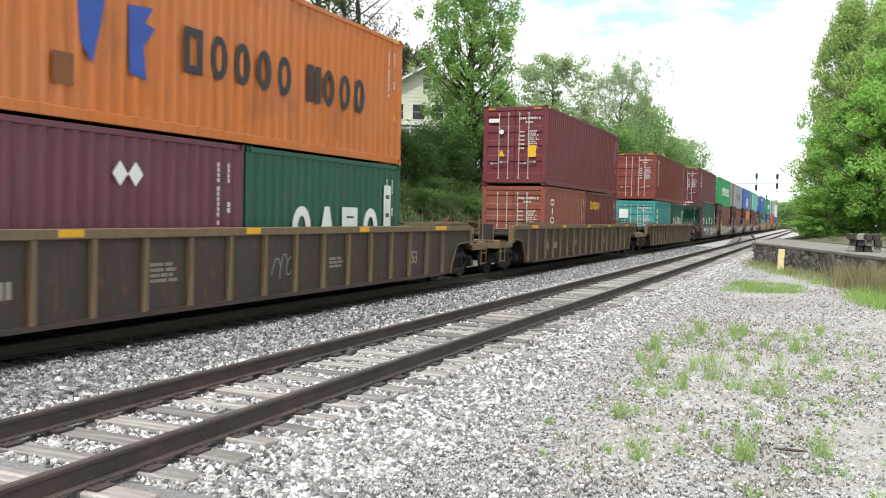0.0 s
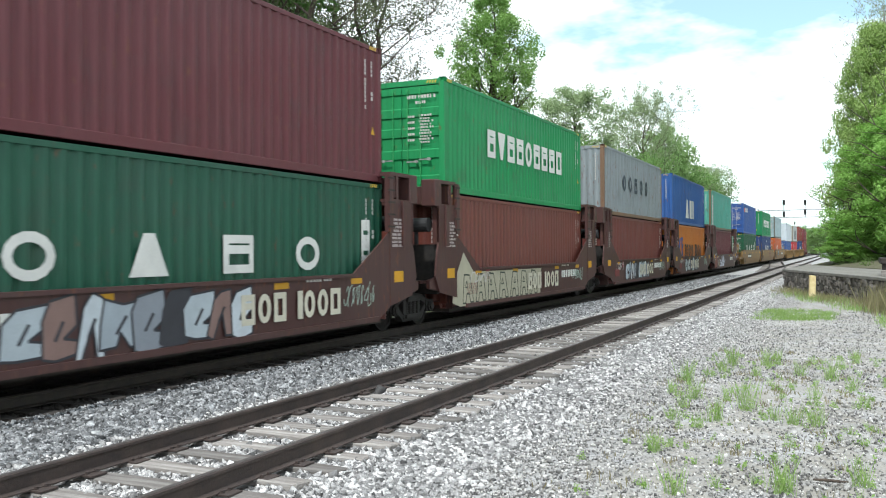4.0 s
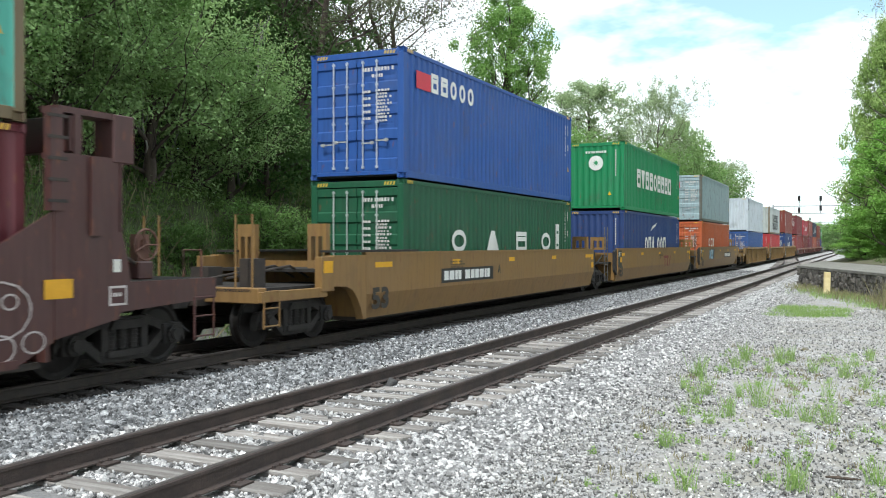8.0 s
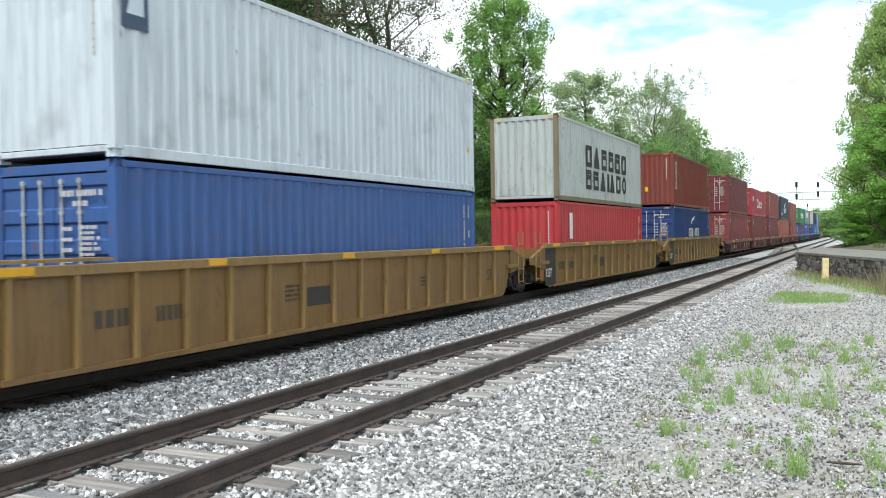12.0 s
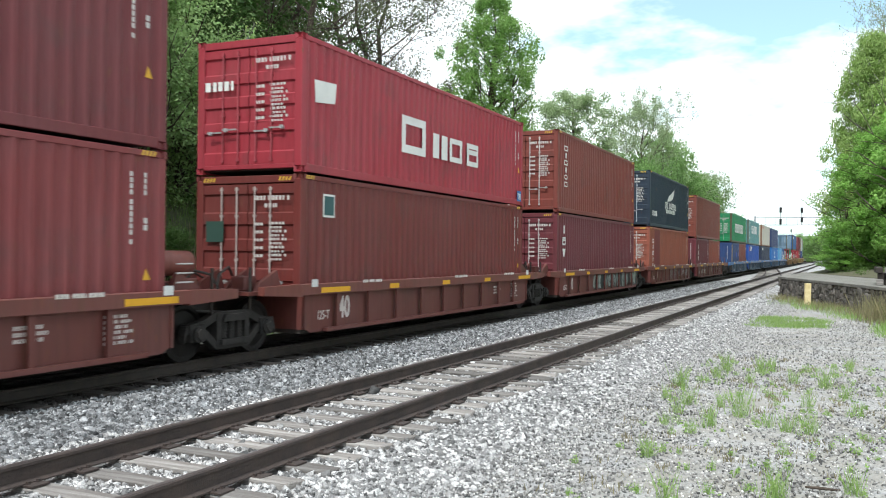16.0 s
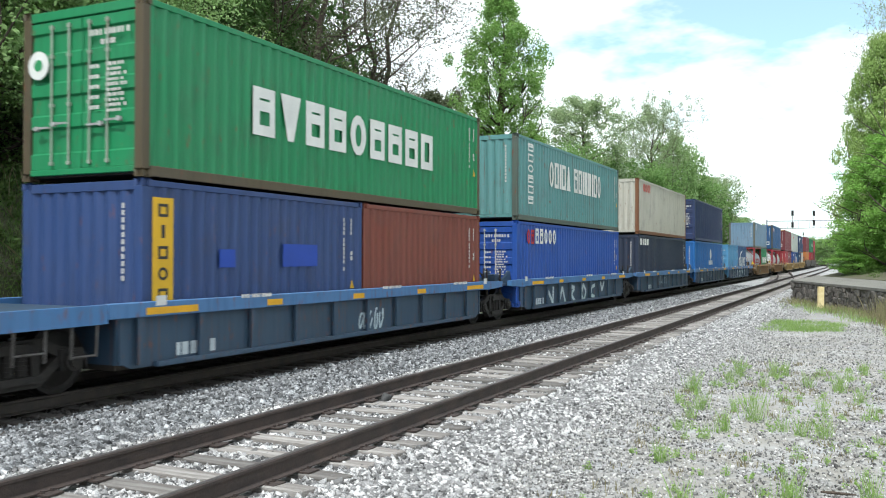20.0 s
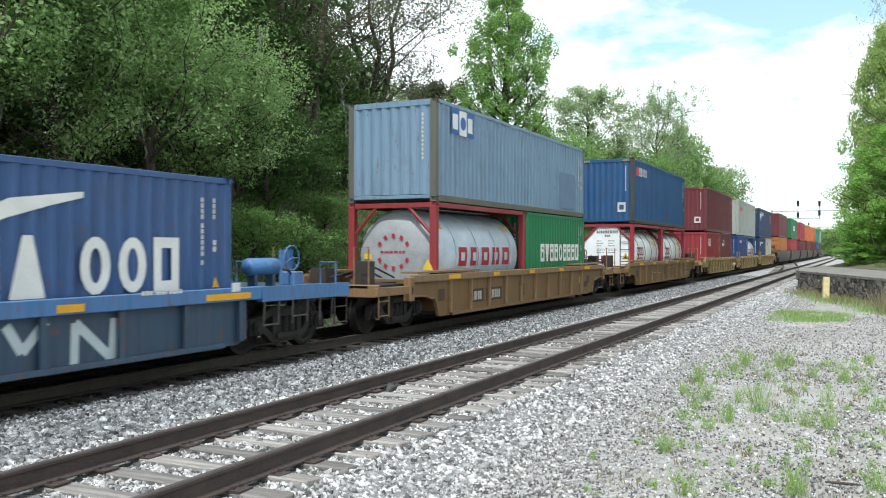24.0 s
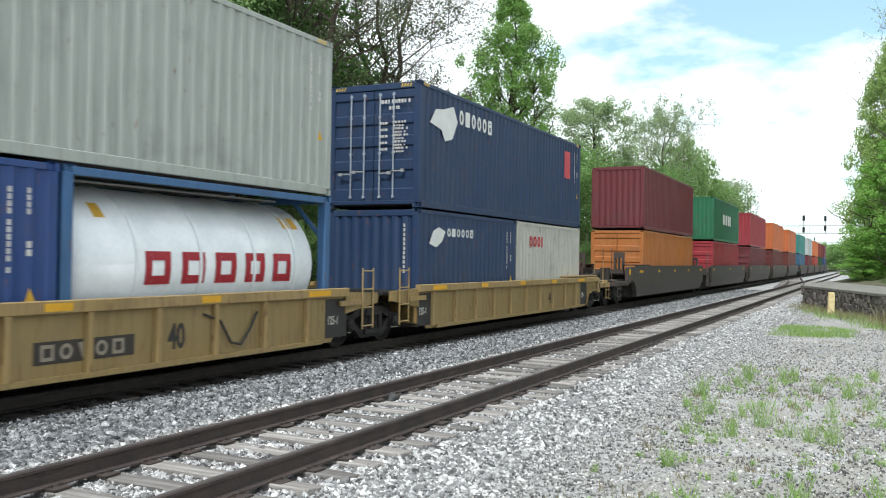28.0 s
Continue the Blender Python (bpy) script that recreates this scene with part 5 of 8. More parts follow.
def guide_mesh():
    """An upright frame with an opening, 0.72 wide."""
    bm = bmesh.new()
    for x0, x1, z0, z1 in ((-0.36, -0.22, 0.0, 0.56), (0.22, 0.36, 0.0, 0.56), (-0.22, 0.22, 0.40, 0.56), (-0.22, 0.22, 0.0, 0.10), (-0.05, 0.05, 0.10, 0.40)):
        bm_box(bm, x0, x1, -0.07, 0.07, z0, z1)
    return mesh_of(bm)


def rib_mesh(z0, z1, kind):
    bm = bmesh.new()
    if kind in ("rib", "tan"):
        bm_prism(bm, [(0.0, -0.055), (0.075, -0.04), (0.075, 0.04), (0.0, 0.055)], 2, z0, z1)
    else:
        bm_prism(bm, [(-0.05, z1), (0.05, z1), (0.05, z0), (-0.05, z0)], 0, 0.0, 0.05)
    return mesh_of(bm)


def coupler_mesh():
    bm = bmesh.new()
    bm_box(bm, -0.11, 0.11, -0.75, -0.12, 0.78, 0.98)
    bm_prism(bm, [(-0.2, -0.2), (0.22, -0.2), (0.22, -0.02), (0.08, 0.09), (-0.02, 0.02), (-0.16, 0.06)], 2, 0.72, 1.0)
    return mesh_of(bm, 0.01)


def hose_mesh():
    bm = bmesh.new()
    bm_tube(bm, [(0.45, -0.6, 0.75), (0.45, -0.3, 0.5), (0.4, 0.0, 0.36)], [0.025] * 3, 6)
    return mesh_of(bm)


def stroke(bm, pts, w, front):
    """A painted line of that width through points (y, z) on a side."""
    for i, ((a, b), (c, e)) in enumerate(zip(pts, pts[1:])):
        front += 0.0003 * (i % 2 * 2 - 1) if i else 0.0
        n = math.hypot(c - a, e - b) or 1
        u, v = -(e - b) / n * w / 2, (c - a) / n * w / 2
        bm_prism(bm, [(a + u, b + v), (a - u, b - v), (c - u, e - v), (c + u, e + v)], 0, front, front + 0.0015)


def scrawl(car, y, z, w, h, code, front, seed, width=0.03, loops=5):
    """A thin sprayed scribble, unreadable."""
    r = random.Random(seed)
    bm = bmesh.new()
    for i in range(loops):
        cx, rx, ry, ph = y + w * (i + 0.5) / loops, w / loops * r.uniform(0.35, 0.7), h / 2 * r.uniform(0.5, 1.0), r.uniform(0, 6)
        k = r.randint(5, 9)
        stroke(bm, [(cx + rx * math.cos(ph + 0.75 * j * r.uniform(0.85, 1.1)), z + h / 2 + ry * math.sin(ph + 0.95 * j)) for j in range(k)], width, front)
    return tagged(part("spray_paint", bm, ink(code), car), kind="stuff")


def mural(car, y, z, w, h, codes, front, seed, count=6):
    """Overlapping sprayed angular letters with an outline, unreadable."""
    r = random.Random(seed)
    for i in range(count):
        cx = y + w * (i + 0.5) / count
        rx, rz = w / count * r.uniform(0.45, 0.75), h / 2 * r.uniform(0.75, 1.0)
        tilt = r.uniform(-0.25, 0.25)
        form = r.choice((((-1, -1), (-0.3, -1), (-0.1, -0.35), (0.25, -1), (1, -0.9), (0.65, 0.2), (1, 1), (0.1, 0.75), (-0.7, 1), (-0.8, 0)),
                         ((-0.9, -0.8), (-0.2, -1), (0.9, -0.9), (1, -0.4), (0.2, -0.3), (0.9, 0.1), (0.8, 1), (-0.6, 0.9), (-1, 0.3)),
                         ((-1, -0.9), (-0.5, -1), (0.0, 0.1), (0.4, -1), (0.9, -1), (0.5, 0.9), (-0.2, 1), (-0.6, 0.6))))
        pts = []
        for a, b in form:
            pz = rz * b * r.uniform(0.85, 1.1)
            pts.append((cx + rx * 1.15 * a * r.uniform(0.85, 1.1) + tilt * pz, z + h / 2 + max(min(pz, h / 2), -h / 2)))
        f = front + 0.0025 * i
        shape(car, pts, codes[i % len(codes)], front=f, name="spray_paint")
        bm = bmesh.new()
        stroke(bm, pts + [pts[0]], 0.035, f + 0.0032)
        stroke(bm, [(cx - rx * 0.3, z + h * 0.35), (cx + rx * 0.2, z + h * 0.62)], 0.05, f + 0.0032)
        tagged(part("spray_outline", bm, ink(codes[-1]), car), kind="stuff")


def stencil(car, y, z, w, rows, code, front, size=0.05):
    """Rows of unreadable stencilled text, as plain bars."""
    bm = bmesh.new()
    for i in range(rows):
        letters(car, "aaaaa aaaa aaa"[:9 + 2 * (i % 3)], y, z - i * size * 1.6, w * (0.8 + 0.2 * (i % 2)), size, code, front=front, into=bm)
    tagged(part("small_markings", bm, ink(code), car), kind="stuff")


def coupler(car, cm, d):
    cp = place("coupler", shared("coupler", coupler_mesh), M_TRUCK, car, pose(0, cm, 0, 0, 0, 0 if d > 0 else 180))
    place("air_hose", shared("hose", hose_mesh), M_BLACKPIPE, cp)


# ---- the train ----
FRONTS = [-242.77, -218.63, -195.37, -173.83, -158.39, -142.73, -127.36, -111.92, -90.12, -70.57, -51.0, -26.97, -7.78, 11.95, 33.6, 49.31, 65.15, 81.05, 96.57,
          116.89, 131.91, 147.84, 163.33, 178.7, 198.33, 218.11, 237.93, 253.98, 269.76, 291.62]
FRONTS += [291.62 + 19.6 * i for i in range(1, 14)]
# kind of well, paint, lip paint, whether it is coupled to the one before (C) or shares a truck with it (A)
CARS = [("rib", "473730", "7C6648", "C", "rust-brown ribbed steel well car with a worn tan top chord")] * 3 \
    + [("tall", "56332F", "56332F", j, "maroon well car with tall end bulkheads and spray-painted sides") for j in "CAAAA"] \
    + [("smooth", "96713A", "96713A", j, "smooth-sided tan well car with yellow reflectors") for j in "CAA"] \
    + [("rib", MUSTARD, "9C7A40", j, "mustard-yellow ribbed steel well car, rust-streaked") for j in "CAA"] \
    + [("low", "763C34", "7E4238", j, "red-brown low-sided well car with yellow reflectors") for j in "CAAAA"] \
    + [("low", "3C566E", "4C82BA", j, "weathered blue low-sided well car with spray-painted sides") for j in "CAAAA"] \
    + [("tan", "84643A", "96744A", j, "brown-tan ribbed well car with a worn top chord") for j in "CC"] \
    + [("tan", "A58A52", "B2945A", j, "pale mustard ribbed well car with a worn top chord") for j in "CAA"] \
    + [("smooth", "4E4640", "4E4640", j, "dark grimy smooth-sided well car") for j in "CAAAACAAAACAAA"]
WORDMARK_W, WHITE, BLACK, RED, YEL = "E2E2DC", "E2E2DC", "2B2B2D", "B02A30", "E0B020"
C40, H9, H8, BASE, GAP = 12.192, 2.896, 2.591, 0.35, 0.022


def joint(k):
    """Where unit k meets the one before it, along the train."""
    a, b = FRONTS[k - 1] + C40, FRONTS[k]
    if CARS[k][3] == "A":
        return (a + b) / 2
    short = ("tall", "low", "tan")
    sa, sb = CARS[k - 1][0] in short, CARS[k][0] in short
    if sa == sb:
        return (a + b) / 2
    return a + 3.75 if sa else b - 3.75


UNITS, WELLS = [], []
for k, (kind, code, lip, j, label) in enumerate(CARS):
    s = FRONTS[k]
    ca = joint(k) - s if k else -5.85
    last = k == len(CARS) - 1
    cb = (joint(k + 1) - s) if not last else C40 + 4
    ja, jb = j, ("C" if last else CARS[k + 1][3])
    end = {"rib": 3.35, "smooth": 3.85}.get(kind, 3.55)
    y0 = ca + (end if ja == "C" else 1.75)
    y1 = cb - (end if jb == "C" else 1.75)
    WELLS.append((y0, y1))
    UNITS.append(well_car(s, y0, y1, kind, code, label, lip, ja, jb, near=k < 30, truck_a=True, truck_b=jb == "C", cm_a=ca, cm_b=cb))


# an air tank on the rear end of the first red-brown unit
tail = WELLS[14][1]
bm = bmesh.new()
bm_tube(bm, [(0.75, tail + 0.1, 1.58), (0.75, tail + 0.16, 1.58), (0.75, tail + 0.98, 1.58), (0.75, tail + 1.04, 1.58)], [0.1, 0.2, 0.2, 0.1], 16)
tank = part("air_tank", bm, coat("8C4A3E", 0.4), UNITS[14], "faded red air tank", smooth=True)
for dy in (0.3, 0.8):
    box_part("bracket", (0.66, 0.84, tail + dy - 0.04, tail + dy + 0.04, 1.08, 1.42), coat("763C34", 0.7), tank)
for dz in (0.0, 0.14, 0.28):
    bm = bmesh.new()
    bm_tube(bm, [(1.3, tail + 0.15, 1.30 + dz), (1.3, tail + 0.5, 1.30 + dz)], [0.014, 0.014], 6)
    part("grab_bar", bm, M_GALV, UNITS[14])

# numbers, plates and sprayed paint on the cars
SEA = {3: 7.0, 4: 5.4, 5: 5.4, 6: 4.6}
PALE = ["C4CED4", "A2ACB4", "D2D6D8", "8C9098", "3A3A40"]
for k, car in enumerate(UNITS[:29]):
    kind = CARS[k][0]
    n = C40
    if kind == "rib":
        f, dark = 1.383, k < 3
        ink_ = "9A9284" if dark else "4A4034"
        letters(car, "aaaa", -0.55, 0.66, 0.62, 0.24, ink_, front=f)
        letters(car, "aaaaaa", 0.55, 0.66, 0.68, 0.22, ink_, front=f)
        stencil(car, 3.6, 0.95, 0.6, 4, ink_, f)
        stencil(car, 8.7, 0.85, 0.6, 3, ink_, f)
        writing(car, "53", 12.55, 0.62, 0.42, ink_, f)
        if dark:
            scrawl(car, -0.6 if k == 1 else 6.7, 0.55, 0.75, 0.5, "8E8C88", f, 30 + k, 0.025, 3)
        else:
            if k > 11:
                shape(car, rect(-1.93, 0.18, 1.05, 1.18), "33302E", front=f)
                writing(car, "125T", -1.88, 0.46, 0.38, "D4D0C4", f + 0.004, 0.75)
            shape(car, rect(4.25, 0.58, 0.75, 0.34), "3A3630", front=f)
    elif kind == "smooth":
        writing(car, "53", {8: -1.80, 9: -1.72}.get(k, WELLS[k][0] + 0.5), 0.50, 0.58, "35302A", 1.4735, 1.25 if k == 8 else 0.95, bold=0.035)
        if k != 8:
            shape(car, rect(WELLS[k][0] + 0.02, 0.86, 0.55, 0.68), "2F2C2A", front=1.4722)
        writing(car, "125 T", WELLS[k][0] + 0.03, 1.30, 0.24, "DDDAD0", 1.476, 0.75) if k != 8 else None
        if k != 8:
            shape(car, rect(WELLS[k][0] + 0.33, 1.06, 0.22, 0.2), "DFA51C", front=1.476)
        shape(car, rect(WELLS[k][1] - 0.34, 1.24, 0.26, 0.2), "DFA51C", front=1.4735)
        shape(car, rect(WELLS[k][1] - 0.34, 0.95, 0.26, 0.2), "DFA51C", front=1.4735)
        if k in (8, 10):
            y = 1.4 if k == 8 else 7.9
            shape(car, rect(y, 0.88, 3.15, 0.34), "2A2826", front=1.4725)
            letters(car, "aaaa aaaaaa", y + 0.15, 0.94, 2.8, 0.22, WHITE, front=1.4762, gap=0.2)
            writing(car, "A" if k == 8 else "B", y + (3.5 if k == 8 else -0.8), 1.02, 0.34, "3A342C", 1.4735)
        if k == 9:
            for pts in (rect(6.9, 1.11, 1.15, 0.12), rect(7.12, 0.70, 0.13, 0.40), rect(7.72, 0.70, 0.13, 0.40), [(8.05, 0.70), (8.2, 0.70), (8.6, 1.22), (8.45, 1.22)]):
                shape(car, pts, "7C3036", front=1.4735)
            writing(car, "C", 6.0, 1.1, 0.34, "3A342C", 1.4735)
        if k == 10:
            mural(car, 1.4, 0.80, 1.9, 0.72, ["7FA6BC", "A9C4D2", "93B4C6", "3D4B57"], 1.4725, 77, 4)
        stencil(car, 5.9 if k == 9 else 1.9, 1.35, 0.9, 3, "5A4C34", 1.4735, 0.04)
    elif kind == "tall":
        if k != 6:
            letters(car, "aaaaaaaaaa", 1.55 if k == 3 else 8.9, 0.86, 1.75, 0.24, WHITE, front=1.4735)
        shape(car, rect(0.75, 0.66, 0.75, 0.30), "7C3A38", front=1.4725)
        stencil(car, WELLS[k][0] - 0.62, 2.45, 0.55, 8, "C8BCB8", 1.4835, 0.05)
        if k < 7:
            stencil(car, WELLS[k][1] + 0.1, 2.45, 0.55, 8, "C8BCB8", 1.4835, 0.05)
        else:
            # the tail end: a sprayed face of loops, a pale tag and an outlined plate
            y = WELLS[k][1]
            bm = bmesh.new()
            for cy, cz, rad in ((y - 0.75, 1.02, 0.42), (y - 0.95, 1.12, 0.11), (y - 0.62, 1.12, 0.11), (y - 0.75, 0.58, 0.20), (y - 0.3, 0.62, 0.16)):
                stroke(bm, [(cy + rad * math.cos(0.5 * i), cz + rad * 0.8 * math.sin(0.5 * i)) for i in range(14)], 0.022, 1.4870)
            part("spray_paint", bm, ink("B9AEAA"), car)
            shape(car, rect(y + 0.92, 1.42, 0.13, 0.17), "D9D6CC", front=1.4860)
            shape(car, rect(y + 0.85, 0.98, 0.30, 0.26), "C9C0BC", front=1.4860)
            shape(car, rect(y + 0.88, 1.01, 0.24, 0.20), "4A2C2A", front=1.4895)
            stencil(car, y + 0.90, 1.10, 0.2, 1, "C9C0BC", 1.4930, 0.05)
        shape(car, rect(-0.45, 1.12, 0.42, 0.24), "D8A020", front=1.4855)
        shape(car, rect(C40 + 0.05, 1.12, 0.42, 0.24), "D8A020", front=1.4855)
        shape(car, [(2.05, 1.02), (2.35, 1.02), (2.35, 1.28), (2.05, 1.28)], "8A4048", front=1.4725)
        if k == 7:
            shape(car, [(-0.1, 0.40), (1.3, 0.38), (1.32, 1.22), (0.0, 1.24)], "8A4E3C", front=1.4725, name="spray_paint")
            dome = [(2.62, 0.36), (2.64, 0.62), (2.74, 0.84), (2.92, 0.99), (3.12, 1.03), (3.34, 0.97), (3.50, 0.84), (3.62, 0.74), (3.72, 0.70), (3.74, 0.36)]
            tall = [(3.70, 0.38), (3.70, 0.72), (3.66, 1.0), (3.66, 1.26), (3.80, 1.29), (3.90, 1.20), (3.98, 0.92), (4.10, 0.92), (4.16, 1.22), (4.30, 1.30), (4.52, 1.30), (4.56, 1.26), (5.06, 1.28), (5.05, 0.40)]
            curl = [(5.16, 0.62), (5.24, 0.86), (5.42, 1.02), (5.62, 1.03), (5.70, 0.92), (5.66, 0.76), (5.52, 0.72), (5.40, 0.80), (5.30, 0.60)]
            for i, pts in enumerate((dome, tall, curl)):
                shape(car, pts, "D6D8E8", front=1.4765 + 0.003 * i, name="spray_paint")
                bm = bmesh.new()
                stroke(bm, pts + [pts[0]], 0.035, 1.4800 + 0.003 * i)
                if i == 1:
                    for line in ([(3.98, 0.92), (4.0, 0.74), (4.2, 0.70), (4.26, 0.86)], [(4.1, 0.66), (4.22, 0.36)], [(4.2, 0.68), (4.3, 0.66)], [(4.56, 1.26), (4.5, 0.9), (4.62, 0.70), (4.84, 0.70), (4.9, 1.0)],
                                 [(4.66, 0.68), (4.5, 0.5), (4.46, 0.38)], [(4.68, 1.1), (4.72, 1.18), (4.8, 1.16), (4.8, 0.96), (4.72, 0.96), (4.68, 1.1)]):
                        stroke(bm, line, 0.028, 1.4830)
                tagged(part("spray_outline", bm, ink("26262C"), car), kind="stuff")
            for i, words in enumerate(("I", "CAN'T", "BREATHE...")):
                writing(car, words, 3.0 if i == 0 else 2.78 - 0.02 * i, 0.86 - 0.15 * i, 0.19, "2C2C3C", 1.4805, 0.8)
            bm = bmesh.new()
            stroke(bm, [(2.42, 0.94), (2.3, 0.99), (2.16, 0.94), (2.14, 0.84), (2.24, 0.77), (2.38, 0.70), (2.42, 0.60), (2.34, 0.52), (2.18, 0.52), (2.12, 0.58)], 0.09, 1.4770)
            part("spray_paint", bm, ink("CFC49C"), car)
            scrawl(car, 1.36, 0.42, 0.72, 0.62, "B8B4B0", 1.4765, 72, 0.025, 4)
            scrawl(car, 1.75, 0.5, 0.3, 0.45, "C8C4C0", 1.4765, 74, 0.02, 2)
            scrawl(car, 0.1, 1.28, 0.75, 0.20, "C4CCD4", 1.4765, 73, 0.05, 2)
            stencil(car, 0.2, 1.14, 0.6, 1, "D8D4CE", 1.4765, 0.03)
            stencil(car, 0.1, 0.98, 0.5, 2, "D8D4CE", 1.4765, 0.03)
            stencil(car, 1.75, 1.20, 0.55, 2, "D8D4CE", 1.4765, 0.03)
            shape(car, [(1.34, 1.14), (1.44, 1.07), (1.44, 1.11), (1.68, 1.12), (1.68, 1.16), (1.44, 1.16), (1.44, 1.21)], "D8D4CE", front=1.4765)
        else:
            if k == 4:
                # a wide cream sprayed panel with dark letter outlines
                shape(car, [(-0.15, 0.50), (0.3, 0.38), (6.6, 0.38), (6.7, 1.22), (1.2, 1.24), (0.55, 1.75), (0.2, 1.3), (0.0, 1.0)], "B9B39C", front=1.4725, name="spray_paint")
                r = random.Random(404)
                bm = bmesh.new()
                for i in range(7):
                    a = 0.5 + 0.85 * i
                    lean = r.uniform(-0.15, 0.15)
                    pts = [(a, 0.45), (a + 0.2 + lean, 1.18), (a + 0.55 + lean, 1.16), (a + 0.7, 0.46), (a + 0.48, 0.46), (a + 0.42, 0.68), (a + 0.24, 0.68), (a + 0.18, 0.45), (a, 0.45)]
                    stroke(bm, pts, 0.04, 1.4762)
                    stroke(bm, [(a + 0.28 + lean, 0.85), (a + 0.36 + lean, 1.02), (a + 0.44 + lean, 0.85), (a + 0.28 + lean, 0.85)], 0.03, 1.4762)
                tagged(part("spray_outline", bm, ink("3C4438"), car), kind="stuff")
            else:
                mural(car, 2.7, 0.39, 4.6, 0.90, PALE if k != 3 else ["B8C2C8", "8E726A", "CED6DC", "A8B2BA", "90969E", "3A3A40"], 1.4765, 60 + k, 9)
            letters(car, "eoh looh", SEA[k], 0.60, 3.1, 0.50, "D8D2BE", front=1.505, gap=0.2)
            scrawl(car, 1.0, 0.9, 1.3, 0.35, "C8C4C0", 1.4765, 80 + k, 0.03, 4)
            scrawl(car, 10.2, 0.66, 1.25, 0.52, "A9BDB0", 1.4765, 90 + k, 0.022, 8)
            stencil(car, 8.9, 1.24, 1.1, 1, "D8D4CE", 1.4765, 0.06)
        if k == 3:
            face = 0.455 - WELLS[3][0]
            shape(car, rect(-1.0, 2.98, 1.45, 0.20), "8A3C3E", "end", face)
            letters(car, "aaaa aaaaaa", -0.35, 3.22, 1.1, 0.12, "DDD8D0", "end", face)
            sign = writing(car, "DO NOT HUMP", -0.45, 3.05, 0.16, "DDD8D0", 0)
            sign.matrix_basis = Matrix.Translation((-0.92, -face - 0.006, 3.02)) @ Euler((radians(90), 0, 0)).to_matrix().to_4x4()
    elif kind == "low":
        f = 1.343
        blue = k >= 19
        c = "C4CCD0" if blue else "D2C8C2"
        if blue:
            letters(car, "aaaa a", 0.57 if k == 19 else 1.25, 0.37, 0.9, 0.19, c, front=f)
            if k in (20, 23):
                # wide sprayed strokes in tall pairs between the ribs
                for i in range(6 if k == 20 else 7):
                    y = (2.4 if k == 20 else 2.5) + 1.27 * i if k == 20 else 2.5 + 1.08 * i
                    bm = bmesh.new()
                    for line in (([(0, 0.32), (0.02, 0.86), (0.62, 0.34), (0.66, 0.88)], [(0.0, 0.28), (0.36, 0.84), (0.72, 0.26)], [(0.02, 0.30), (0.05, 0.84), (0.5, 0.76), (0.1, 0.56), (0.6, 0.26)],
                                  [(0.35, 0.28), (0.05, 0.5), (0.3, 0.86), (0.66, 0.62), (0.42, 0.27)], [(0.6, 0.8), (0.15, 0.74), (0.06, 0.44), (0.55, 0.36)], [(0.1, 0.9), (0.32, 0.56), (0.66, 0.92)])[i % 6],):
                        stroke(bm, [(y + a, b) for a, b in line], 0.13, f)
                    part("spray_paint", bm, ink("C0CCCE"), car)
            elif k == 19:
                scrawl(car, 5.75, 0.3, 1.0, 0.5, "C0D0D6", f, 41, 0.05, 5)
            else:
                scrawl(car, 4.0, 0.45, 2.0, 0.5, "9FB0B8", f, 40 + k, 0.04, 5)
        else:
            if k != 14:
                writing(car, "40", 1.18 if k != 18 else 6.38, 0.50 if k != 18 else 0.54, 0.58, c, f, 0.72, bold=0.03)
                writing(car, "125-T", 0.40, 0.50, 0.24, c, f, 0.75)
            if k in (14, 18):
                letters(car, "aaaa aaaaaa", 1.03 if k == 14 else 1.36, 0.50, 2.2, 0.30, c, front=f, gap=0.34)
            if k == 18:
                shape(car, disc(4.05, 0.72, 0.14), c, front=f)
                shape(car, disc(4.05, 0.72, 0.11), "6E3830", front=f + 0.004)
            if k in (16, 17):
                for i in range(5):
                    mural(car, 4.5 + 1.6 * i, 0.34, 1.5, 0.68, ["8E9690", "78827C", "9AA29C", "343A3A"], f, 160 + 7 * k + i, 4) if k == 16 else \
                        scrawl(car, 5.1 + 1.25 * i, 0.42, 0.95, 0.58, "9A9698", f, 120 + i, 0.03, 4)
            stencil(car, 10.9, 0.85, 0.55, 6, c, f, 0.045)
            stencil(car, 9.5, 0.8, 0.55, 3, c, f, 0.05)
            if k == 14:
                scrawl(car, 8.0, 0.42, 0.75, 0.6, "C8C0C4", f, 140, 0.03, 4)
        for y in (1.9, 6.5, 10.0):
            letters(car, "aaaa aaaa aaaa", y, 1.16, 0.8, 0.06, "D8D4CC", front=1.473)
        shape(car, rect(0.02, 1.13, 0.2, 0.14), "D8D8D4", front=1.473)
        shape(car, rect(C40 - 0.3, 1.13, 0.2, 0.14), "D8D8D4", front=1.473)
    elif kind == "tan":
        f = 1.383
        if k == 24:
            writing(car, "40", 5.2, 0.46, 0.5, "3A3024", f, 0.72)
            for y, w, word in ((1.55, 0.95, "aaaa"), (2.68, 1.1, "aaaaaa")):
                shape(car, rect(y, 0.44, w, 0.34), "33302E", front=f)
                letters(car, word, y + 0.1, 0.50, w - 0.2, 0.22, "B4B0A2", front=f + 0.004)
            letters(car, "aaaaiaaaaaa", 2.2, 1.10, 2.4, 0.06, "5A4A2C", front=1.398)
            shape(car, rect(11.05, 0.62, 0.09, 0.22), "C8B83A", front=f)
        else:
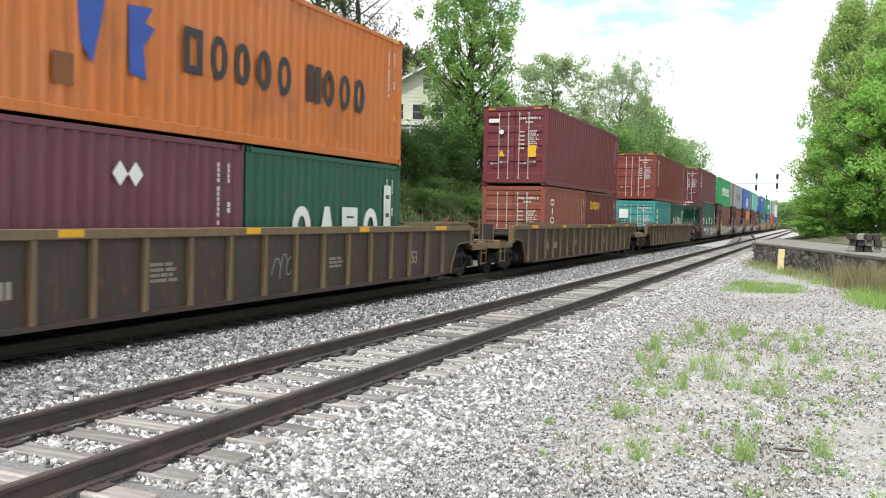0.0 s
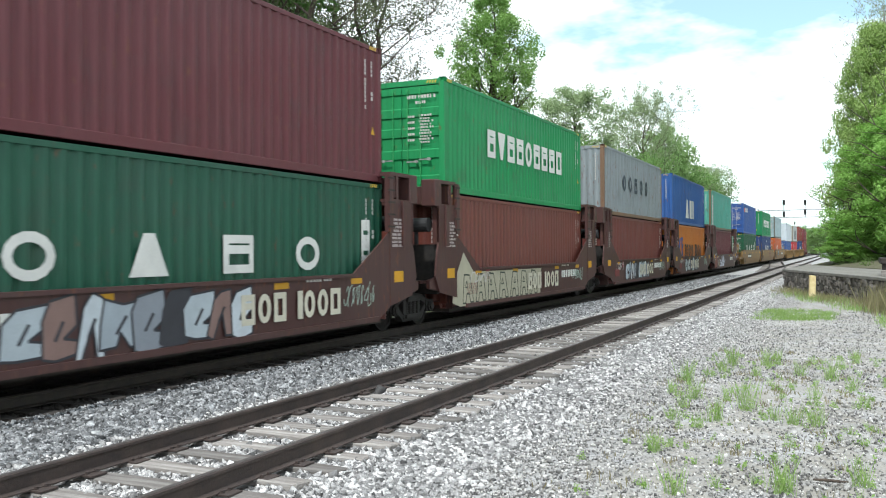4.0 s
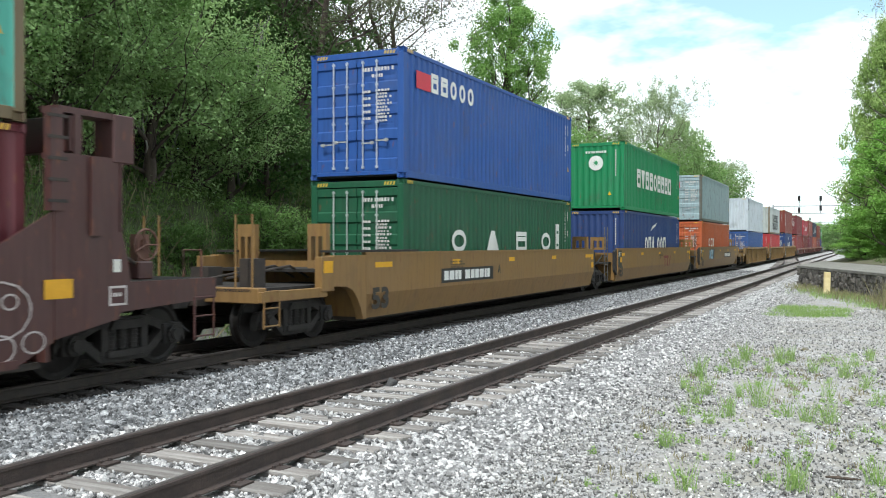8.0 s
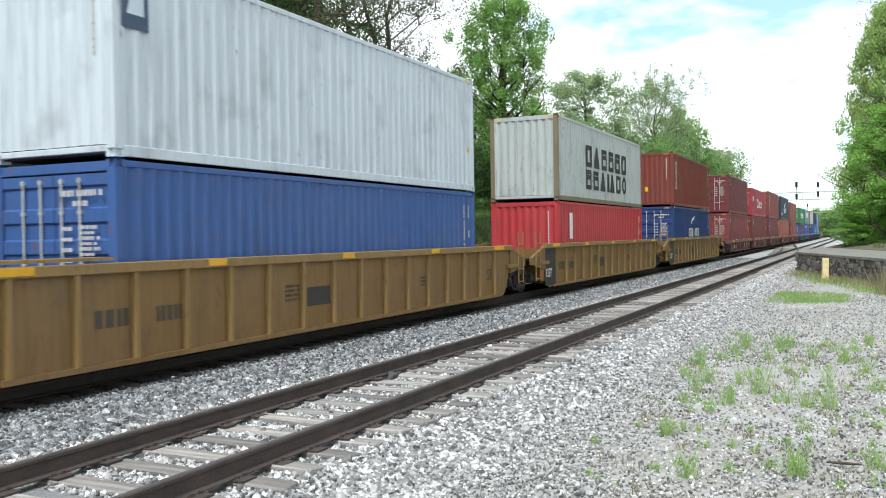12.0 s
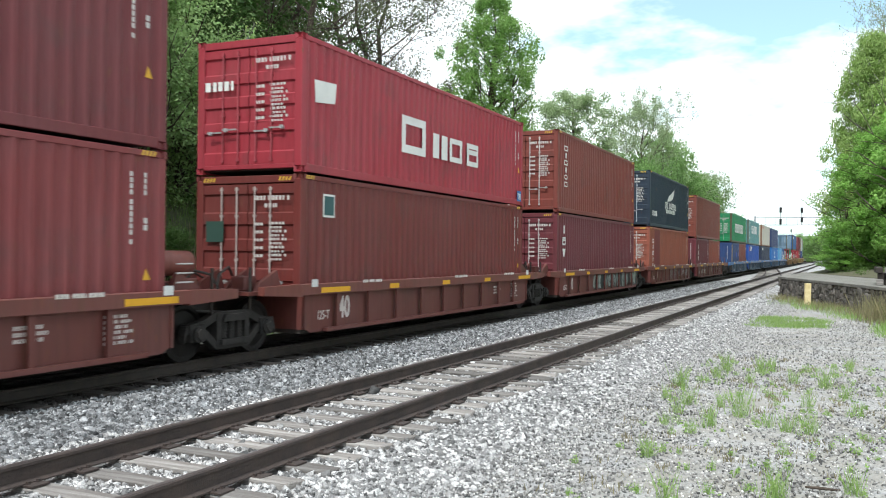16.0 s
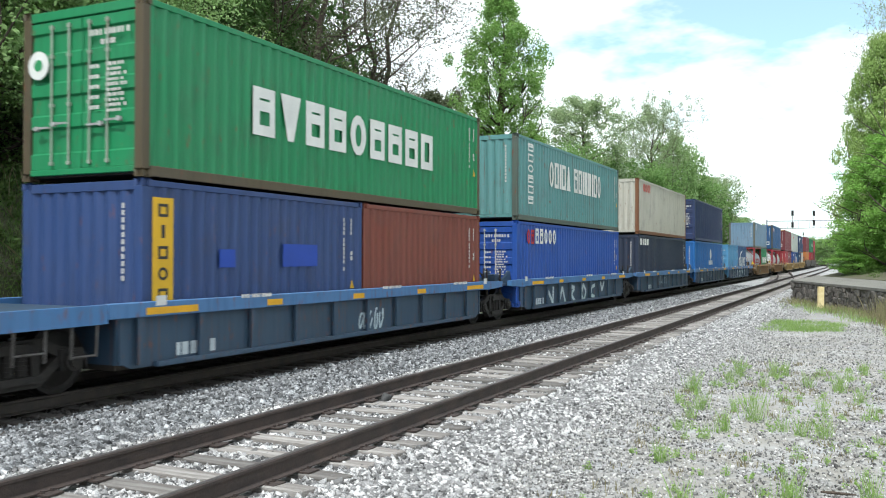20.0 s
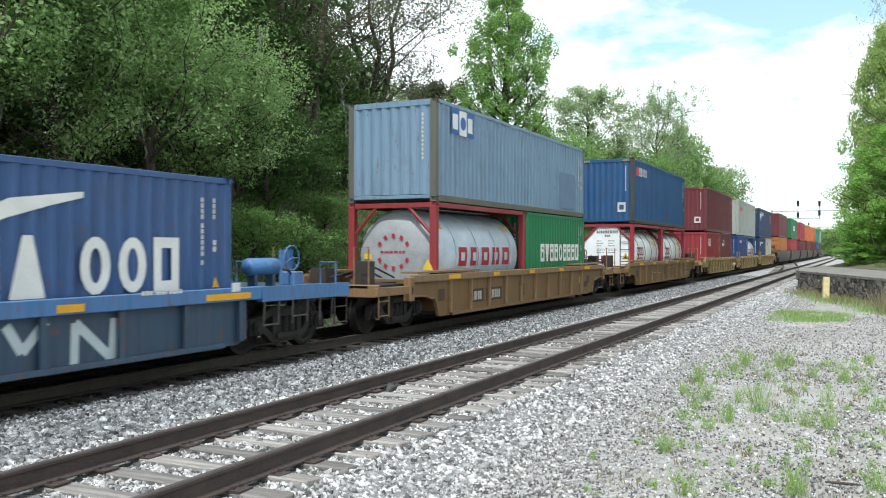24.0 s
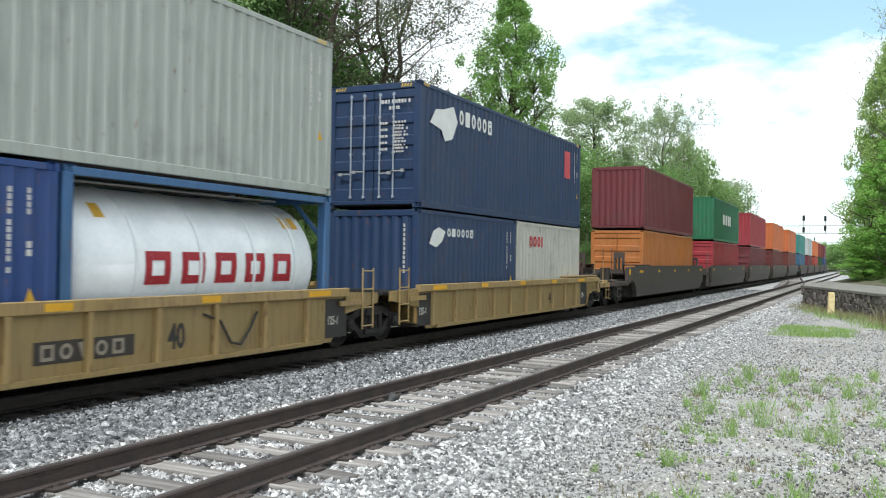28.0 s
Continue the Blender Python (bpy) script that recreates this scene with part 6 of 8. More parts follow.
            if k == 25:
                writing(car, "40", 5.5, 0.55, 0.54, "33291E", f, 0.66, bold=0.03)
                for line in ([(3.0, 0.72), (5.3, 0.62)], [(6.1, 0.80), (8.6, 0.92)], [(8.9, 0.86), (9.1, 0.62), (9.3, 0.84)]):
                    bm = bmesh.new()
                    stroke(bm, line, 0.025, f)
                    part("chalk_line", bm, ink("B8AC94"), car)
                shape(car, rect(11.05, 0.60, 0.16, 0.16), "33291E", front=f)
                shape(car, rect(11.68, 0.52, 0.45, 0.24), "C4B694", front=f)
                shape(car, rect(11.72, 0.55, 0.37, 0.18), "4A3C26", front=f + 0.004)
            if k == 26:
                shape(car, rect(2.4, 0.46, 1.3, 0.24), "33302E", front=f)
                letters(car, "aaaa aaa", 2.5, 0.51, 1.1, 0.14, "C8C2B0", front=f + 0.004)
                writing(car, "40", 5.45, 0.44, 0.56, "33302A", f, 0.68, bold=0.03)
                bm = bmesh.new()
                bm_tube(bm, [(1.41, 10.82, 0.66), (1.41, 10.88, 0.66), (1.41, 12.0, 0.66), (1.41, 12.06, 0.66)], [0.06, 0.115, 0.115, 0.06], 14)
                part("air_reservoir", bm, coat("C8B888", 0.2), car, "cream round-ended air reservoir", smooth=True)
            if k == 27:
                shape(car, rect(5.6, 0.44, 1.6, 0.28), "3A332C", front=f)
                letters(car, "hovoh", 5.7, 0.48, 1.4, 0.2, "9A8E7C", front=f + 0.004)
                writing(car, "40", 7.84, 0.46, 0.5, "33302A", f, 0.68, bold=0.03)
                bm = bmesh.new()
                bm_tube(bm, [(1.40, 8.55, 0.92), (1.43, 8.9, 0.80), (1.43, 9.15, 0.45), (1.43, 9.4, 0.40), (1.43, 9.6, 0.62), (1.42, 9.8, 0.90)], [0.02] * 6, 6)
                part("air_hose", bm, M_BLACKPIPE, car, "slack black air hose")
        for y in (-0.3, C40 - 0.35):
            if k < 27:
                shape(car, rect(y + 0.1, 0.58, 0.34, 0.28), "4E3E28", front=f)
            else:
                shape(car, rect(y, 0.30, 0.72, 0.72), "33302E", front=f)
                writing(car, "125-1", y + 0.06, 0.55, 0.22, "CFCABC", f + 0.004, 0.75)
        if k > 27:
            step = (WELLS[k][1] - WELLS[k][0]) / round((WELLS[k][1] - WELLS[k][0]) / 1.02)
            writing(car, "40", WELLS[k][0] + step * (round((8.2 - WELLS[k][0]) / step)) + 0.26, 0.46, 0.5, "3A362C", f, 0.72)
        if k == 24:
            for pts in (rect(8.9, 0.76, 0.8, 0.08), rect(9.05, 0.46, 0.09, 0.30), rect(9.45, 0.46, 0.09, 0.30), [(9.8, 0.46), (9.9, 0.46), (10.25, 0.82), (10.15, 0.82)]):
                shape(car, pts, "6E5634", front=f)
            shape(car, rect(11.62, 0.46, 0.42, 0.20), "3A3024", front=f)

RED_TOP = BASE + H9 + GAP
LOW_TOP = BASE + H8 + GAP


def two_twenties(k, a, b):
    """Two twenty-foot boxes end to end in the well: (colour, words for the label, front, extra)."""
    s = FRONTS[k]
    out = []
    for i, (code, words, front) in enumerate((a, b)):
        out.append(container(s + i * 6.134, BASE, 20, H8, code, words, front))
    return out


def upper(k, code, words, front="door", over=LOW_TOP, H=H9, **kw):
    return container(FRONTS[k], over, 40, H, code, words, front, **kw)


def lower(k, code, words, front="door", H=H9, **kw):
    return container(FRONTS[k], BASE, 40, H, code, words, front, **kw)


def arabic_plate(box, y):
    shape(box, rect(y, 0.75, 0.34, 1.35), WHITE)
    for i in range(3):
        shape(box, rect(y + 0.08, 0.95 + 0.42 * i, 0.18, 0.09), "25573F", front=1.2275)


# unit 0
a, b = two_twenties(0, ("6E3440", "dark maroon twenty-foot container with two hazard diamonds", "plain"), ("0E5C42", "dark green twenty-foot container with big white lettering", "plain"))
for y in (3.0, 3.31):
    shape(a, [(y, 1.95), (y + 0.15, 1.77), (y + 0.30, 1.95), (y + 0.15, 2.13)], WHITE)
letters(b, "oAeo", 1.45, 0.72, 3.75, 0.85, WHITE)
arabic_plate(b, 5.22)
box = upper(0, "D9761F", "bright orange forty-foot container with a large black wordmark", "plain", wear=0.1)
letters(box, "hoooo llooo", 4.49, 0.98, 6.05, 0.72, BLACK)
shape(box, [(3.2, 2.4), (2.85, 2.4), (2.48, 2.05), (2.36, 1.6), (2.42, 1.05), (2.62, 0.8), (2.76, 1.3), (2.84, 1.7)], "2D4FA0")
shape(box, [(3.05, 2.0), (3.25, 2.45), (3.75, 2.45), (3.5, 2.05)], "2D4FA0")
shape(box, [(3.3, 1.75), (3.8, 1.8), (3.62, 1.55), (3.84, 1.5), (3.6, 1.2), (3.66, 0.72), (3.32, 0.78)], "2D4FA0")
shape(box, rect(1.95, 0.45, 0.35, 0.42), "7A4A20")
# unit 1
a, b = two_twenties(1, ("98523F", "faded orange-brown twenty-foot container with a vertical white mark", "door"), ("73302D", "maroon twenty-foot container with a small yellow wordmark", "plain"))
letters(a, "hlhloh", 0.77, 2.12, 0.40, 2.0, WHITE, down=True)
letters(b, "hohoo", 0.72, 1.83, 1.8, 0.34, YEL, gap=0.2)
box = upper(1, "7A2F38", "maroon forty-foot container with doors facing down the line", bars="C8C0BE")
shape(box, rect(0.55, 1.02, 0.3, 0.42), YEL, "end", 0.03)
shape(box, [(-0.62, 1.05), (-0.36, 1.05), (-0.49, 1.3)], YEL, "end", 0.03)
shape(box, disc(-0.5, 1.95, 0.09), WHITE, "end", 0.03)
shape(box, rect(-1.0, 2.3, 0.42, 0.14), WHITE, "end", 0.03)
# unit 2
a, b = two_twenties(2, ("3FA3A0", "bright turquoise twenty-foot container with ribbed doors", "door"), ("0E5C42", "dark green twenty-foot container with big white lettering", "plain"))
letters(a, "aaaa", 0.62, 2.1, 0.45, 1.5, WHITE, down=True)
shape(a, rect(-0.95, 1.5, 0.55, 0.55), WHITE, "end", 0.03)
letters(b, "oAeo", 1.1, 0.74, 3.9, 0.92, WHITE)
arabic_plate(b, 5.15)
box = upper(2, "8A3B30", "red-brown forty-foot container with a vertical white wordmark", bars="D8D4CE")
letters(box, "hlhloh", 0.62, 2.45, 0.46, 1.6, WHITE, down=True)
# units 3 to 7
box = lower(3, "0E5C42", "dark green forty-foot container with widely spaced white letters", "plain")
for i in range(4):
    letters(box, "oAeo"[i], 2.85 + 2.03 * i, 1.1, 0.82, 0.63, WHITE, gap=0.05)
arabic_plate(box, 11.3)
box = upper(3, "6E2C33", "maroon forty-foot container with a small white wordmark on its doors", over=RED_TOP, bars="D8D4CE")
letters(box, "lev", -0.85, 1.95, 0.75, 0.3, WHITE, "end", 0.03)
letters(box, "aaaaa", 0.62, 2.4, 0.28, 1.15, WHITE, down=True)
box = lower(4, "7E4033", "rust-brown forty-foot container with a vertical white mark", "plain")
letters(box, "aaaa", 0.5, 2.5, 0.28, 1.6, WHITE, down=True)
box = upper(4, "0F9E58", "bright green forty-foot container with a white wordmark", over=RED_TOP, bars="2FAE62")
letters(box, "eveeoeeeh", 2.86, 1.15, 7.1, 0.78, WHITE, gap=0.25)
box = lower(5, "7E4038", "rust-brown forty-foot container, plain sides", "plain")
box = upper(5, "9AA3A6", "pale grey forty-foot container with a thin dark wordmark", "plain", over=RED_TOP, wear=0.7, post="8A6A50")
letters(box, "ooeoo", 3.32, 1.15, 5.8, 0.72, "3A4450", gap=0.5)
box = lower(6, "D9802A", "bright orange forty-foot container with a black wordmark", "plain", wear=0.1)
letters(box, "hoooo llooo", 4.1, 0.9, 6.4, 0.85, BLACK)
shape(box, [(2.65, 2.12), (2.3, 2.1), (1.98, 1.8), (1.85, 1.4), (1.95, 1.02), (2.2, 1.2), (2.35, 1.65)], "2D4FA0")
shape(box, [(2.8, 2.15), (3.35, 2.15), (3.1, 1.75), (3.5, 1.75), (3.2, 1.4), (3.4, 1.02), (2.95, 1.02), (2.9, 1.6)], "2D4FA0")
box = upper(6, "2C64AE", "bright blue forty-foot container with bold white letters", "plain", over=RED_TOP)
letters(box, "Aal", 4.45, 0.45, 3.2, 1.15, WHITE, gap=0.25)
box = lower(7, "6E2C33", "maroon forty-foot container with a small black and yellow sign", "plain")
shape(box, rect(0.56, 1.96, 1.22, 0.6), "1E2420")
shape(box, [(0.9, 2.45), (1.72, 2.5), (1.72, 2.26)], "C8C430", front=1.2275)
letters(box, "aaaaa", 0.68, 2.02, 1.0, 0.2, WHITE, front=1.2275)
box = upper(7, "58B9A4", "turquoise forty-foot container with a vertical white name board", "plain", over=RED_TOP, wear=0.6, post="7A6A4A")
shape(box, rect(0.55, 0.27, 0.55, 2.24), WHITE)
letters(box, "aaaa aaaa", 0.72, 2.35, 0.2, 1.95, "2A5A80", front=1.2275, gap=0.4, down=True)
# units 8 to 10
box = lower(8, "0E5C3A", "dark green forty-foot container with spaced white letters", bars="B8C0B8")
for i in range(4):
    letters(box, "oAeo"[i], 2.5 + 2.2 * i, 1.24, 0.9, 0.57, WHITE, gap=0.05)
arabic_plate(box, 10.5)
box = upper(8, "2058A8", "royal blue forty-foot container with a white wordmark and red block", over=RED_TOP, bars="C4CADA")
shape(box, rect(0.61, 2.07, 0.72, 0.40), "C83A48")
letters(box, "eeooo", 1.36, 2.08, 2.6, 0.45, WHITE)
box = lower(9, "24427C", "navy blue forty-foot container with a white wordmark and swoosh", "plain")
letters(box, "ohA ooh", 3.9, 1.06, 4.8, 0.74, WHITE, gap=0.24)
shape(box, [(5.1, 2.06), (5.45, 2.3), (6.4, 2.48), (6.1, 2.3), (5.55, 2.2)], WHITE)
box = upper(9, "078F55", "green forty-foot container with a white wordmark and round badge", "plain", over=RED_TOP)
letters(box, "eveeoeeeh", 2.3, 1.08, 7.7, 0.82, WHITE, gap=0.2)
shape(box, disc(0.0, 2.0, 0.32), WHITE, "end", 0.002)
shape(box, [(0.0 + r * math.cos(q), 2.0 + r * math.sin(q)) for q, r in ((math.pi * i / 8, 0.16 if i % 2 else 0.06) for i in range(16))], "2F8F58", "end", 0.0055)
letters(box, "aaaaaaaaa", -0.45, 2.42, 0.95, 0.10, WHITE, "end", 0.002, 0.4)
shape(box, [(0.52, 0.62), (0.68, 0.62), (0.60, 0.78)], YEL, "end", 0.002)
box = lower(10, "CE6430", "orange forty-foot container with white lower-case letters", bars="D08850")
letters(box, "oh1", 2.57, 1.3, 2.4, 0.54, WHITE, gap=0.35)
box = upper(10, "A9C0C4", "pale grey-blue forty-foot container, scuffed, with ribbed doors", over=RED_TOP, wear=0.6, post="6A6A60", bars="A8B4B6")
shape(box, rect(-0.55, 2.1, 0.42, 0.34), "C8305A", "end", 0.03)
# units 11 to 13
box = lower(11, "3A62A4", "blue forty-foot container with ribbed doors", H=H8)
box = upper(11, "DCE5EC", "white refrigerated forty-foot container with a dark emblem", "plain", over=LOW_TOP, wear=0.15)
shape(box, rect(0.17, 1.80, 0.50, 1.0), "3E5064")
shape(box, [(0.26, 2.0), (0.58, 2.0), (0.58, 2.3), (0.42, 2.6)], "C8D2DC", front=1.2275)
box = lower(12, "C8343A", "red forty-foot container with a small white plate", "plain", H=H8)
shape(box, rect(1.2, 1.3, 0.35, 0.9), WHITE)
box = upper(12, "C6CCC8", "pale grey forty-foot container with two rows of bold dark letters", "plain", over=LOW_TOP, wear=0.5, post="8A7A60")
letters(box, "hAeeeh", 3.33, 1.33, 6.3, 0.8, BLACK, gap=0.3)
letters(box, "eeAlAho", 3.3, 0.5, 6.3, 0.72, BLACK, gap=0.3)
box = lower(13, "1E3F7C", "blue forty-foot container with a white wordmark and swoosh", H=H9)
letters(box, "ohA ooh", 4.48, 1.2, 3.6, 0.52, WHITE, gap=0.28)
shape(box, [(5.2, 1.9), (5.55, 2.25), (6.6, 2.45), (6.2, 2.22), (5.7, 2.12)], WHITE)
box = upper(13, "8A3A2C", "red-brown forty-foot container with a vertical white wordmark", "plain", over=RED_TOP)
letters(box, "hlhloh", 0.6, 2.4, 0.46, 1.55, WHITE, down=True)
shape(box, rect(-0.3, 0.8, 0.16, 0.25), YEL, "end", 0.002)
# units 14 to 18
box = lower(14, "8E3B3B", "faded red forty-foot container with a round blue badge", bars="D4D0CC")
shape(box, disc(0.86, 2.27, 0.2), "3F8FCB")
shape(box, disc(-0.75, 1.9, 0.15), "3F8FCB", "end", 0.03)
box = upper(14, "7C2F32", "maroon forty-foot container with yellow and white door plates", over=RED_TOP, bars="D4D0CC")
shape(box, rect(0.56, 2.14, 0.40, 0.40), "E4E4DE")
shape(box, rect(0.60, 2.18, 0.32, 0.32), "33595A", front=1.2275)
shape(box, rect(-1.0, 1.65, 0.5, 0.4), YEL, "end", 0.03)
shape(box, rect(-1.0, 2.2, 0.42, 0.35), WHITE, "end", 0.03)
box = lower(15, "7A2F28", "rust-red forty-foot container with a small emblem", bars="C8B8B0")
shape(box, rect(0.76, 2.1, 0.42, 0.45), "E4E4DE")
shape(box, rect(0.80, 2.14, 0.34, 0.37), "33595A", front=1.2275)
shape(box, rect(-0.95, 1.6, 0.42, 0.4), "2E4A40", "end", 0.03)
box = upper(15, "B0303E", "bright crimson forty-foot container with a white wordmark", over=RED_TOP, H=H8, bars="B84A54")
letters(box, "h", 4.01, 0.80, 1.3, 0.85, WHITE, gap=0.05)
letters(box, "l1he", 5.66, 0.84, 3.2, 0.6, WHITE)
shape(box, [(0.45, 1.35), (1.15, 1.42), (1.2, 1.82), (0.42, 1.78)], WHITE)
letters(box, "aaaaa", -1.0, 1.6, 0.7, 0.18, WHITE, "end", 0.03)
shape(box, rect(11.68, 0.12, 0.36, 0.32), "3A6EA8")
writing(box, "TIR", 11.70, 0.18, 0.26, WHITE, 1.229, 0.8)
box = lower(16, "76323A", "maroon forty-foot container with a tall white vertical wordmark", bars="D4D0CC")
letters(box, "lev", 0.62, 2.45, 0.38, 1.25, WHITE, down=True)
letters(box, "lev", -1.0, 1.35, 0.5, 0.32, WHITE, "end", 0.03)
box = upper(16, "8A3F33", "red-brown forty-foot container with a vertical white wordmark", over=RED_TOP, bars="D4D0CC")
letters(box, "hlhloh", 0.76, 2.4, 0.40, 1.55, WHITE, down=True)
shape(box, rect(-0.72, 2.0, 0.45, 0.45), WHITE, "end", 0.03)
box = lower(17, "A85C46", "orange-brown forty-foot container patched with darker panels", bars="D4D0CC", H=H9)
letters(box, "hlhloh", 0.74, 2.26, 0.33, 1.9, WHITE, down=True)
shape(box, rect(1.28, 0.17, 1.45, 2.6), "7A2F30", front=1.2222)
box = upper(17, "28394A", "dark slate-blue forty-foot container with white lettering and a wing emblem", over=RED_TOP, bars="C8D0D4")
letters(box, "hvh looleeloe", 4.15, 1.10, 3.55, 0.38, WHITE)
letters(box, "aaaaaaaaaaaa", 4.46, 0.86, 2.9, 0.21, WHITE)
shape(box, [(4.8, 1.52), (5.3, 1.85), (7.0, 2.3), (6.85, 2.05), (6.5, 1.75), (5.9, 1.6)], WHITE)
letters(box, "aaa", 1.13, 0.56, 0.85, 0.27, WHITE)
for i in range(3):
    shape(box, rect(0.62, 0.57 + 0.1 * i, 0.35, 0.06), WHITE)
shape(box, rect(-0.95, 1.6, 0.45, 0.4), YEL, "end", 0.03)
a, b = two_twenties(18, ("78323C", "maroon twenty-foot container with a vertical white wordmark", "plain"), ("A04A32", "orange-brown twenty-foot container, plain", "plain"))
letters(a, "lev", 0.9, 2.14, 0.32, 1.2, WHITE, down=True)
box = upper(18, "8C4434", "red-brown forty-foot container with dark rust patches", bars="D4D0CC")
for y, z, w, h in ((1.36, 0.12, 0.39, 0.26), (5.83, 0.16, 0.48, 0.32)):
    shape(box, [(y, z), (y + w, z + 0.03), (y + w * 0.95, z + h), (y + 0.04, z + h * 0.92)], "5A3226", name="rust_patch", label="dark rust patch")
# units 19 to 23
a, b = two_twenties(19, ("2E4B82", "faded navy twenty-foot container with a yellow vertical sign", "plain"), ("8A4433", "rust-brown twenty-foot container with plain ribbed sides", "plain"))
shape(a, rect(0.20, 0.3, 0.42, 2.03), YEL)
for y, w, h in ((1.66, 0.39, 0.29), (3.35, 1.08, 0.40)):
    shape(a, rect(y, 1.30, w, h), "2348A8", front=1.2222)
letters(a, "hlhohh", 0.31, 2.24, 0.20, 1.85, BLACK, front=1.2275, gap=0.38, down=True)
box = upper(19, "129258", "green forty-foot container with a bold white wordmark and round badge", H=H8, post="5E5138", bars="A8B4A0")
letters(box, "eveeoeeeh", 2.49, 0.92, 7.0, 0.82, WHITE, gap=0.22)
shape(box, disc(-0.85, 1.75, 0.22), WHITE, "end", 0.03)
shape(box, disc(-0.85, 1.75, 0.09), "2F8F58", "end", 0.0335)
box = lower(20, "1B55B2", "royal blue forty-foot container with a white wordmark and red letters", H=H8)
letters(box, "oe", 0.89, 1.9, 0.75, 0.45, RED)
letters(box, "eeooo", 1.65, 1.92, 2.15, 0.48, WHITE)
box = upper(20, "66A09E", "teal forty-foot container with white lettering", "plain", H=H8, wear=0.6, post="5E6A60")
letters(box, "oh1hA eh1aa1ho", 3.02, 1.2, 6.4, 0.85, WHITE, gap=0.2)
letters(box, "ehoehe", 0.97, 2.4, 0.47, 1.95, WHITE, down=True, gap=0.25)
box = lower(21, "303A50", "dark navy forty-foot container with a small white wordmark", "plain", H=H8)
letters(box, "aaa", 0.95, 2.1, 1.35, 0.3, WHITE)
shape(box, rect(0.3, 2.1, 0.45, 0.3), WHITE)
box = upper(21, "D2CDBC", "cream forty-foot container with a red wordmark and heavy rust streaks", "plain", H=H8, wear=0.45, post="8A5A38")
letters(box, "oool", 0.98, 2.02, 1.55, 0.38, "C8443E", gap=0.22)
letters(box, "oool", -0.75, 1.6, 1.0, 0.25, "C8443E", "end", 0.002)
box = lower(22, "1E72BE", "blue forty-foot container with a white emblem", "plain", H=H8)
shape(box, disc(6.3, 1.75, 0.36), WHITE)
letters(box, "aaaa", 5.5, 1.05, 1.7, 0.3, WHITE)
box = upper(22, "2C3E6A", "dark blue forty-foot container with ribbed doors", H=H8, bars="B0B8C4")
a, b = two_twenties(23, ("5CA4D2", "sky-blue twenty-foot container with faded patches", "door"), ("345C92", "blue twenty-foot container with a bold white wordmark", "plain"))
shape(a, rect(2.8, 0.45, 2.6, 0.9), "4C90C2", front=1.2222)
letters(b, "ohA ooh", 0.70, 0.84, 4.3, 0.78, WHITE, gap=0.22)
shape(b, [(1.3, 1.66), (1.55, 1.86), (2.0, 2.06), (3.1, 2.20), (3.1, 2.12), (2.6, 2.0), (1.95, 1.82), (1.5, 1.62)], WHITE)
# units 24 to 28
tank_container(FRONTS[24], BASE, "9E2F34", "pale grey tank in a red twenty-foot frame", "aaaaa", "A8242E", True)
b = container(FRONTS[24] + 6.134, BASE, 20, H8, "10844E", "green twenty-foot container with a white wordmark", "plain")
letters(b, "eveeoeeeh", 1.3, 1.06, 4.1, 0.56, WHITE, gap=0.2)
box = upper(24, "7E9DB6", "grey-blue forty-foot container with a darker square patch", "plain", over=LOW_TOP - 0.02, H=2.48, wear=0.5, post="6A6A5E")
shape(box, rect(9.3, 0.25, 1.75, 1.2), "667F96", front=1.2222)
shape(box, rect(0.86, 1.72, 1.36, 0.62), "33639F", front=1.2225)
shape(box, rect(1.32, 1.72, 0.44, 0.62), WHITE, front=1.226)
shape(box, disc(1.54, 2.03, 0.17), "33639F", front=1.2295)
letters(box, "a", 0.93, 1.84, 0.42, 0.38, WHITE, front=1.226)
letters(box, "a", 1.84, 1.84, 0.40, 0.38, WHITE, front=1.226)
for i in range(2):
    tank_container(FRONTS[25] + 6.134 * i, BASE, "A8283A", "white tank in a crimson twenty-foot frame", "aaa", "96283E", plate=True)
box = upper(25, "1C5A90", "blue forty-foot container with a small white wordmark", "plain", H=H9, wear=0.5, post="4A4A40")
shape(box, rect(0.5, 2.14, 0.5, 0.38), "C83A48")
letters(box, "eeooo", 1.05, 2.15, 1.6, 0.38, WHITE)
shape(box, rect(0.5, 0.5, 0.36, 0.42), "CFCFC8", "end", 0.002)
shape(box, rect(0.58, 0.60, 0.20, 0.22), "33507A", "end", 0.0055)
shape(box, [(7.1, 0.4), (7.3, 0.36), (7.56, 0.44), (7.58, 0.74), (7.36, 0.82), (7.12, 0.70)], "4E3A30", name="rust_patch", label="brown rust patch")
a, b = two_twenties(26, ("A8303A", "red twenty-foot container with white initials", "plain"), ("7C3038", "maroon twenty-foot container with a small black sign", "plain"))
letters(a, "oA1", 0.72, 1.66, 1.0, 0.5, WHITE, gap=0.25)
shape(b, rect(0.76, 1.63, 1.2, 0.55), "23282A")
shape(b, [(1.15, 2.08), (1.9, 2.13), (1.9, 1.9)], "B8B43A", front=1.2275)
letters(b, "aaaaaa", 0.86, 1.68, 1.0, 0.2, WHITE, front=1.2275)
box = upper(26, "7A3038", "maroon forty-foot container with yellow stickers", "plain", H=H9)
shape(box, rect(0.45, 0.55, 0.4, 0.4), "CFCFC8", "end", 0.002)
shape(box, rect(0.54, 0.65, 0.22, 0.20), "7A3038", "end", 0.0055)
shape(box, rect(-0.75, 2.2, 0.3, 0.35), YEL, "end", 0.002)
a = container(FRONTS[27], BASE, 20, H8, "22498A", "blue twenty-foot container with a small white wordmark", "plain")
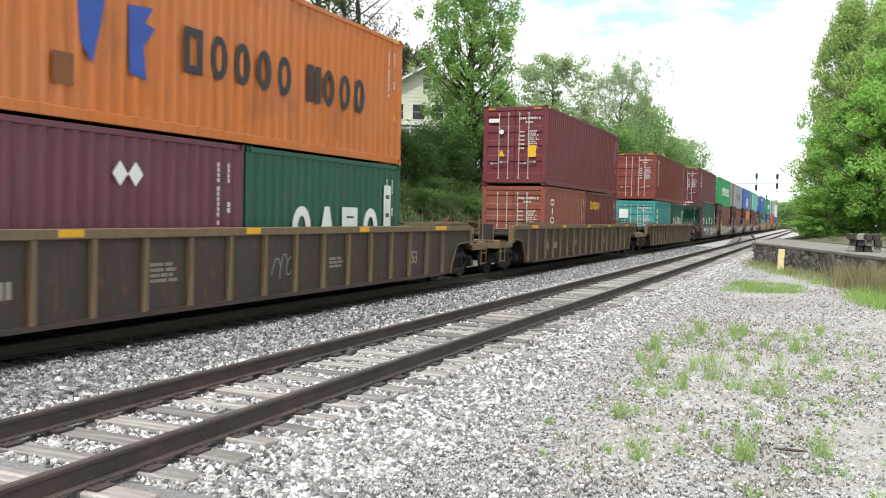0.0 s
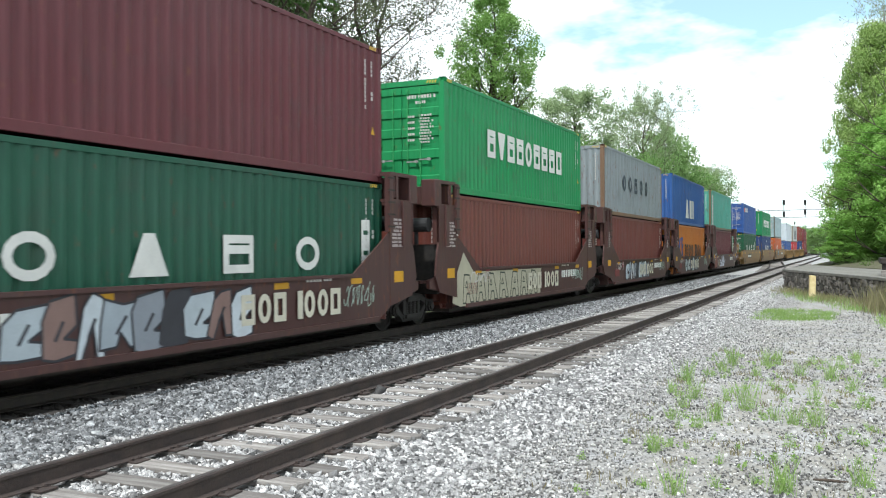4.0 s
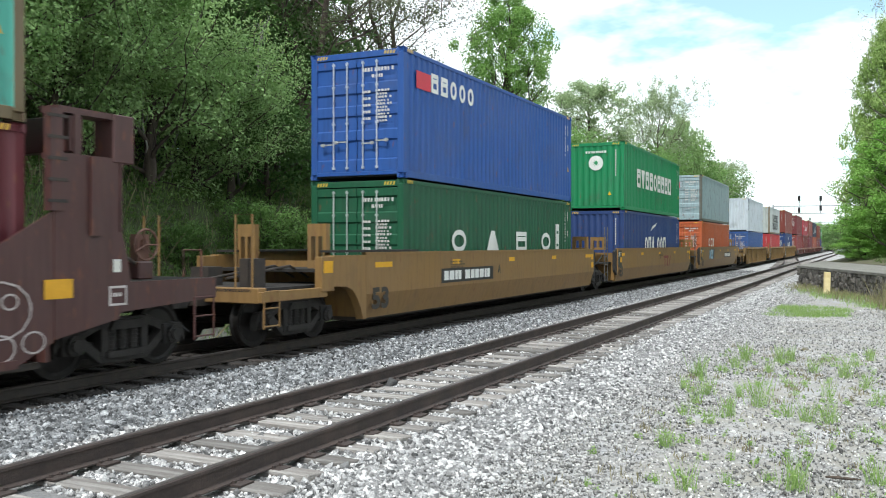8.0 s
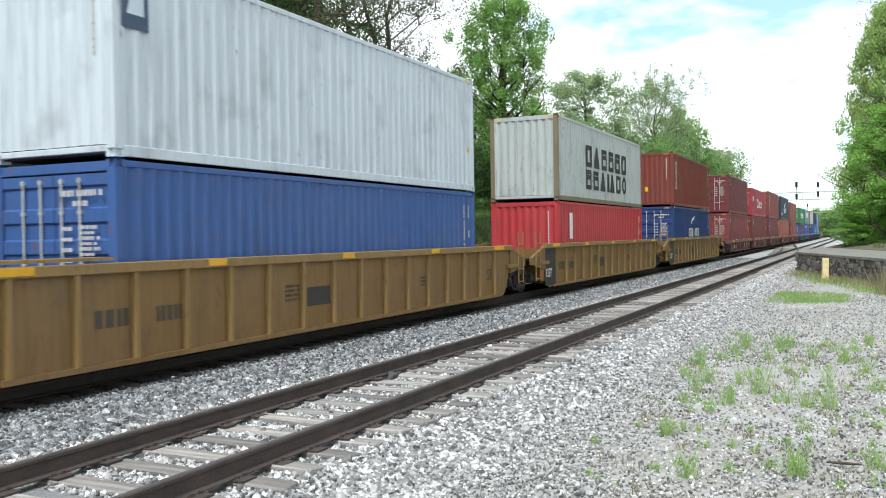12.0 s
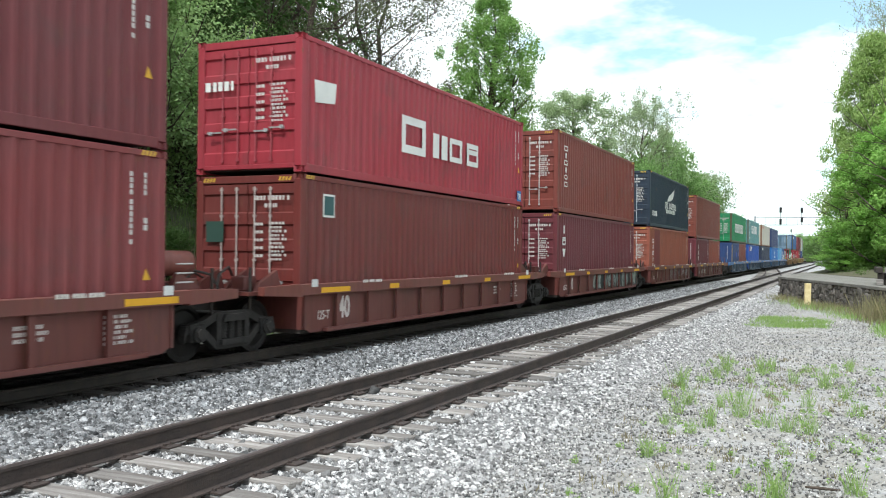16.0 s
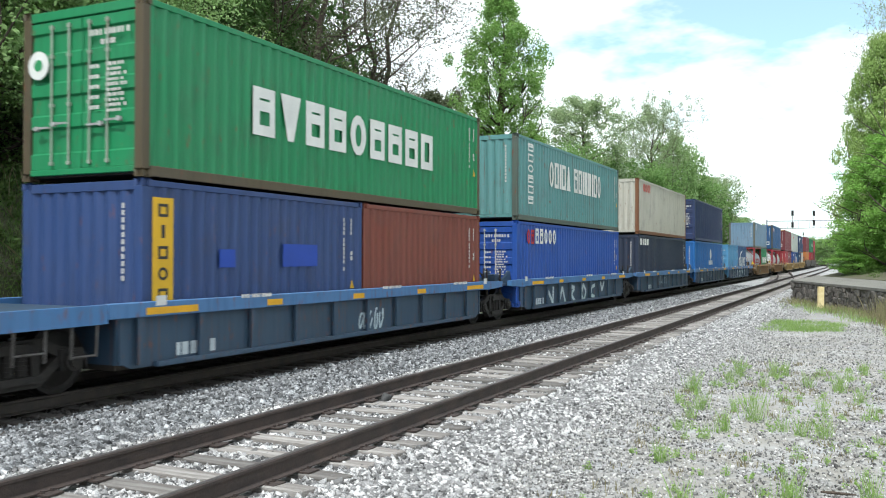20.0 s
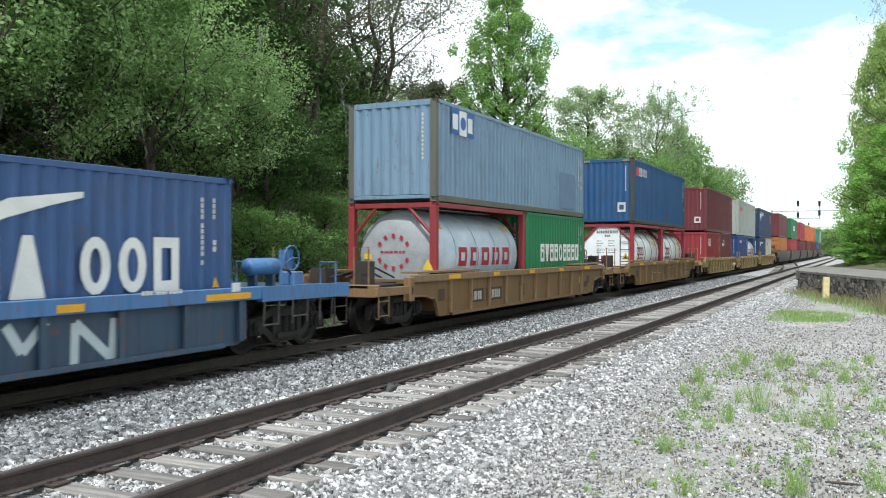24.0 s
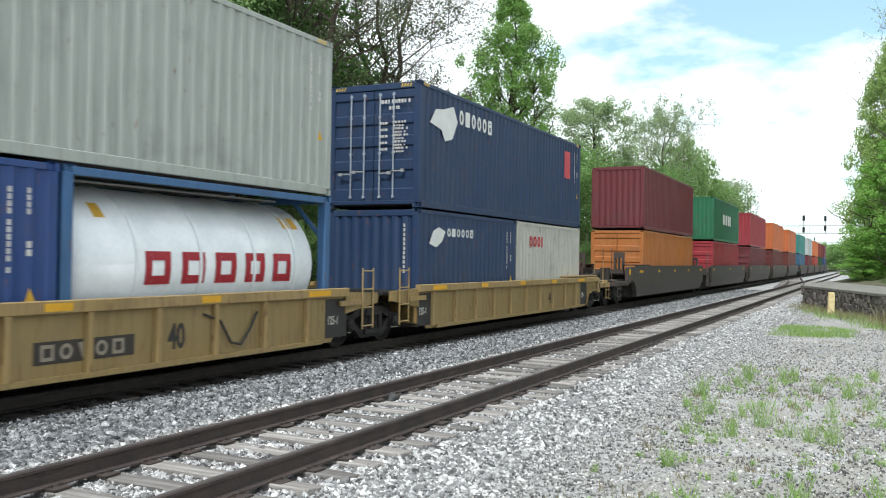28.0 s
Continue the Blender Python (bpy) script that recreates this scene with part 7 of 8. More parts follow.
letters(a, "eeooo", 0.95, 1.97, 1.0, 0.22, WHITE)
shape(a, rect(0.6, 1.97, 0.3, 0.22), "C83A48")
tank_container(FRONTS[27] + 6.134, BASE, "3F6E9E", "white tank in a blue twenty-foot frame with red lettering", "aaaaa", "A8242E", False)
box = upper(27, "B9BEB4", "pale grey-green forty-foot container with a red wordmark", "plain", H=H9, wear=0.3)
letters(box, "oool", 1.09, 1.96, 1.5, 0.4, "C8343E", gap=0.22)
letters(box, "oool", -0.7, 1.85, 0.9, 0.24, "C8343E", "end", 0.002)
a, b = two_twenties(28, ("243F66", "navy twenty-foot container with a white wordmark", "plain"), ("CFCBBE", "cream twenty-foot container with red letters", "plain"))
letters(a, "oaoooe", 1.5, 1.99, 1.6, 0.2, WHITE)
shape(a, [(0.55, 1.8), (0.75, 2.1), (1.05, 2.2), (1.4, 2.1), (1.2, 1.85), (0.9, 1.72)], WHITE)
letters(b, "oool", 1.04, 1.85, 1.2, 0.33, "B82A34", gap=0.28)
box = upper(28, "233D63", "navy forty-foot container with a white winged emblem and wordmark", H=H9, bars="B8C0CC")
letters(box, "oaoooe", 2.1, 2.17, 2.15, 0.37, WHITE)
shape(box, [(0.5, 2.0), (0.8, 2.35), (1.2, 2.4), (1.75, 2.55), (2.0, 2.2), (1.7, 1.75), (1.3, 1.65), (1.1, 1.9)], WHITE)
shape(box, rect(10.4, 1.6, 0.6, 0.9), "C84A50")
# the rest of the train, far down the line
TAIL = [("C87832", "7A3238"), ("B03038", "2A7A50"), ("7A2F35", "B03440"), ("70302C", "D87030"), ("7A3A30", "D87030"), ("3A6A8A", "3F8F86"), ("7A3238", "C8CCC8"), ("B04030", "D87030"),
        ("2E5A3C", "8A3A30"), ("2C4A86", "7A2F35"), ("7A3A30", "A3B3B4"), ("2058A8", "7A3238"), ("8A3B30", "1F8A50"), ("2E5A3C", "D06A30")]
for i, (c1, c2) in enumerate(TAIL):
    k = 29 + i
    n1, n2 = ("orange" if c1 in ("C87832",) else "weathered"), ("orange" if c2 == "D87030" else "weathered")
    lower(k, c1, n1 + " painted steel forty-foot container", "door", near=False)
    box = upper(k, c2, n2 + " painted steel forty-foot container", "plain", over=RED_TOP, near=False)
    if i == 1:
        letters(box, "aaaa", 4.0, 1.2, 4.0, 0.7, WHITE)


# ---- trees, shrubs and grass ----
def leaves(rng, centres, radii, count, size, flat=0.75, shell=0.6):
    """Quads of leaf size round the centres of clumps: an array (4 * count, 3)."""
    k = rng.integers(0, len(centres), count)
    d = rng.normal(size=(count, 3))
    d /= np.linalg.norm(d, axis=1)[:, None]
    d *= (rng.uniform(0.15, 1.0, count) ** shell)[:, None]
    d[:, 2] *= flat
    c = centres[k] + d * radii[k][:, None]
    face = d / (np.linalg.norm(d, axis=1)[:, None] + 1e-6) * 0.55 + rng.normal(size=(count, 3)) * 0.5 + np.array((0, 0, 0.65))
    a = np.cross(face, rng.normal(size=(count, 3)))
    a /= np.linalg.norm(a, axis=1)[:, None]
    b = np.cross(face, a)
    b /= np.linalg.norm(b, axis=1)[:, None]
    s = size * rng.uniform(0.6, 1.3, count)[:, None]
    a, b = a * s * 0.62, b * s * 0.36
    return np.stack([c - a, c + b, c + a, c - b], 1).reshape(-1, 3)


def skeleton(rng, height, spread, base, limbs, forks, lean=0.0, top=0.92, up=0.55, outline=None, twigs=0, stems=1, wild=0.65, thick=1.0):
    """Trunk and limb lines: a list of (points, radii), and the places where leaves grow. outline: the reach of the limbs at even steps from the lowest to the top."""
    lines, tips = [], []
    r0 = (0.018 * height + 0.05) / stems ** 0.35 * thick
    trunks = []
    for k in range(stems):
        a, w = k * 2.1 + 0.4, (0.0 if stems == 1 else 0.13 * height)
        pts = [np.array((0.0, 0.0, -0.4))]
        for i in range(1, 8):
            f = i / 7
            g = max(f - 0.2, 0) * w * 1.4
            pts.append(np.array((lean * height * f + math.cos(a) * g + rng.normal() * 0.012 * height, math.sin(a) * g + rng.normal() * 0.012 * height, f * height * top)))
        lines.append((pts, [r0 * (1.15 - f) + 0.012 for f in np.linspace(0, 1.1, 8)]))
        trunks.append(pts)
    for i in range(limbs):
        pts = trunks[i % stems]
        f = base + (0.97 - base) * (i + rng.uniform(0, 0.8)) / limbs
        at = f * 7
        j = min(int(at), 6)
        p = pts[j] + (pts[j + 1] - pts[j]) * (at - j)
        az = i * 2.4 + rng.uniform(-0.5, 0.5)
        reach = spread * math.sin(math.pi * min(max((f - base) / (1.02 - base) * 0.82 + 0.18, 0), 1)) ** 0.7 * rng.uniform(0.75, 1.1)
        if outline:
            reach = spread * float(np.interp((f - base) / (1 - base), np.linspace(0, 1, len(outline)), outline)) * rng.uniform(0.8, 1.12)
        q = [p]
        d = np.array((math.cos(az), math.sin(az), up))
        for n in range(1, 5):
            q.append(p + d * reach * n / 4 + np.array((0, 0, 0.10 * reach * (n / 4) ** 2)) + rng.normal(size=3) * 0.05 * reach)
        r1 = max(r0 * (1.05 - f) * 0.55, 0.022)
        lines.append((q, [r1, r1 * 0.75, r1 * 0.5, r1 * 0.32, 0.010]))
        tips += [q[2], q[3], q[4]]
        for m in range(forks):
            e = q[rng.integers(1, 5)]
            w = d * 0.5 + rng.normal(size=3) * wild + np.array((0, 0, 0.25))
            w /= max(1.0, np.linalg.norm(w) / 1.15)
            g = [e, e + w * reach * 0.25, e + w * reach * 0.48 + rng.normal(size=3) * 0.06 * reach]
            lines.append((g, [r1 * 0.38, r1 * 0.24, 0.008]))
            tips += [g[1], g[2]]
            for n in range(twigs):
                e2 = g[rng.integers(1, 3)]
                w2 = w * 0.4 + rng.normal(size=3) * 0.45
                lines.append(([e2, e2 + w2 * reach * 0.14, e2 + w2 * reach * 0.27 + rng.normal(size=3) * 0.03 * reach], [0.009, 0.007, 0.005]))
                tips.append(e2 + w2 * reach * 0.25)
    for t in trunks:
        tips += [t[7], t[6], t[5], t[7] * 0.5 + t[6] * 0.5, t[6] * 0.5 + t[5] * 0.5, t[7] * 0.8 + t[6] * 0.2]
    return lines, np.array(tips)


def tree_kind(seed, height, spread, base, limbs, forks, count, leaf, material, clump, bark=None, egg=None, clumps=0, flat=0.75, shell=0.6, lobes=0.0, **more):
    """Meshes of one kind of tree: trunk with limbs, and crown; and its bark."""
    rng = np.random.default_rng(seed)
    lines, tips = skeleton(rng, height, spread, base, limbs, forks, **more)
    if egg:
        # clumps fill the crown's outline: (height, reach) from below to the top
        zs, rs_ = [p[0] for p in egg], [p[1] for p in egg]
        zz = rng.uniform(zs[0], zs[-1], clumps)
        az, q = rng.uniform(0, 2 * math.pi, clumps), np.sqrt(rng.uniform(0.12, 1.0, clumps)) * rng.uniform(0.85, 1.12, clumps)
        rr = np.interp(zz, zs, rs_) * q * (0.95 + 0.10 * np.sin(2 * az + zz * 2.3) + lobes * np.sin(5 * az + 1.0) * np.sin(zz * 1.9 + az))
        tips = np.stack([rr * np.cos(az), rr * np.sin(az), zz], 1)
    else:
        gap = np.linalg.norm(tips[:, None] - tips[None], axis=2)
        tips = tips[np.sort(gap, axis=1)[:, 2] < 2.0 * clump]
    bm = bmesh.new()
    for p, r in lines:
        bm_tube(bm, p, [max(v, 0.005) for v in r], 8 if len(p) > 5 else (5 if len(p) > 3 else 3), cap=False)
    trunk = mesh_of(bm, smooth=True)
    radii = clump * rng.uniform(0.6, 1.25, len(tips))
    return trunk, quads("crown", leaves(rng, tips, radii, count, leaf, flat, shell), material), bark or M_BARK


EGG = [0.55, 0.85, 1.0, 1.0, 0.95, 0.85, 0.70, 0.50, 0.30, 0.10]
KINDS = {
    "maple": tree_kind(11, 12.6, 2.3, 0.12, 44, 4, 56000, 0.115, M_LEAF[8], 0.40, up=0.95, wild=0.3, outline=EGG, clumps=500, flat=1.25, shell=0.5, lobes=0.22,
                       egg=[(1.2, 1.4), (3.0, 2.4), (5.5, 2.95), (8.0, 2.9), (9.2, 2.5), (10.4, 1.85), (11.5, 1.15), (12.8, 0.35)]),
    "wood_a": tree_kind(12, 12.5, 4.6, 0.10, 26, 5, 52000, 0.11, M_LEAF[1], 0.85, up=0.35, flat=0.55, shell=0.4),
    "wood_b": tree_kind(13, 10.5, 4.0, 0.06, 24, 5, 80000, 0.09, M_LEAF[5], 0.85, up=0.25, flat=0.6, shell=0.4),
    "wood_c": tree_kind(14, 14.0, 4.2, 0.16, 26, 5, 36000, 0.14, M_LEAF[1], 0.85, up=0.5, flat=0.6, shell=0.4),
    "far_a": tree_kind(32, 12.5, 4.4, 0.12, 22, 4, 11000, 0.28, M_LEAF[1], 0.9, up=0.35),
    "far_b": tree_kind(33, 10.5, 3.9, 0.08, 20, 4, 11000, 0.28, M_LEAF[5], 0.9, up=0.35),
    "dusk": tree_kind(34, 12.5, 4.2, 0.12, 24, 5, 16000, 0.24, M_LEAF[3], 1.0, up=0.4),
    "forked": tree_kind(15, 13.0, 4.4, 0.30, 24, 8, 26000, 0.10, M_LEAF[3], 0.6, lean=0.03, up=0.7, twigs=4, stems=3),
    "sparse": tree_kind(25, 13.0, 4.6, 0.22, 24, 8, 20000, 0.14, M_LEAF[2], 0.6, up=0.75, twigs=2, top=0.86),
    "bare": tree_kind(16, 13.5, 2.3, 0.28, 26, 9, 3500, 0.09, M_LEAF[2], 0.5, M_TWIG, up=1.3, twigs=4, thick=0.6),
    "pale": tree_kind(17, 12.0, 4.0, 0.16, 28, 6, 24000, 0.15, M_LEAF[2], 0.58, up=0.5, top=0.86, shell=0.4),
    "bush": tree_kind(18, 4.2, 2.4, 0.05, 18, 4, 7000, 0.14, M_LEAF[1], 0.75, up=0.6),
    "near_bush": tree_kind(22, 4.6, 2.6, 0.05, 20, 5, 20000, 0.075, M_LEAF[5], 0.6, up=0.6, shell=0.45),
    # like bush, its leaves darkened to stand for canopy shade
    "shade_toned_bush": tree_kind(21, 4.4, 2.5, 0.05, 16, 4, 5500, 0.16, M_LEAF[6], 0.8, up=0.6),
    "bright_bush": tree_kind(19, 9.5, 3.6, 0.02, 40, 5, 84000, 0.115, M_LEAF[0], 0.62, up=0.3, outline=[1.0, 1.0, 1.0, 0.95, 0.9, 0.8, 0.65, 0.4], clumps=380, shell=0.45, lobes=0.15,
                             wild=0.3, egg=[(0.6, 2.2), (1.8, 3.6), (4.0, 3.7), (6.0, 3.2), (8.0, 2.2), (9.6, 0.7)]),
    "olive_bush": tree_kind(20, 9.5, 2.6, 0.10, 30, 3, 70000, 0.115, M_LEAF[4], 0.55, M_TWIG, up=0.6, wild=0.3, twigs=1, clumps=480, shell=0.45, lobes=0.15,
                            egg=[(0.5, 2.6), (3.0, 3.3), (6.0, 2.9), (8.0, 1.9), (9.6, 0.6)]),
    "stem": tree_kind(26, 5.2, 0.9, 0.35, 7, 2, 160, 0.09, M_LEAF[4], 0.4, M_TWIG, lean=0.12, up=1.2, thick=0.22),
}
WORDS = {"maple": "fresh green upright maple in young leaf on the bank", "wood_a": "dark leafy tree in the wood along the bank", "wood_b": "leafy understorey tree with drooping light green branches",
         "wood_c": "tall leafy tree in the wood on the bank", "sparse": "slender tree with sparse new olive leaves", "forked": "dark forked tree with fine twigs and sparse small leaves", "dusk": "dull olive tree in young leaf behind the house", "stem": "thin pale leaning sapling stem", "olive_bush": "bushy yellow-green tree just in leaf", "bare": "nearly bare tree with fine grey twigs",
         "far_a": "dark leafy tree far down the line", "far_b": "light green leafy tree far down the line", "pale": "pale olive-green tree just coming into leaf", "bush": "dense dark green shrub on the grassy bank", "near_bush": "tall leafy light green shrub at the edge of the wood", "shade_toned_bush": "shrub under the trees, its leaves coloured dark for shade", "bright_bush": "dense bright green tree leafy to the ground"}


SHRUBS = ("bush", "near_bush", "shade_toned_bush")


def tree(kind, x, y, scale=1.0, turn=0.0, tall=1.0, z=None):
    trunk, crown, bark = KINDS[kind]
    t = tagged(new("shrub" if kind in SHRUBS else "tree"), WORDS[kind], "shrub" if kind in SHRUBS else "tree", "shrubs on the bank" if kind in SHRUBS else "trees along the line")
    t.matrix_basis = pose(x, y, (ground_height(x, y) - 0.1) if z is None else z, 0, 0, turn) @ Matrix.Diagonal((scale, scale, scale * tall, 1))
    place("trunk", trunk, bark, t)
    c = new("crown", crown)
    c.parent = t
    return t


rt = random.Random(42)
# the wood beyond the train
for kind, x, y, s, h in (("wood_b", -18.6, 12.5, 1.0, 1.0), ("wood_b", -20.5, 16.0, 1.1, 1.15), ("wood_a", -20.0, 18.5, 0.85, 1.0), ("wood_a", -23.0, 21.5, 0.95, 1.05), ("wood_c", -24.0, 19.0, 1.0, 1.1),
                         ("wood_a", -22.8, 25.0, 0.75, 1.05), ("forked", -19.6, 28.3, 1.0, 1.0), ("wood_a", -24.5, 30.5, 0.9, 0.95), ("forked", -20.2, 34.8, 0.95, 0.98), ("wood_b", -21.5, 34.0, 0.55, 0.8),
                         ("wood_a", -29.0, 38.0, 0.75, 0.85), ("wood_c", -27.0, 26.0, 1.0, 1.1), ("far_a", -28.0, 14.0, 1.1, 1.1), ("wood_c", -31.0, 34.0, 0.85, 0.9),
                         ("far_a", -26.0, 10.0, 1.1, 1.1), ("far_a", -34.0, 22.0, 1.1, 1.1), ("far_a", -22.5, 8.0, 1.1, 1.1), ("far_a", -19.5, 5.0, 1.1, 1.0),
                         ("far_a", -38.0, 44.0, 0.9, 0.9), ("pale", -30.0, 50.0, 0.8, 0.8), ("far_a", -38.5, 62.0, 0.85, 0.9), ("far_a", -44.0, 60.0, 1.0, 1.0), ("dusk", -43.5, 84.0, 0.72, 1.5), ("dusk", -49.0, 82.0, 0.8, 1.3), ("dusk", -40.0, 82.5, 0.95, 1.12)):
    tree(kind, x, y, s, rt.uniform(0, 360), h)
# single trees past the house
tree("maple", -18.1, 45.5, 1.0, 30, 1.02)
for kind, x, y, s, h in (("pale", -20.5, 70.0, 1.0, 0.98), ("bush", -19.5, 62.0, 1.2, 1.1), ("bright_bush", -18.5, 66.0, 0.40, 0.55), ("bush", -18.0, 57.0, 1.1, 0.9), ("bush", -18.6, 50.5, 1.1, 0.8),
                         ("pale", -22.5, 80.0, 0.85, 0.75), ("bare", -21.0, 87.0, 0.75, 0.85), ("sparse", -20.4, 97.0, 0.8, 1.5), ("far_b", -19.6, 104.0, 0.85, 1.45), ("far_a", -21.0, 112.0, 0.9, 0.95),
                         ("sparse", -20.5, 126.0, 0.9, 0.85), ("pale", -20.0, 138.0, 0.95, 1.05), ("bare", -19.0, 147.0, 0.8, 0.75), ("far_b", -20.5, 152.0, 0.8, 0.7), ("far_a", -23.0, 165.0, 0.9, 0.7),
                         ("far_b", -22.0, 182.0, 0.9, 0.7), ("far_a", -24.0, 205.0, 0.9, 0.7), ("far_b", -27.0, 230.0, 1.0, 0.7), ("far_a", -30.0, 260.0, 1.0, 0.7), ("bush", -19.0, 90.0, 1.5, 1.1),
                         ("bush", -19.0, 118.0, 1.6, 1.2), ("bush", -18.5, 132.0, 1.6, 1.2), ("bush", -19.5, 75.0, 1.4, 1.1)):
    tree(kind, x, y, s, rt.uniform(0, 360), h)
# shrubs at the foot of the wood
for i in range(30):
    y = 9 + 1.55 * i + rt.uniform(-0.5, 0.5)
    # past y 21 mostly the kind whose leaf colour holds the shade
    tree("near_bush" if y < 21 else "shade_toned_bush" if y < 46 or i % 3 else "bush", -17.3 - rt.uniform(0, 1.6), y, rt.uniform(0.55, 1.0) * (1.45 if y < 21 else 1 if y < 26 else 0.5 if y < 33 else 0.66), rt.uniform(0, 360), rt.uniform(0.75, 1.1))
for i in range(14):
    tree("bush", -15.2 - rt.uniform(0, 1.4), 10 + 3.1 * i + rt.uniform(-1, 1), rt.uniform(0.25, 0.45), rt.uniform(0, 360), rt.uniform(0.7, 1.0))
# the trees on the other side of the line
for kind, x, y, s, h in (("bright_bush", 2.3, 61.0, 1.05, 0.85), ("bright_bush", 5.6, 58.0, 1.2, 1.2), ("olive_bush", 1.7, 66.0, 1.0, 1.62), ("bare", 2.6, 73.0, 1.1, 1.5), ("bare", 4.2, 71.0, 1.1, 1.5), ("bare", 1.2, 76.0, 0.95, 1.5), ("olive_bush", 4.4, 64.0, 1.05, 1.6),
                         ("wood_b", 8.5, 64.0, 1.2, 1.3), ("bright_bush", 0.1, 60.5, 0.5, 0.45), ("bright_bush", 10.0, 54.0, 1.2, 1.2), ("far_b", 4.5, 90.0, 1.2, 1.2),
                         ("far_a", 6.0, 120.0, 1.2, 1.0), ("far_b", 4.0, 160.0, 1.2, 1.0), ("far_a", -3.5, 250.0, 1.1, 0.7), ("far_b", -9.0, 285.0, 1.1, 0.7), ("far_a", 1.0, 210.0, 1.1, 0.8),
                         ("far_b", -14.0, 330.0, 1.2, 0.8), ("far_a", -1.0, 320.0, 1.2, 0.8), ("bright_bush", 14.0, 46.0, 1.2, 1.2), ("far_a", 19.0, 30.0, 1.2, 1.1), ("far_a", 22.0, 10.0, 1.2, 1.1)):
    tree(kind, x, y, s, rt.uniform(0, 360), h, (1.15 if x > 1 else 0.8) if 50 < y < 67 and 0 < x < 11 else None)


for i in range(16):
    y = 66 + 9 * i
    tree("bush", 0.4 + rt.uniform(-0.4, 0.8) + y * 0.004, y, rt.uniform(0.7, 1.1), rt.uniform(0, 360), rt.uniform(0.7, 1.1), on_line(0, y).translation.z - 0.4)
for i in range(12):
    y = 205 + 14 * i
    p = on_line(rt.uniform(1.0, 3.0), y).translation
    tree("bush", p.x, p.y, rt.uniform(1.1, 1.7), rt.uniform(0, 360), rt.uniform(0.9, 1.3), -0.4)
for x, y, s in ((-18.0, 13.5, 1.0), (-17.8, 15.4, 0.9), (-18.3, 16.2, 1.2), (-17.7, 18.0, 0.8), (-18.4, 19.6, 1.1), (-18.2, 22.5, 1.1), (-18.6, 25.0, 1.0), (-19.0, 31.0, 1.2)):
    tree("stem", x, y, s, rt.uniform(0, 360))
# shrubs that close the wood under the crowns, the farther ones shade-coloured
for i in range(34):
    tree("shade_toned_bush" if i > 15 else "bush", -21.0 - rt.uniform(0, 7.0), 8 + 0.75 * i + rt.uniform(-0.8, 0.8), rt.uniform(1.0, 1.5), rt.uniform(0, 360), rt.uniform(0.9, 1.2))


def blades(name, spots, per, tall, spread, material, label, seed, width=0.012, lean=0.36):
    """Thin upright blades round each spot (x, y, size)."""
    r = np.random.default_rng(seed)
    out = []
    for x, y, k in spots:
        n = max(int(per * k), 4)
        px, py = x + r.normal(0, spread * k, n), y + r.normal(0, spread * k, n)
        h = tall * k * r.uniform(0.4, 1.15, n)
        lx, ly = r.normal(0, lean, n) * h, r.normal(0, lean, n) * h
        a = r.uniform(0, 2 * math.pi, n)
        wx, wy = np.cos(a) * width * (0.6 + k * 0.5), np.sin(a) * width * (0.6 + k * 0.5)
        z = np.array([ground_height(u, v) for u, v in zip(px, py)]) - 0.01
        out.append(np.stack([np.stack([px - wx, py - wy, z], 1), np.stack([px + wx, py + wy, z], 1), np.stack([px + wx + lx * 0.55, py + wy + ly * 0.55, z + h * 0.6], 1),
                             np.stack([px + lx, py + ly, z + h], 1)], 1).reshape(-1, 3))
    return tagged(new(name, quads(name, np.concatenate(out), material)), label, "grass", kind="stuff")


SPOTS = [(-2.38, 13.09), (-2.41, 14.41), (-1.64, 10.68), (-1.49, 11.21), (-1.57, 12.7), (-1.44, 15.44), (-1.24, 12.16), (-0.84, 11.52), (-1.2, 17.11), (-0.61, 11.34), (-0.76, 15.77),
         (-0.36, 11.38), (-0.45, 13.25), (-0.28, 15.33), (-0.13, 16.83), (0.04, 14.28), (0.18, 13.08), (-1.88, 9.2), (-1.38, 7.71), (-0.54, 8.12), (0.1, 8.63), (-2.03, 11.13),
         (-2.04, 11.99), (-1.95, 16.74), (-2.16, 15.08), (-2.01, 12.73), (0.1, 17.76), (-1.39, 17.02), (-2.03, 15.88)]
rs = random.Random(8)
green = [(x, y, rs.uniform(0.6, 1.1)) for x, y in SPOTS]
small = [(rs.uniform(-2.6, 0.9), rs.uniform(7.0, 18.5), rs.uniform(0.15, 0.42)) for _ in range(160)]
blades("weed_tufts", green + small, 85, 0.36, 0.055, M_TUFT, "bright green weed tufts in the gravel", 21, 0.0021, 0.2)
sprig_rng = np.random.default_rng(44)
SPRIGS = green + small
SC = np.array([(x, y, ground_height(x, y) + 0.09 * k) for x, y, k in SPRIGS for _ in range(3)]) + sprig_rng.normal(size=(3 * len(SPRIGS), 3)) * np.array((0.05, 0.05, 0.02))
SR = np.array([0.085 * k for _, _, k in SPRIGS for _ in range(3)])
tagged(new("weed_leaves", quads("weed_leaves", leaves(sprig_rng, SC, SR, 6000, 0.026, 1.9), M_TUFT)), "small leafy weeds sprouting in the gravel", "weeds", kind="stuff")
blades("dry_grass", [(rs.uniform(-2.7, 0.9), rs.uniform(6.5, 19), rs.uniform(0.3, 0.7)) for _ in range(160)], 26, 0.16, 0.13, M_STRAW, "thin dry grass in the gravel", 22, 0.007)
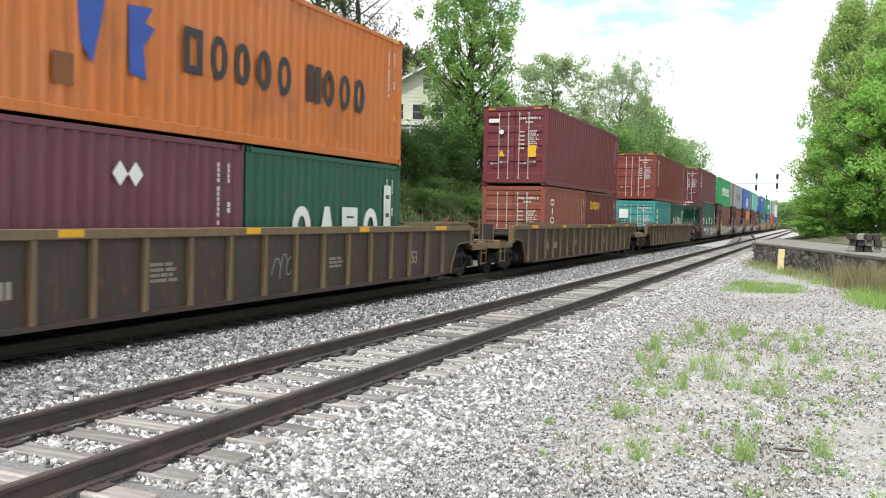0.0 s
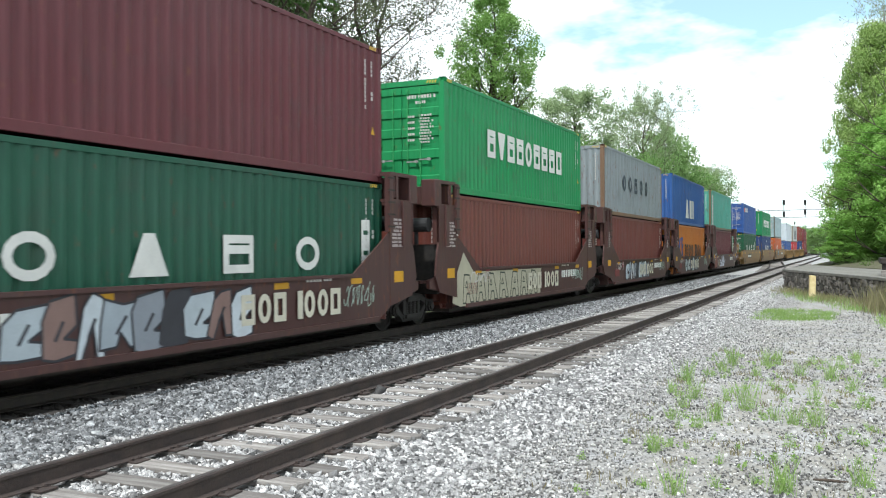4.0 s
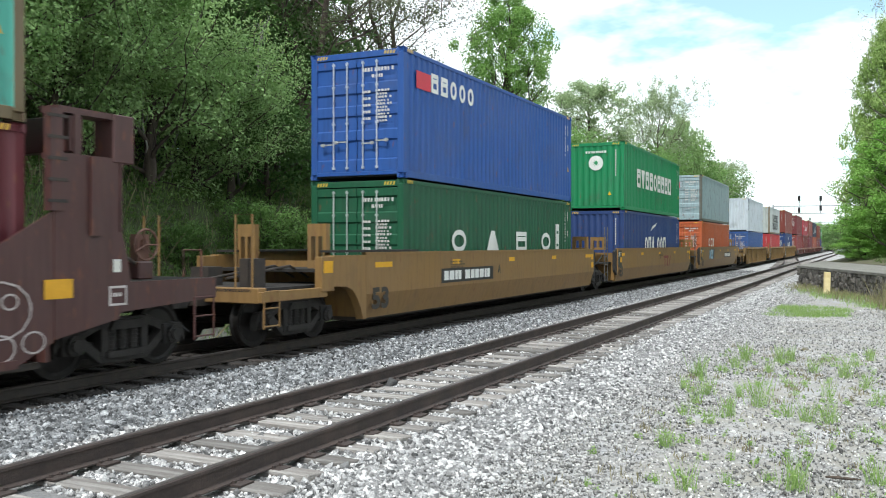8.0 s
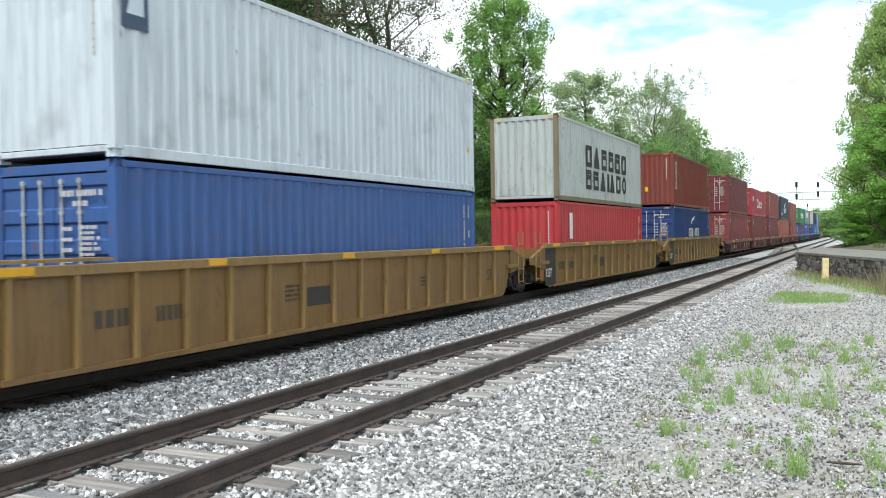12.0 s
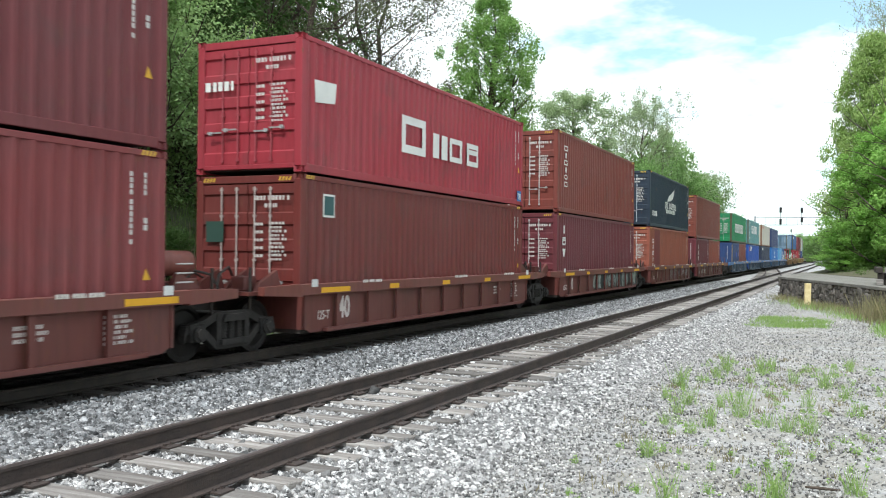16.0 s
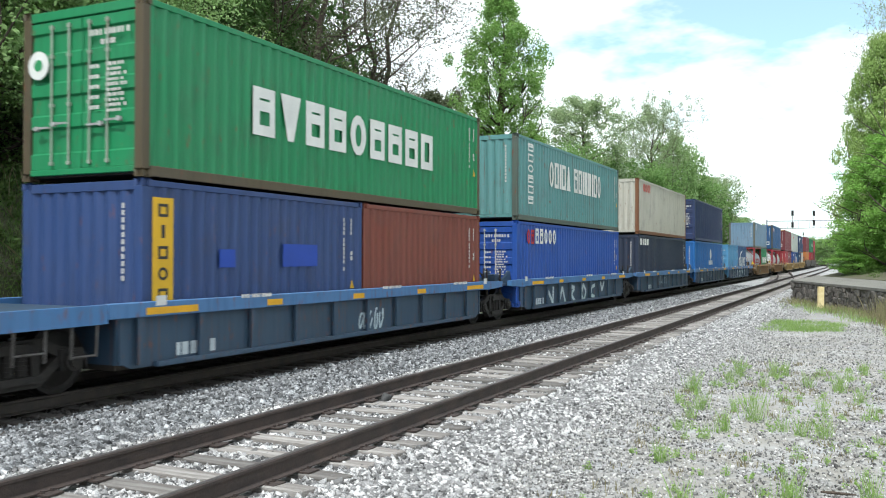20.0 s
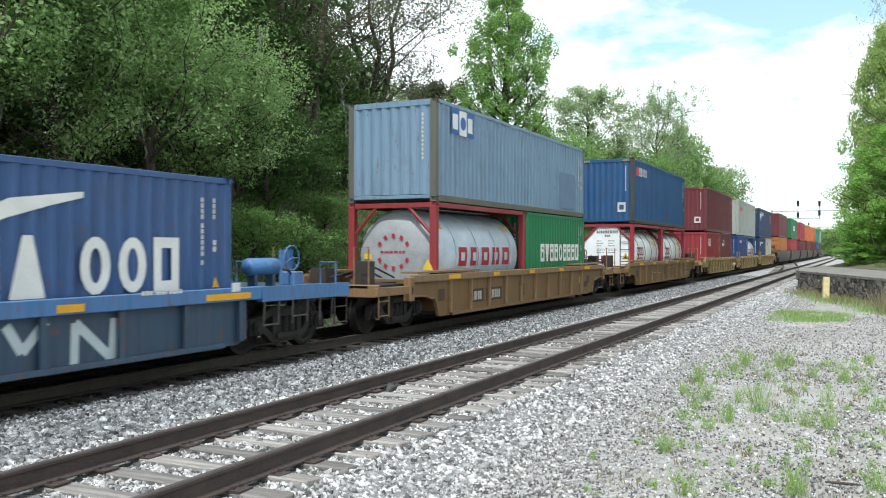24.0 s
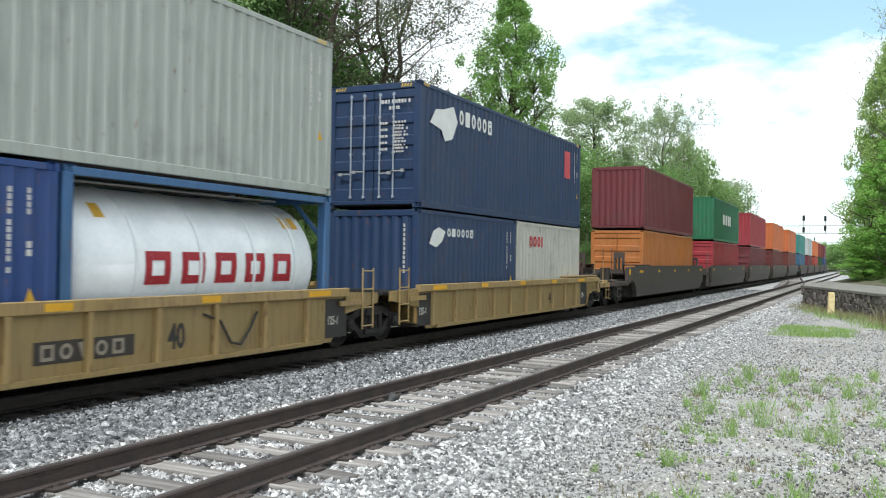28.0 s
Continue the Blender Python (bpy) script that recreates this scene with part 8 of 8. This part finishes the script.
blades("grass_patch", [(rs.uniform(-2.6, -0.5), rs.uniform(27.5, 31.5), rs.uniform(0.6, 1.1)) for _ in range(90)], 60, 0.15, 0.18, M_TUFT, "low green grass patch in the gravel", 23, 0.006)
blades("wall_weeds", [(x, 48.4 - (x + 3.0) * 3.2 - rs.uniform(0.2, 4.0), rs.uniform(0.7, 1.5)) for x in (rs.uniform(-2.9, 2.4) for _ in range(110))], 24, 0.22, 0.30, M_MEADOW, "rough weeds at the foot of the stone wall", 24, 0.008)
blades("wall_grass", [(x, 47.6 - (x + 3.0) * 3.2 - rs.uniform(0.2, 5.0), rs.uniform(0.7, 1.3)) for x in (rs.uniform(-2.4, 2.4) for _ in range(60))], 40, 0.17, 0.30, M_TUFT, "green grass at the foot of the stone wall", 29, 0.007)
blades("tall_dry_grass", [(x, 34.6 - (x - 1.0) * 3.2 + rs.uniform(-3.5, 1.5), rs.uniform(0.6, 1.3)) for x in (0.5 + 2.3 * rs.random() ** 0.6 for _ in range(70))], 46, 0.80, 0.26, M_MEADOW, "straw-coloured tall grass beside the gravel lot", 25, 0.007, 0.22)
blades("tall_straw", [(x, 33.8 - (x - 1.0) * 3.2 + rs.uniform(-3.5, 1.5), rs.uniform(0.7, 1.2)) for x in (0.5 + 2.2 * rs.random() for _ in range(50))], 26, 0.95, 0.24, M_STRAW, "dry straw stalks among the tall grass", 30, 0.006, 0.16)
blades("lot_edge_grass", [(rs.uniform(1.1, 2.4), rs.uniform(24.0, 29.0), rs.uniform(0.7, 1.3)) for _ in range(60)], 60, 0.30, 0.2, M_TUFT, "green grass at the edge of the gravel lot", 32, 0.006)
blades("bank_grass", [(rs.uniform(-18.5, -14.0), 6 + 60 * rs.random() ** 1.3, rs.uniform(0.8, 1.4)) for _ in range(1300)], 30, 0.17, 0.34, M_GRASS, "rough grass on the bank", 26, 0.0065)
weed_rng = np.random.default_rng(31)
WX, WY = weed_rng.uniform(-18.8, -14.0, 2600), 6 + 62 * weed_rng.random(2600) ** 1.25
WZ = np.array([ground_height(x, y) for x, y in zip(WX, WY)])
weeds = quads("bank_weeds", leaves(weed_rng, np.stack([WX, WY, WZ + 0.12], 1), weed_rng.uniform(0.15, 0.55, 2600), 90000, 0.085, 0.8), M_LEAF[7])
tagged(new("bank_weeds", weeds), "low leafy weeds and brambles over the bank", "weeds", kind="stuff")
blades("bank_straw", [(rs.uniform(-18.5, -13.0), 6 + 60 * rs.random() ** 1.3, rs.uniform(0.8, 1.7)) for _ in range(240)], 8, 0.42, 0.25, M_STRAW, "dry stalks among the grass on the bank", 27, 0.016)
blades("verge_grass", [(rs.uniform(-20, -13.0), rs.uniform(60, 200), rs.uniform(1.5, 2.6)) for _ in range(420)], 16, 0.5, 0.35, M_GRASS, "rough grass along the far bank", 28, 0.05)

DECK_BANK = [(-1.6 + 7.5 * f + d * 0.62, 61.2 - 20.0 * f + d * 0.78, d) for f, d in ((rs.random(), rs.uniform(0.2, 5.0)) for _ in range(130))]
deck_rng = np.random.default_rng(61)
DC = np.array([(x, y, 0.78 + 0.11 * min(d, 5.0)) for x, y, d in DECK_BANK])
tagged(new("deck_weeds", quads("deck_weeds", leaves(deck_rng, DC, deck_rng.uniform(0.2, 0.55, len(DC)), 16000, 0.07, 0.8), M_LEAF[7])), "low dark weeds on the bank behind the deck", "weeds", kind="stuff")


# ---- stone wall and platform ----
M_SOIL = surface("weedy soil", (0.13, 0.14, 0.07), (0.11, 0.09, 0.065), 0.95, scale=1.5, bump=0.6)


def build_wall():
    ax, ay, bx, by = -3.1, 49.2, 3.0, 29.7
    top = 0.70
    n = math.hypot(bx - ax, by - ay)
    m = Matrix.Translation((ax, ay, 0)) @ Euler((0, 0, math.atan2(by - ay, bx - ax))).to_matrix().to_4x4()
    wall = tagged(new("wall_platform"), "low wall of dark rough stones with a concrete deck", "stone wall", kind="structure")
    wall.matrix_basis = m
    back = m.inverted()

    def outline(points):
        return [tuple((back @ Vector((x, y, 0)))[:2]) for x, y in points]

    bm = bmesh.new()
    bm_prism(bm, outline([(-2.98, 49.2), (3.0, 30.0), (6.5, 30.0), (6.5, 44.0), (3.0, 43.3), (-2.4, 61.8)]), 2, -0.6, top - 0.125)
    part("wall_core", bm, M_FIELD, wall)
    bm = bmesh.new()
    bm_prism(bm, outline([(-3.2, 49.25), (3.0, 29.4), (6.5, 29.4), (6.5, 44.0), (3.0, 43.3), (-2.5, 62.0)]), 2, top - 0.12, top)
    part("cap", bm, M_CAP, wall, "worn grey concrete deck with a rough edge", 0.012)
    # the weedy bank that rises behind the deck
    bm = bmesh.new()
    rise = random.Random(14)
    rows = []
    for i in range(15):
        f = i / 14
        x, y = -2.3 + 9.0 * f, 62.0 - 23.0 * f
        row = []
        for d, z in ((-0.1, -0.6), (0.0, top - 0.04), (2.0, top + 0.28), (6.0, top + 0.62), (12.0, top + 0.95), (20.0, top + 1.0), (20.5, -0.6)):
            w = rise.uniform(-0.07, 0.07) if d > 1 else 0
            row.append(bm.verts.new(back @ Vector((x + d * 0.62, y + d * 0.78, z + w))))
        rows.append(row)
    for p, q in zip(rows, rows[1:]):
        for j in range(6):
            bm.faces.new((p[j], q[j], q[j + 1], p[j + 1]))
    bm.faces.new(rows[0])
    bm.faces.new(rows[-1][::-1])
    part("bank", bm, M_SOIL, wall, "weedy soil bank behind the deck")
    r = random.Random(5)
    kinds = []
    for i in range(8):
        bm = bmesh.new()
        vs = bm_box(bm, -0.5, 0.5, -0.5, 0.5, -0.5, 0.5)
        bmesh.ops.bevel(bm, geom=bm.edges[:], offset=0.16, segments=1, affect="EDGES")
        for v in bm.verts:
            v.co += Vector((r.uniform(-1, 1), r.uniform(-1, 1), r.uniform(-1, 1))) * 0.07
        kinds.append(mesh_of(bm))
    u = -0.05
    while u < n:
        w, z = r.uniform(0.16, 0.42), -0.44 + r.uniform(-0.12, 0.0)
        while z < top - 0.18:
            h = r.uniform(0.13, 0.40)
            h = h if z + h < top - 0.26 else top - 0.12 - z
            k = w * r.uniform(0.85, 1.15)
            place("stone", r.choice(kinds), M_FIELD, wall, Matrix.Translation((u + w / 2 + r.uniform(-0.05, 0.05), 0.06 + r.uniform(-0.05, 0.05), z + h / 2)) @ Euler((0, r.uniform(-0.15, 0.15), 0)).to_matrix().to_4x4()
                  @ Matrix.Diagonal((k, 0.26, h * 0.98, 1)))
            z += h
        u += w
    return wall


build_wall()
post = tagged(new("marker_post"), "short faded yellow square marker post in the gravel", "post")
post.matrix_basis = pose(-1.43, 40.0, ground_height(-1.43, 40.0), 0, 1.5, 12)
bm = bmesh.new()
bm_prism(bm, [(-0.12, -0.12), (0.12, -0.12), (0.12, 0.12), (-0.12, 0.12)], 2, -0.1, 0.94)
bm_prism(bm, [(-0.12, -0.12), (0.12, -0.12), (0.12, 0.12), (-0.12, 0.12)], 2, 0.94, 0.98)
part("shaft", bm, M_POST, post, bevel=0.012)

# timbers stacked on the platform
for row in range(3):
    for col in range(4):
        bm = bmesh.new()
        bm_box(bm, -0.125, 0.125, 0.0, 2.5, 0.0, 0.225)
        t = tagged(part("timber", bm, M_DARK if (row + col) % 3 else M_TIE, bevel=0.015), "old dark railway timber stacked on the platform", "timber", "stacked timbers")
        t.matrix_basis = pose(1.22 + 0.29 * col + 0.05 * (row % 2), 37.1 + 0.1 * ((col * 7 + row * 3) % 4), 0.703 + 0.232 * row, 0, 0, -4 + 2 * ((col + row) % 3))

# a dead stick on the gravel
bm = bmesh.new()
bm_tube(bm, [(-0.2, 0.02, 0.03), (-0.05, -0.01, 0.04), (0.1, 0.015, 0.03), (0.22, 0.0, 0.035)], [0.012, 0.02, 0.017, 0.008], 6)
tagged(part("stick", bm, M_BARK), "dead brown stick lying on the gravel", "stick").matrix_basis = pose(-0.17, 8.62, -0.335, 0, 0, 6) @ Matrix.Diagonal((0.7, 0.8, 0.8, 1))


# ---- signals over the line ----
def signal_bridge(y, x0, x1, heads, beam):
    b = tagged(new("signal_bridge"), "slender grey steel signal bridge over both tracks", "signal bridge", "signal bridges")
    b.matrix_basis = pose(0, y, 0)
    for x in (x0, x1):
        for dy in (-0.5, 0.5):
            place("mast", shared_box(-0.09, 0.09, -0.09, 0.09, -0.6, beam + 1.6), M_GALVMAST, b, pose(x, dy, 0))
    for z in (beam, beam + 1.25):
        for dy in (-0.5, 0.5):
            place("beam", shared_box(x0, x1, -0.05, 0.05, 0, 0.1), M_GALVMAST, b, pose(0, dy, z))
    k = int((x1 - x0) / 1.6)
    for i in range(k):
        bm = bmesh.new()
        xa, xb = x0 + (x1 - x0) * i / k, x0 + (x1 - x0) * (i + 1) / k
        bm_tube(bm, [(xa, -0.5, beam + 0.05), (xb, -0.5, beam + 0.05)], [0.03, 0.03], 4)
        bm_tube(bm, [(xb, -0.5, beam), (xb, -0.5, beam + 1.3)], [0.03, 0.03], 4)
        part("lattice", bm, M_GALVMAST, b)
    for x, zs in heads:
        mast = place("signal_mast", shared_box(-0.06, 0.06, -0.06, 0.06, beam, max(zs)), M_GALVMAST, b, pose(x, -0.75, 0))
        for z in zs:
            bm = bmesh.new()
            bm_box(bm, -0.19, 0.19, -0.10, 0.10, -0.45, 0.45)
            for dz in (-0.28, 0.0, 0.28):
                bm_tube(bm, [(0, -0.08, dz + 0.04), (0, -0.35, dz)], [0.10, 0.11], 8)
            part("signal_head", bm, M_BLACK, mast, "black three-lamp signal head").matrix_basis = pose(0, 0, z)


signal_bridge(160, -14.2, 1.2, [(-10.0, [9.6, 7.6]), (-6.65, [9.5, 7.9])], 7.0)
signal_bridge(300, -23.0, -6.0, [(-15.6, [9.8])], 7.4)


# ---- a crossover between the tracks, and a road bridge far off ----
def build_crossover():
    track = tagged(new("track_crossover"), "crossover rails running from one track to the other", "railway track", kind="structure")
    for off in (-0.7525, 0.7525):
        outline, rings, bm = [(-0.07, -0.178), (0.07, -0.178), (0.012, -0.148), (0.010, -0.045), (0.036, -0.034), (0.034, -0.004), (-0.034, -0.004), (-0.036, -0.034), (-0.010, -0.045), (-0.012, -0.148)], [], bmesh.new()
        for i in range(25):
            f = i / 24
            x = TRACK_NEAR + (TRACK_TRAIN - TRACK_NEAR) * (f * f * (3 - 2 * f)) + off
            rings.append([bm.verts.new((x + a, 66 + 92 * f, b)) for a, b in outline])
        for lo, hi in zip(rings, rings[1:]):
            for i in range(10):
                bm.faces.new((lo[i], lo[(i + 1) % 10], hi[(i + 1) % 10], hi[i]))
        part("rail", bm, M_STEEL, track)
    for i in range(40):
        f = (i + 8) / 56
        x = TRACK_NEAR + (TRACK_TRAIN - TRACK_NEAR) * (f * f * (3 - 2 * f))
        place("tie", TIES[i % 6], M_TIE, track, pose(x - 0.3, 66.2 + 92 * f, 0.004))
    box_part("switch_stand", (TRACK_NEAR + 1.7, TRACK_NEAR + 2.0, 70.0, 70.4, -0.3, 0.25), M_DARK, track, "dark switch machine beside the rails", 0.02)


build_crossover()
bridge = tagged(new("road_bridge"), "grey concrete road bridge over the line far off", "bridge")
bridge.matrix_basis = pose(-40, 420, 0, 0, 0, 8)
box_part("deck", (-60, 70, -4, 4, 8.3, 9.6), M_CONCRETE, bridge, bevel=0.03)
box_part("parapet", (-60, 70, -4.1, -3.85, 9.6, 10.5), M_CONCRETE, bridge)
for bx in (-14, 16, 36):
    box_part("pier", (bx - 0.8, bx + 0.8, -3, 3, -1, 8.3), M_CONCRETE, bridge, bevel=0.03)


# ---- house on the bank ----
def build_house():
    h = tagged(new("house"), "pale yellow gabled house with white lower walls among the trees", "house")
    h.matrix_basis = pose(-31.0, 68.0, 6.4, 0, 0, 26)
    siding = surface("pale yellow siding", lin("C6C8B2"), lin("A8AA96"), 0.8, scale=1.5, bump=0.2)
    white = surface("white siding", lin("D4D6D4"), lin("B0B4B4"), 0.8, scale=1.5)
    roofm = surface("grey shingles", lin("77726C"), lin("55504C"), 0.9, scale=3, bump=0.5)
    glass = surface("dark window glass", (0.02, 0.022, 0.025), (0.03, 0.03, 0.03), 0.1)
    W, D = 4.3, 9.0
    bm = bmesh.new()
    bm_prism(bm, [(-W, 3.0), (W, 3.0), (W, 5.6), (0, 7.9), (-W, 5.6)], 1, 0.0, D)
    part("wall", bm, siding, h, "pale yellow clapboard upper wall")
    for i in range(14):
        z = 3.05 + i * 0.33
        w = W if z < 5.6 else W * (7.9 - z) / 2.3
        if w > 0.3:
            place("clapboard", shared_box(-1, 1, -0.025, 0.0, 0.0, 0.30), siding, h, Matrix.Translation((0, 0, z)) @ Matrix.Diagonal((w, 1, 1, 1)))
    box_part("lower_wall", (-W + 0.05, W - 0.05, 0.1, D, -1.5, 3.0), white, h, "white lower wall")
    for sx in (-1, 1):
        bm = bmesh.new()
        bm_prism(bm, [(0, 8.0), (sx * (W + 0.55), 5.33), (sx * (W + 0.55), 5.48), (0, 8.18)], 1, -0.6, D + 0.4)
        part("roof", bm, roofm, h, "grey shingled roof slope with a white edge")
        bm = bmesh.new()
        bm_prism(bm, [(0, 7.92), (sx * (W + 0.55), 5.25), (sx * (W + 0.55), 5.42), (0, 8.12)], 1, -0.68, -0.605)
        part("barge_board", bm, white, h)
    box_part("chimney", (-1.6, -1.0, 4.0, 4.6, 6.5, 8.6), surface("chimney brick", lin("B8ACA0"), lin("90857a"), 0.9, scale=4), h)
    for x, z, w, ht in ((-0.35, 6.1, 0.7, 0.9), (-1.2, 3.5, 1.0, 1.25), (0.4, 3.5, 1.0, 1.25), (2.2, 3.5, 1.0, 1.25), (-3.0, 3.5, 1.0, 1.25), (0.2, 0.4, 0.9, 1.1), (2.4, 0.4, 0.9, 1.1)):
        win = box_part("window", (x - 0.08, x + w + 0.08, -0.06, 0.0, z - 0.08, z + ht + 0.08), white, h)
        box_part("pane", (x, x + w, -0.075, -0.062, z, z + ht * 0.48), glass, win)
        box_part("pane", (x, x + w, -0.075, -0.062, z + ht * 0.52, z + ht), glass, win)
    box_part("porch_roof", (-W, W, -1.6, -0.08, 2.85, 3.0), white, h)
    for x in (-4.1, -1.4, 1.4, 4.1):
        box_part("porch_post", (x - 0.07, x + 0.07, -1.5, -1.36, -1.5, 2.85), white, h)


build_house()

# ---- far hills ----
bm = bmesh.new()
rng = np.random.default_rng(2)
prev = None
for i in range(41):
    x = -1600 + 80 * i
    z = 20 + 16 * noise.noise((x * 0.0016, 3.3, 0.2)) + 8 * noise.noise((x * 0.006, 1.3, 0.2))
    a, b, c = bm.verts.new((x, 2300, -5)), bm.verts.new((x, 2380, max(z, 6))), bm.verts.new((x, 2600, -5))
    if prev:
        bm.faces.new((prev[0], a, b, prev[1]))
        bm.faces.new((prev[1], b, c, prev[2]))
    prev = (a, b, c)
tagged(part("backdrop", bm, surface("hazy far woods", (0.16, 0.22, 0.22), (0.12, 0.18, 0.17), 1.0, scale=0.01), smooth=True), "hazy wooded hills on the horizon", "hills", kind="structure")


motions()
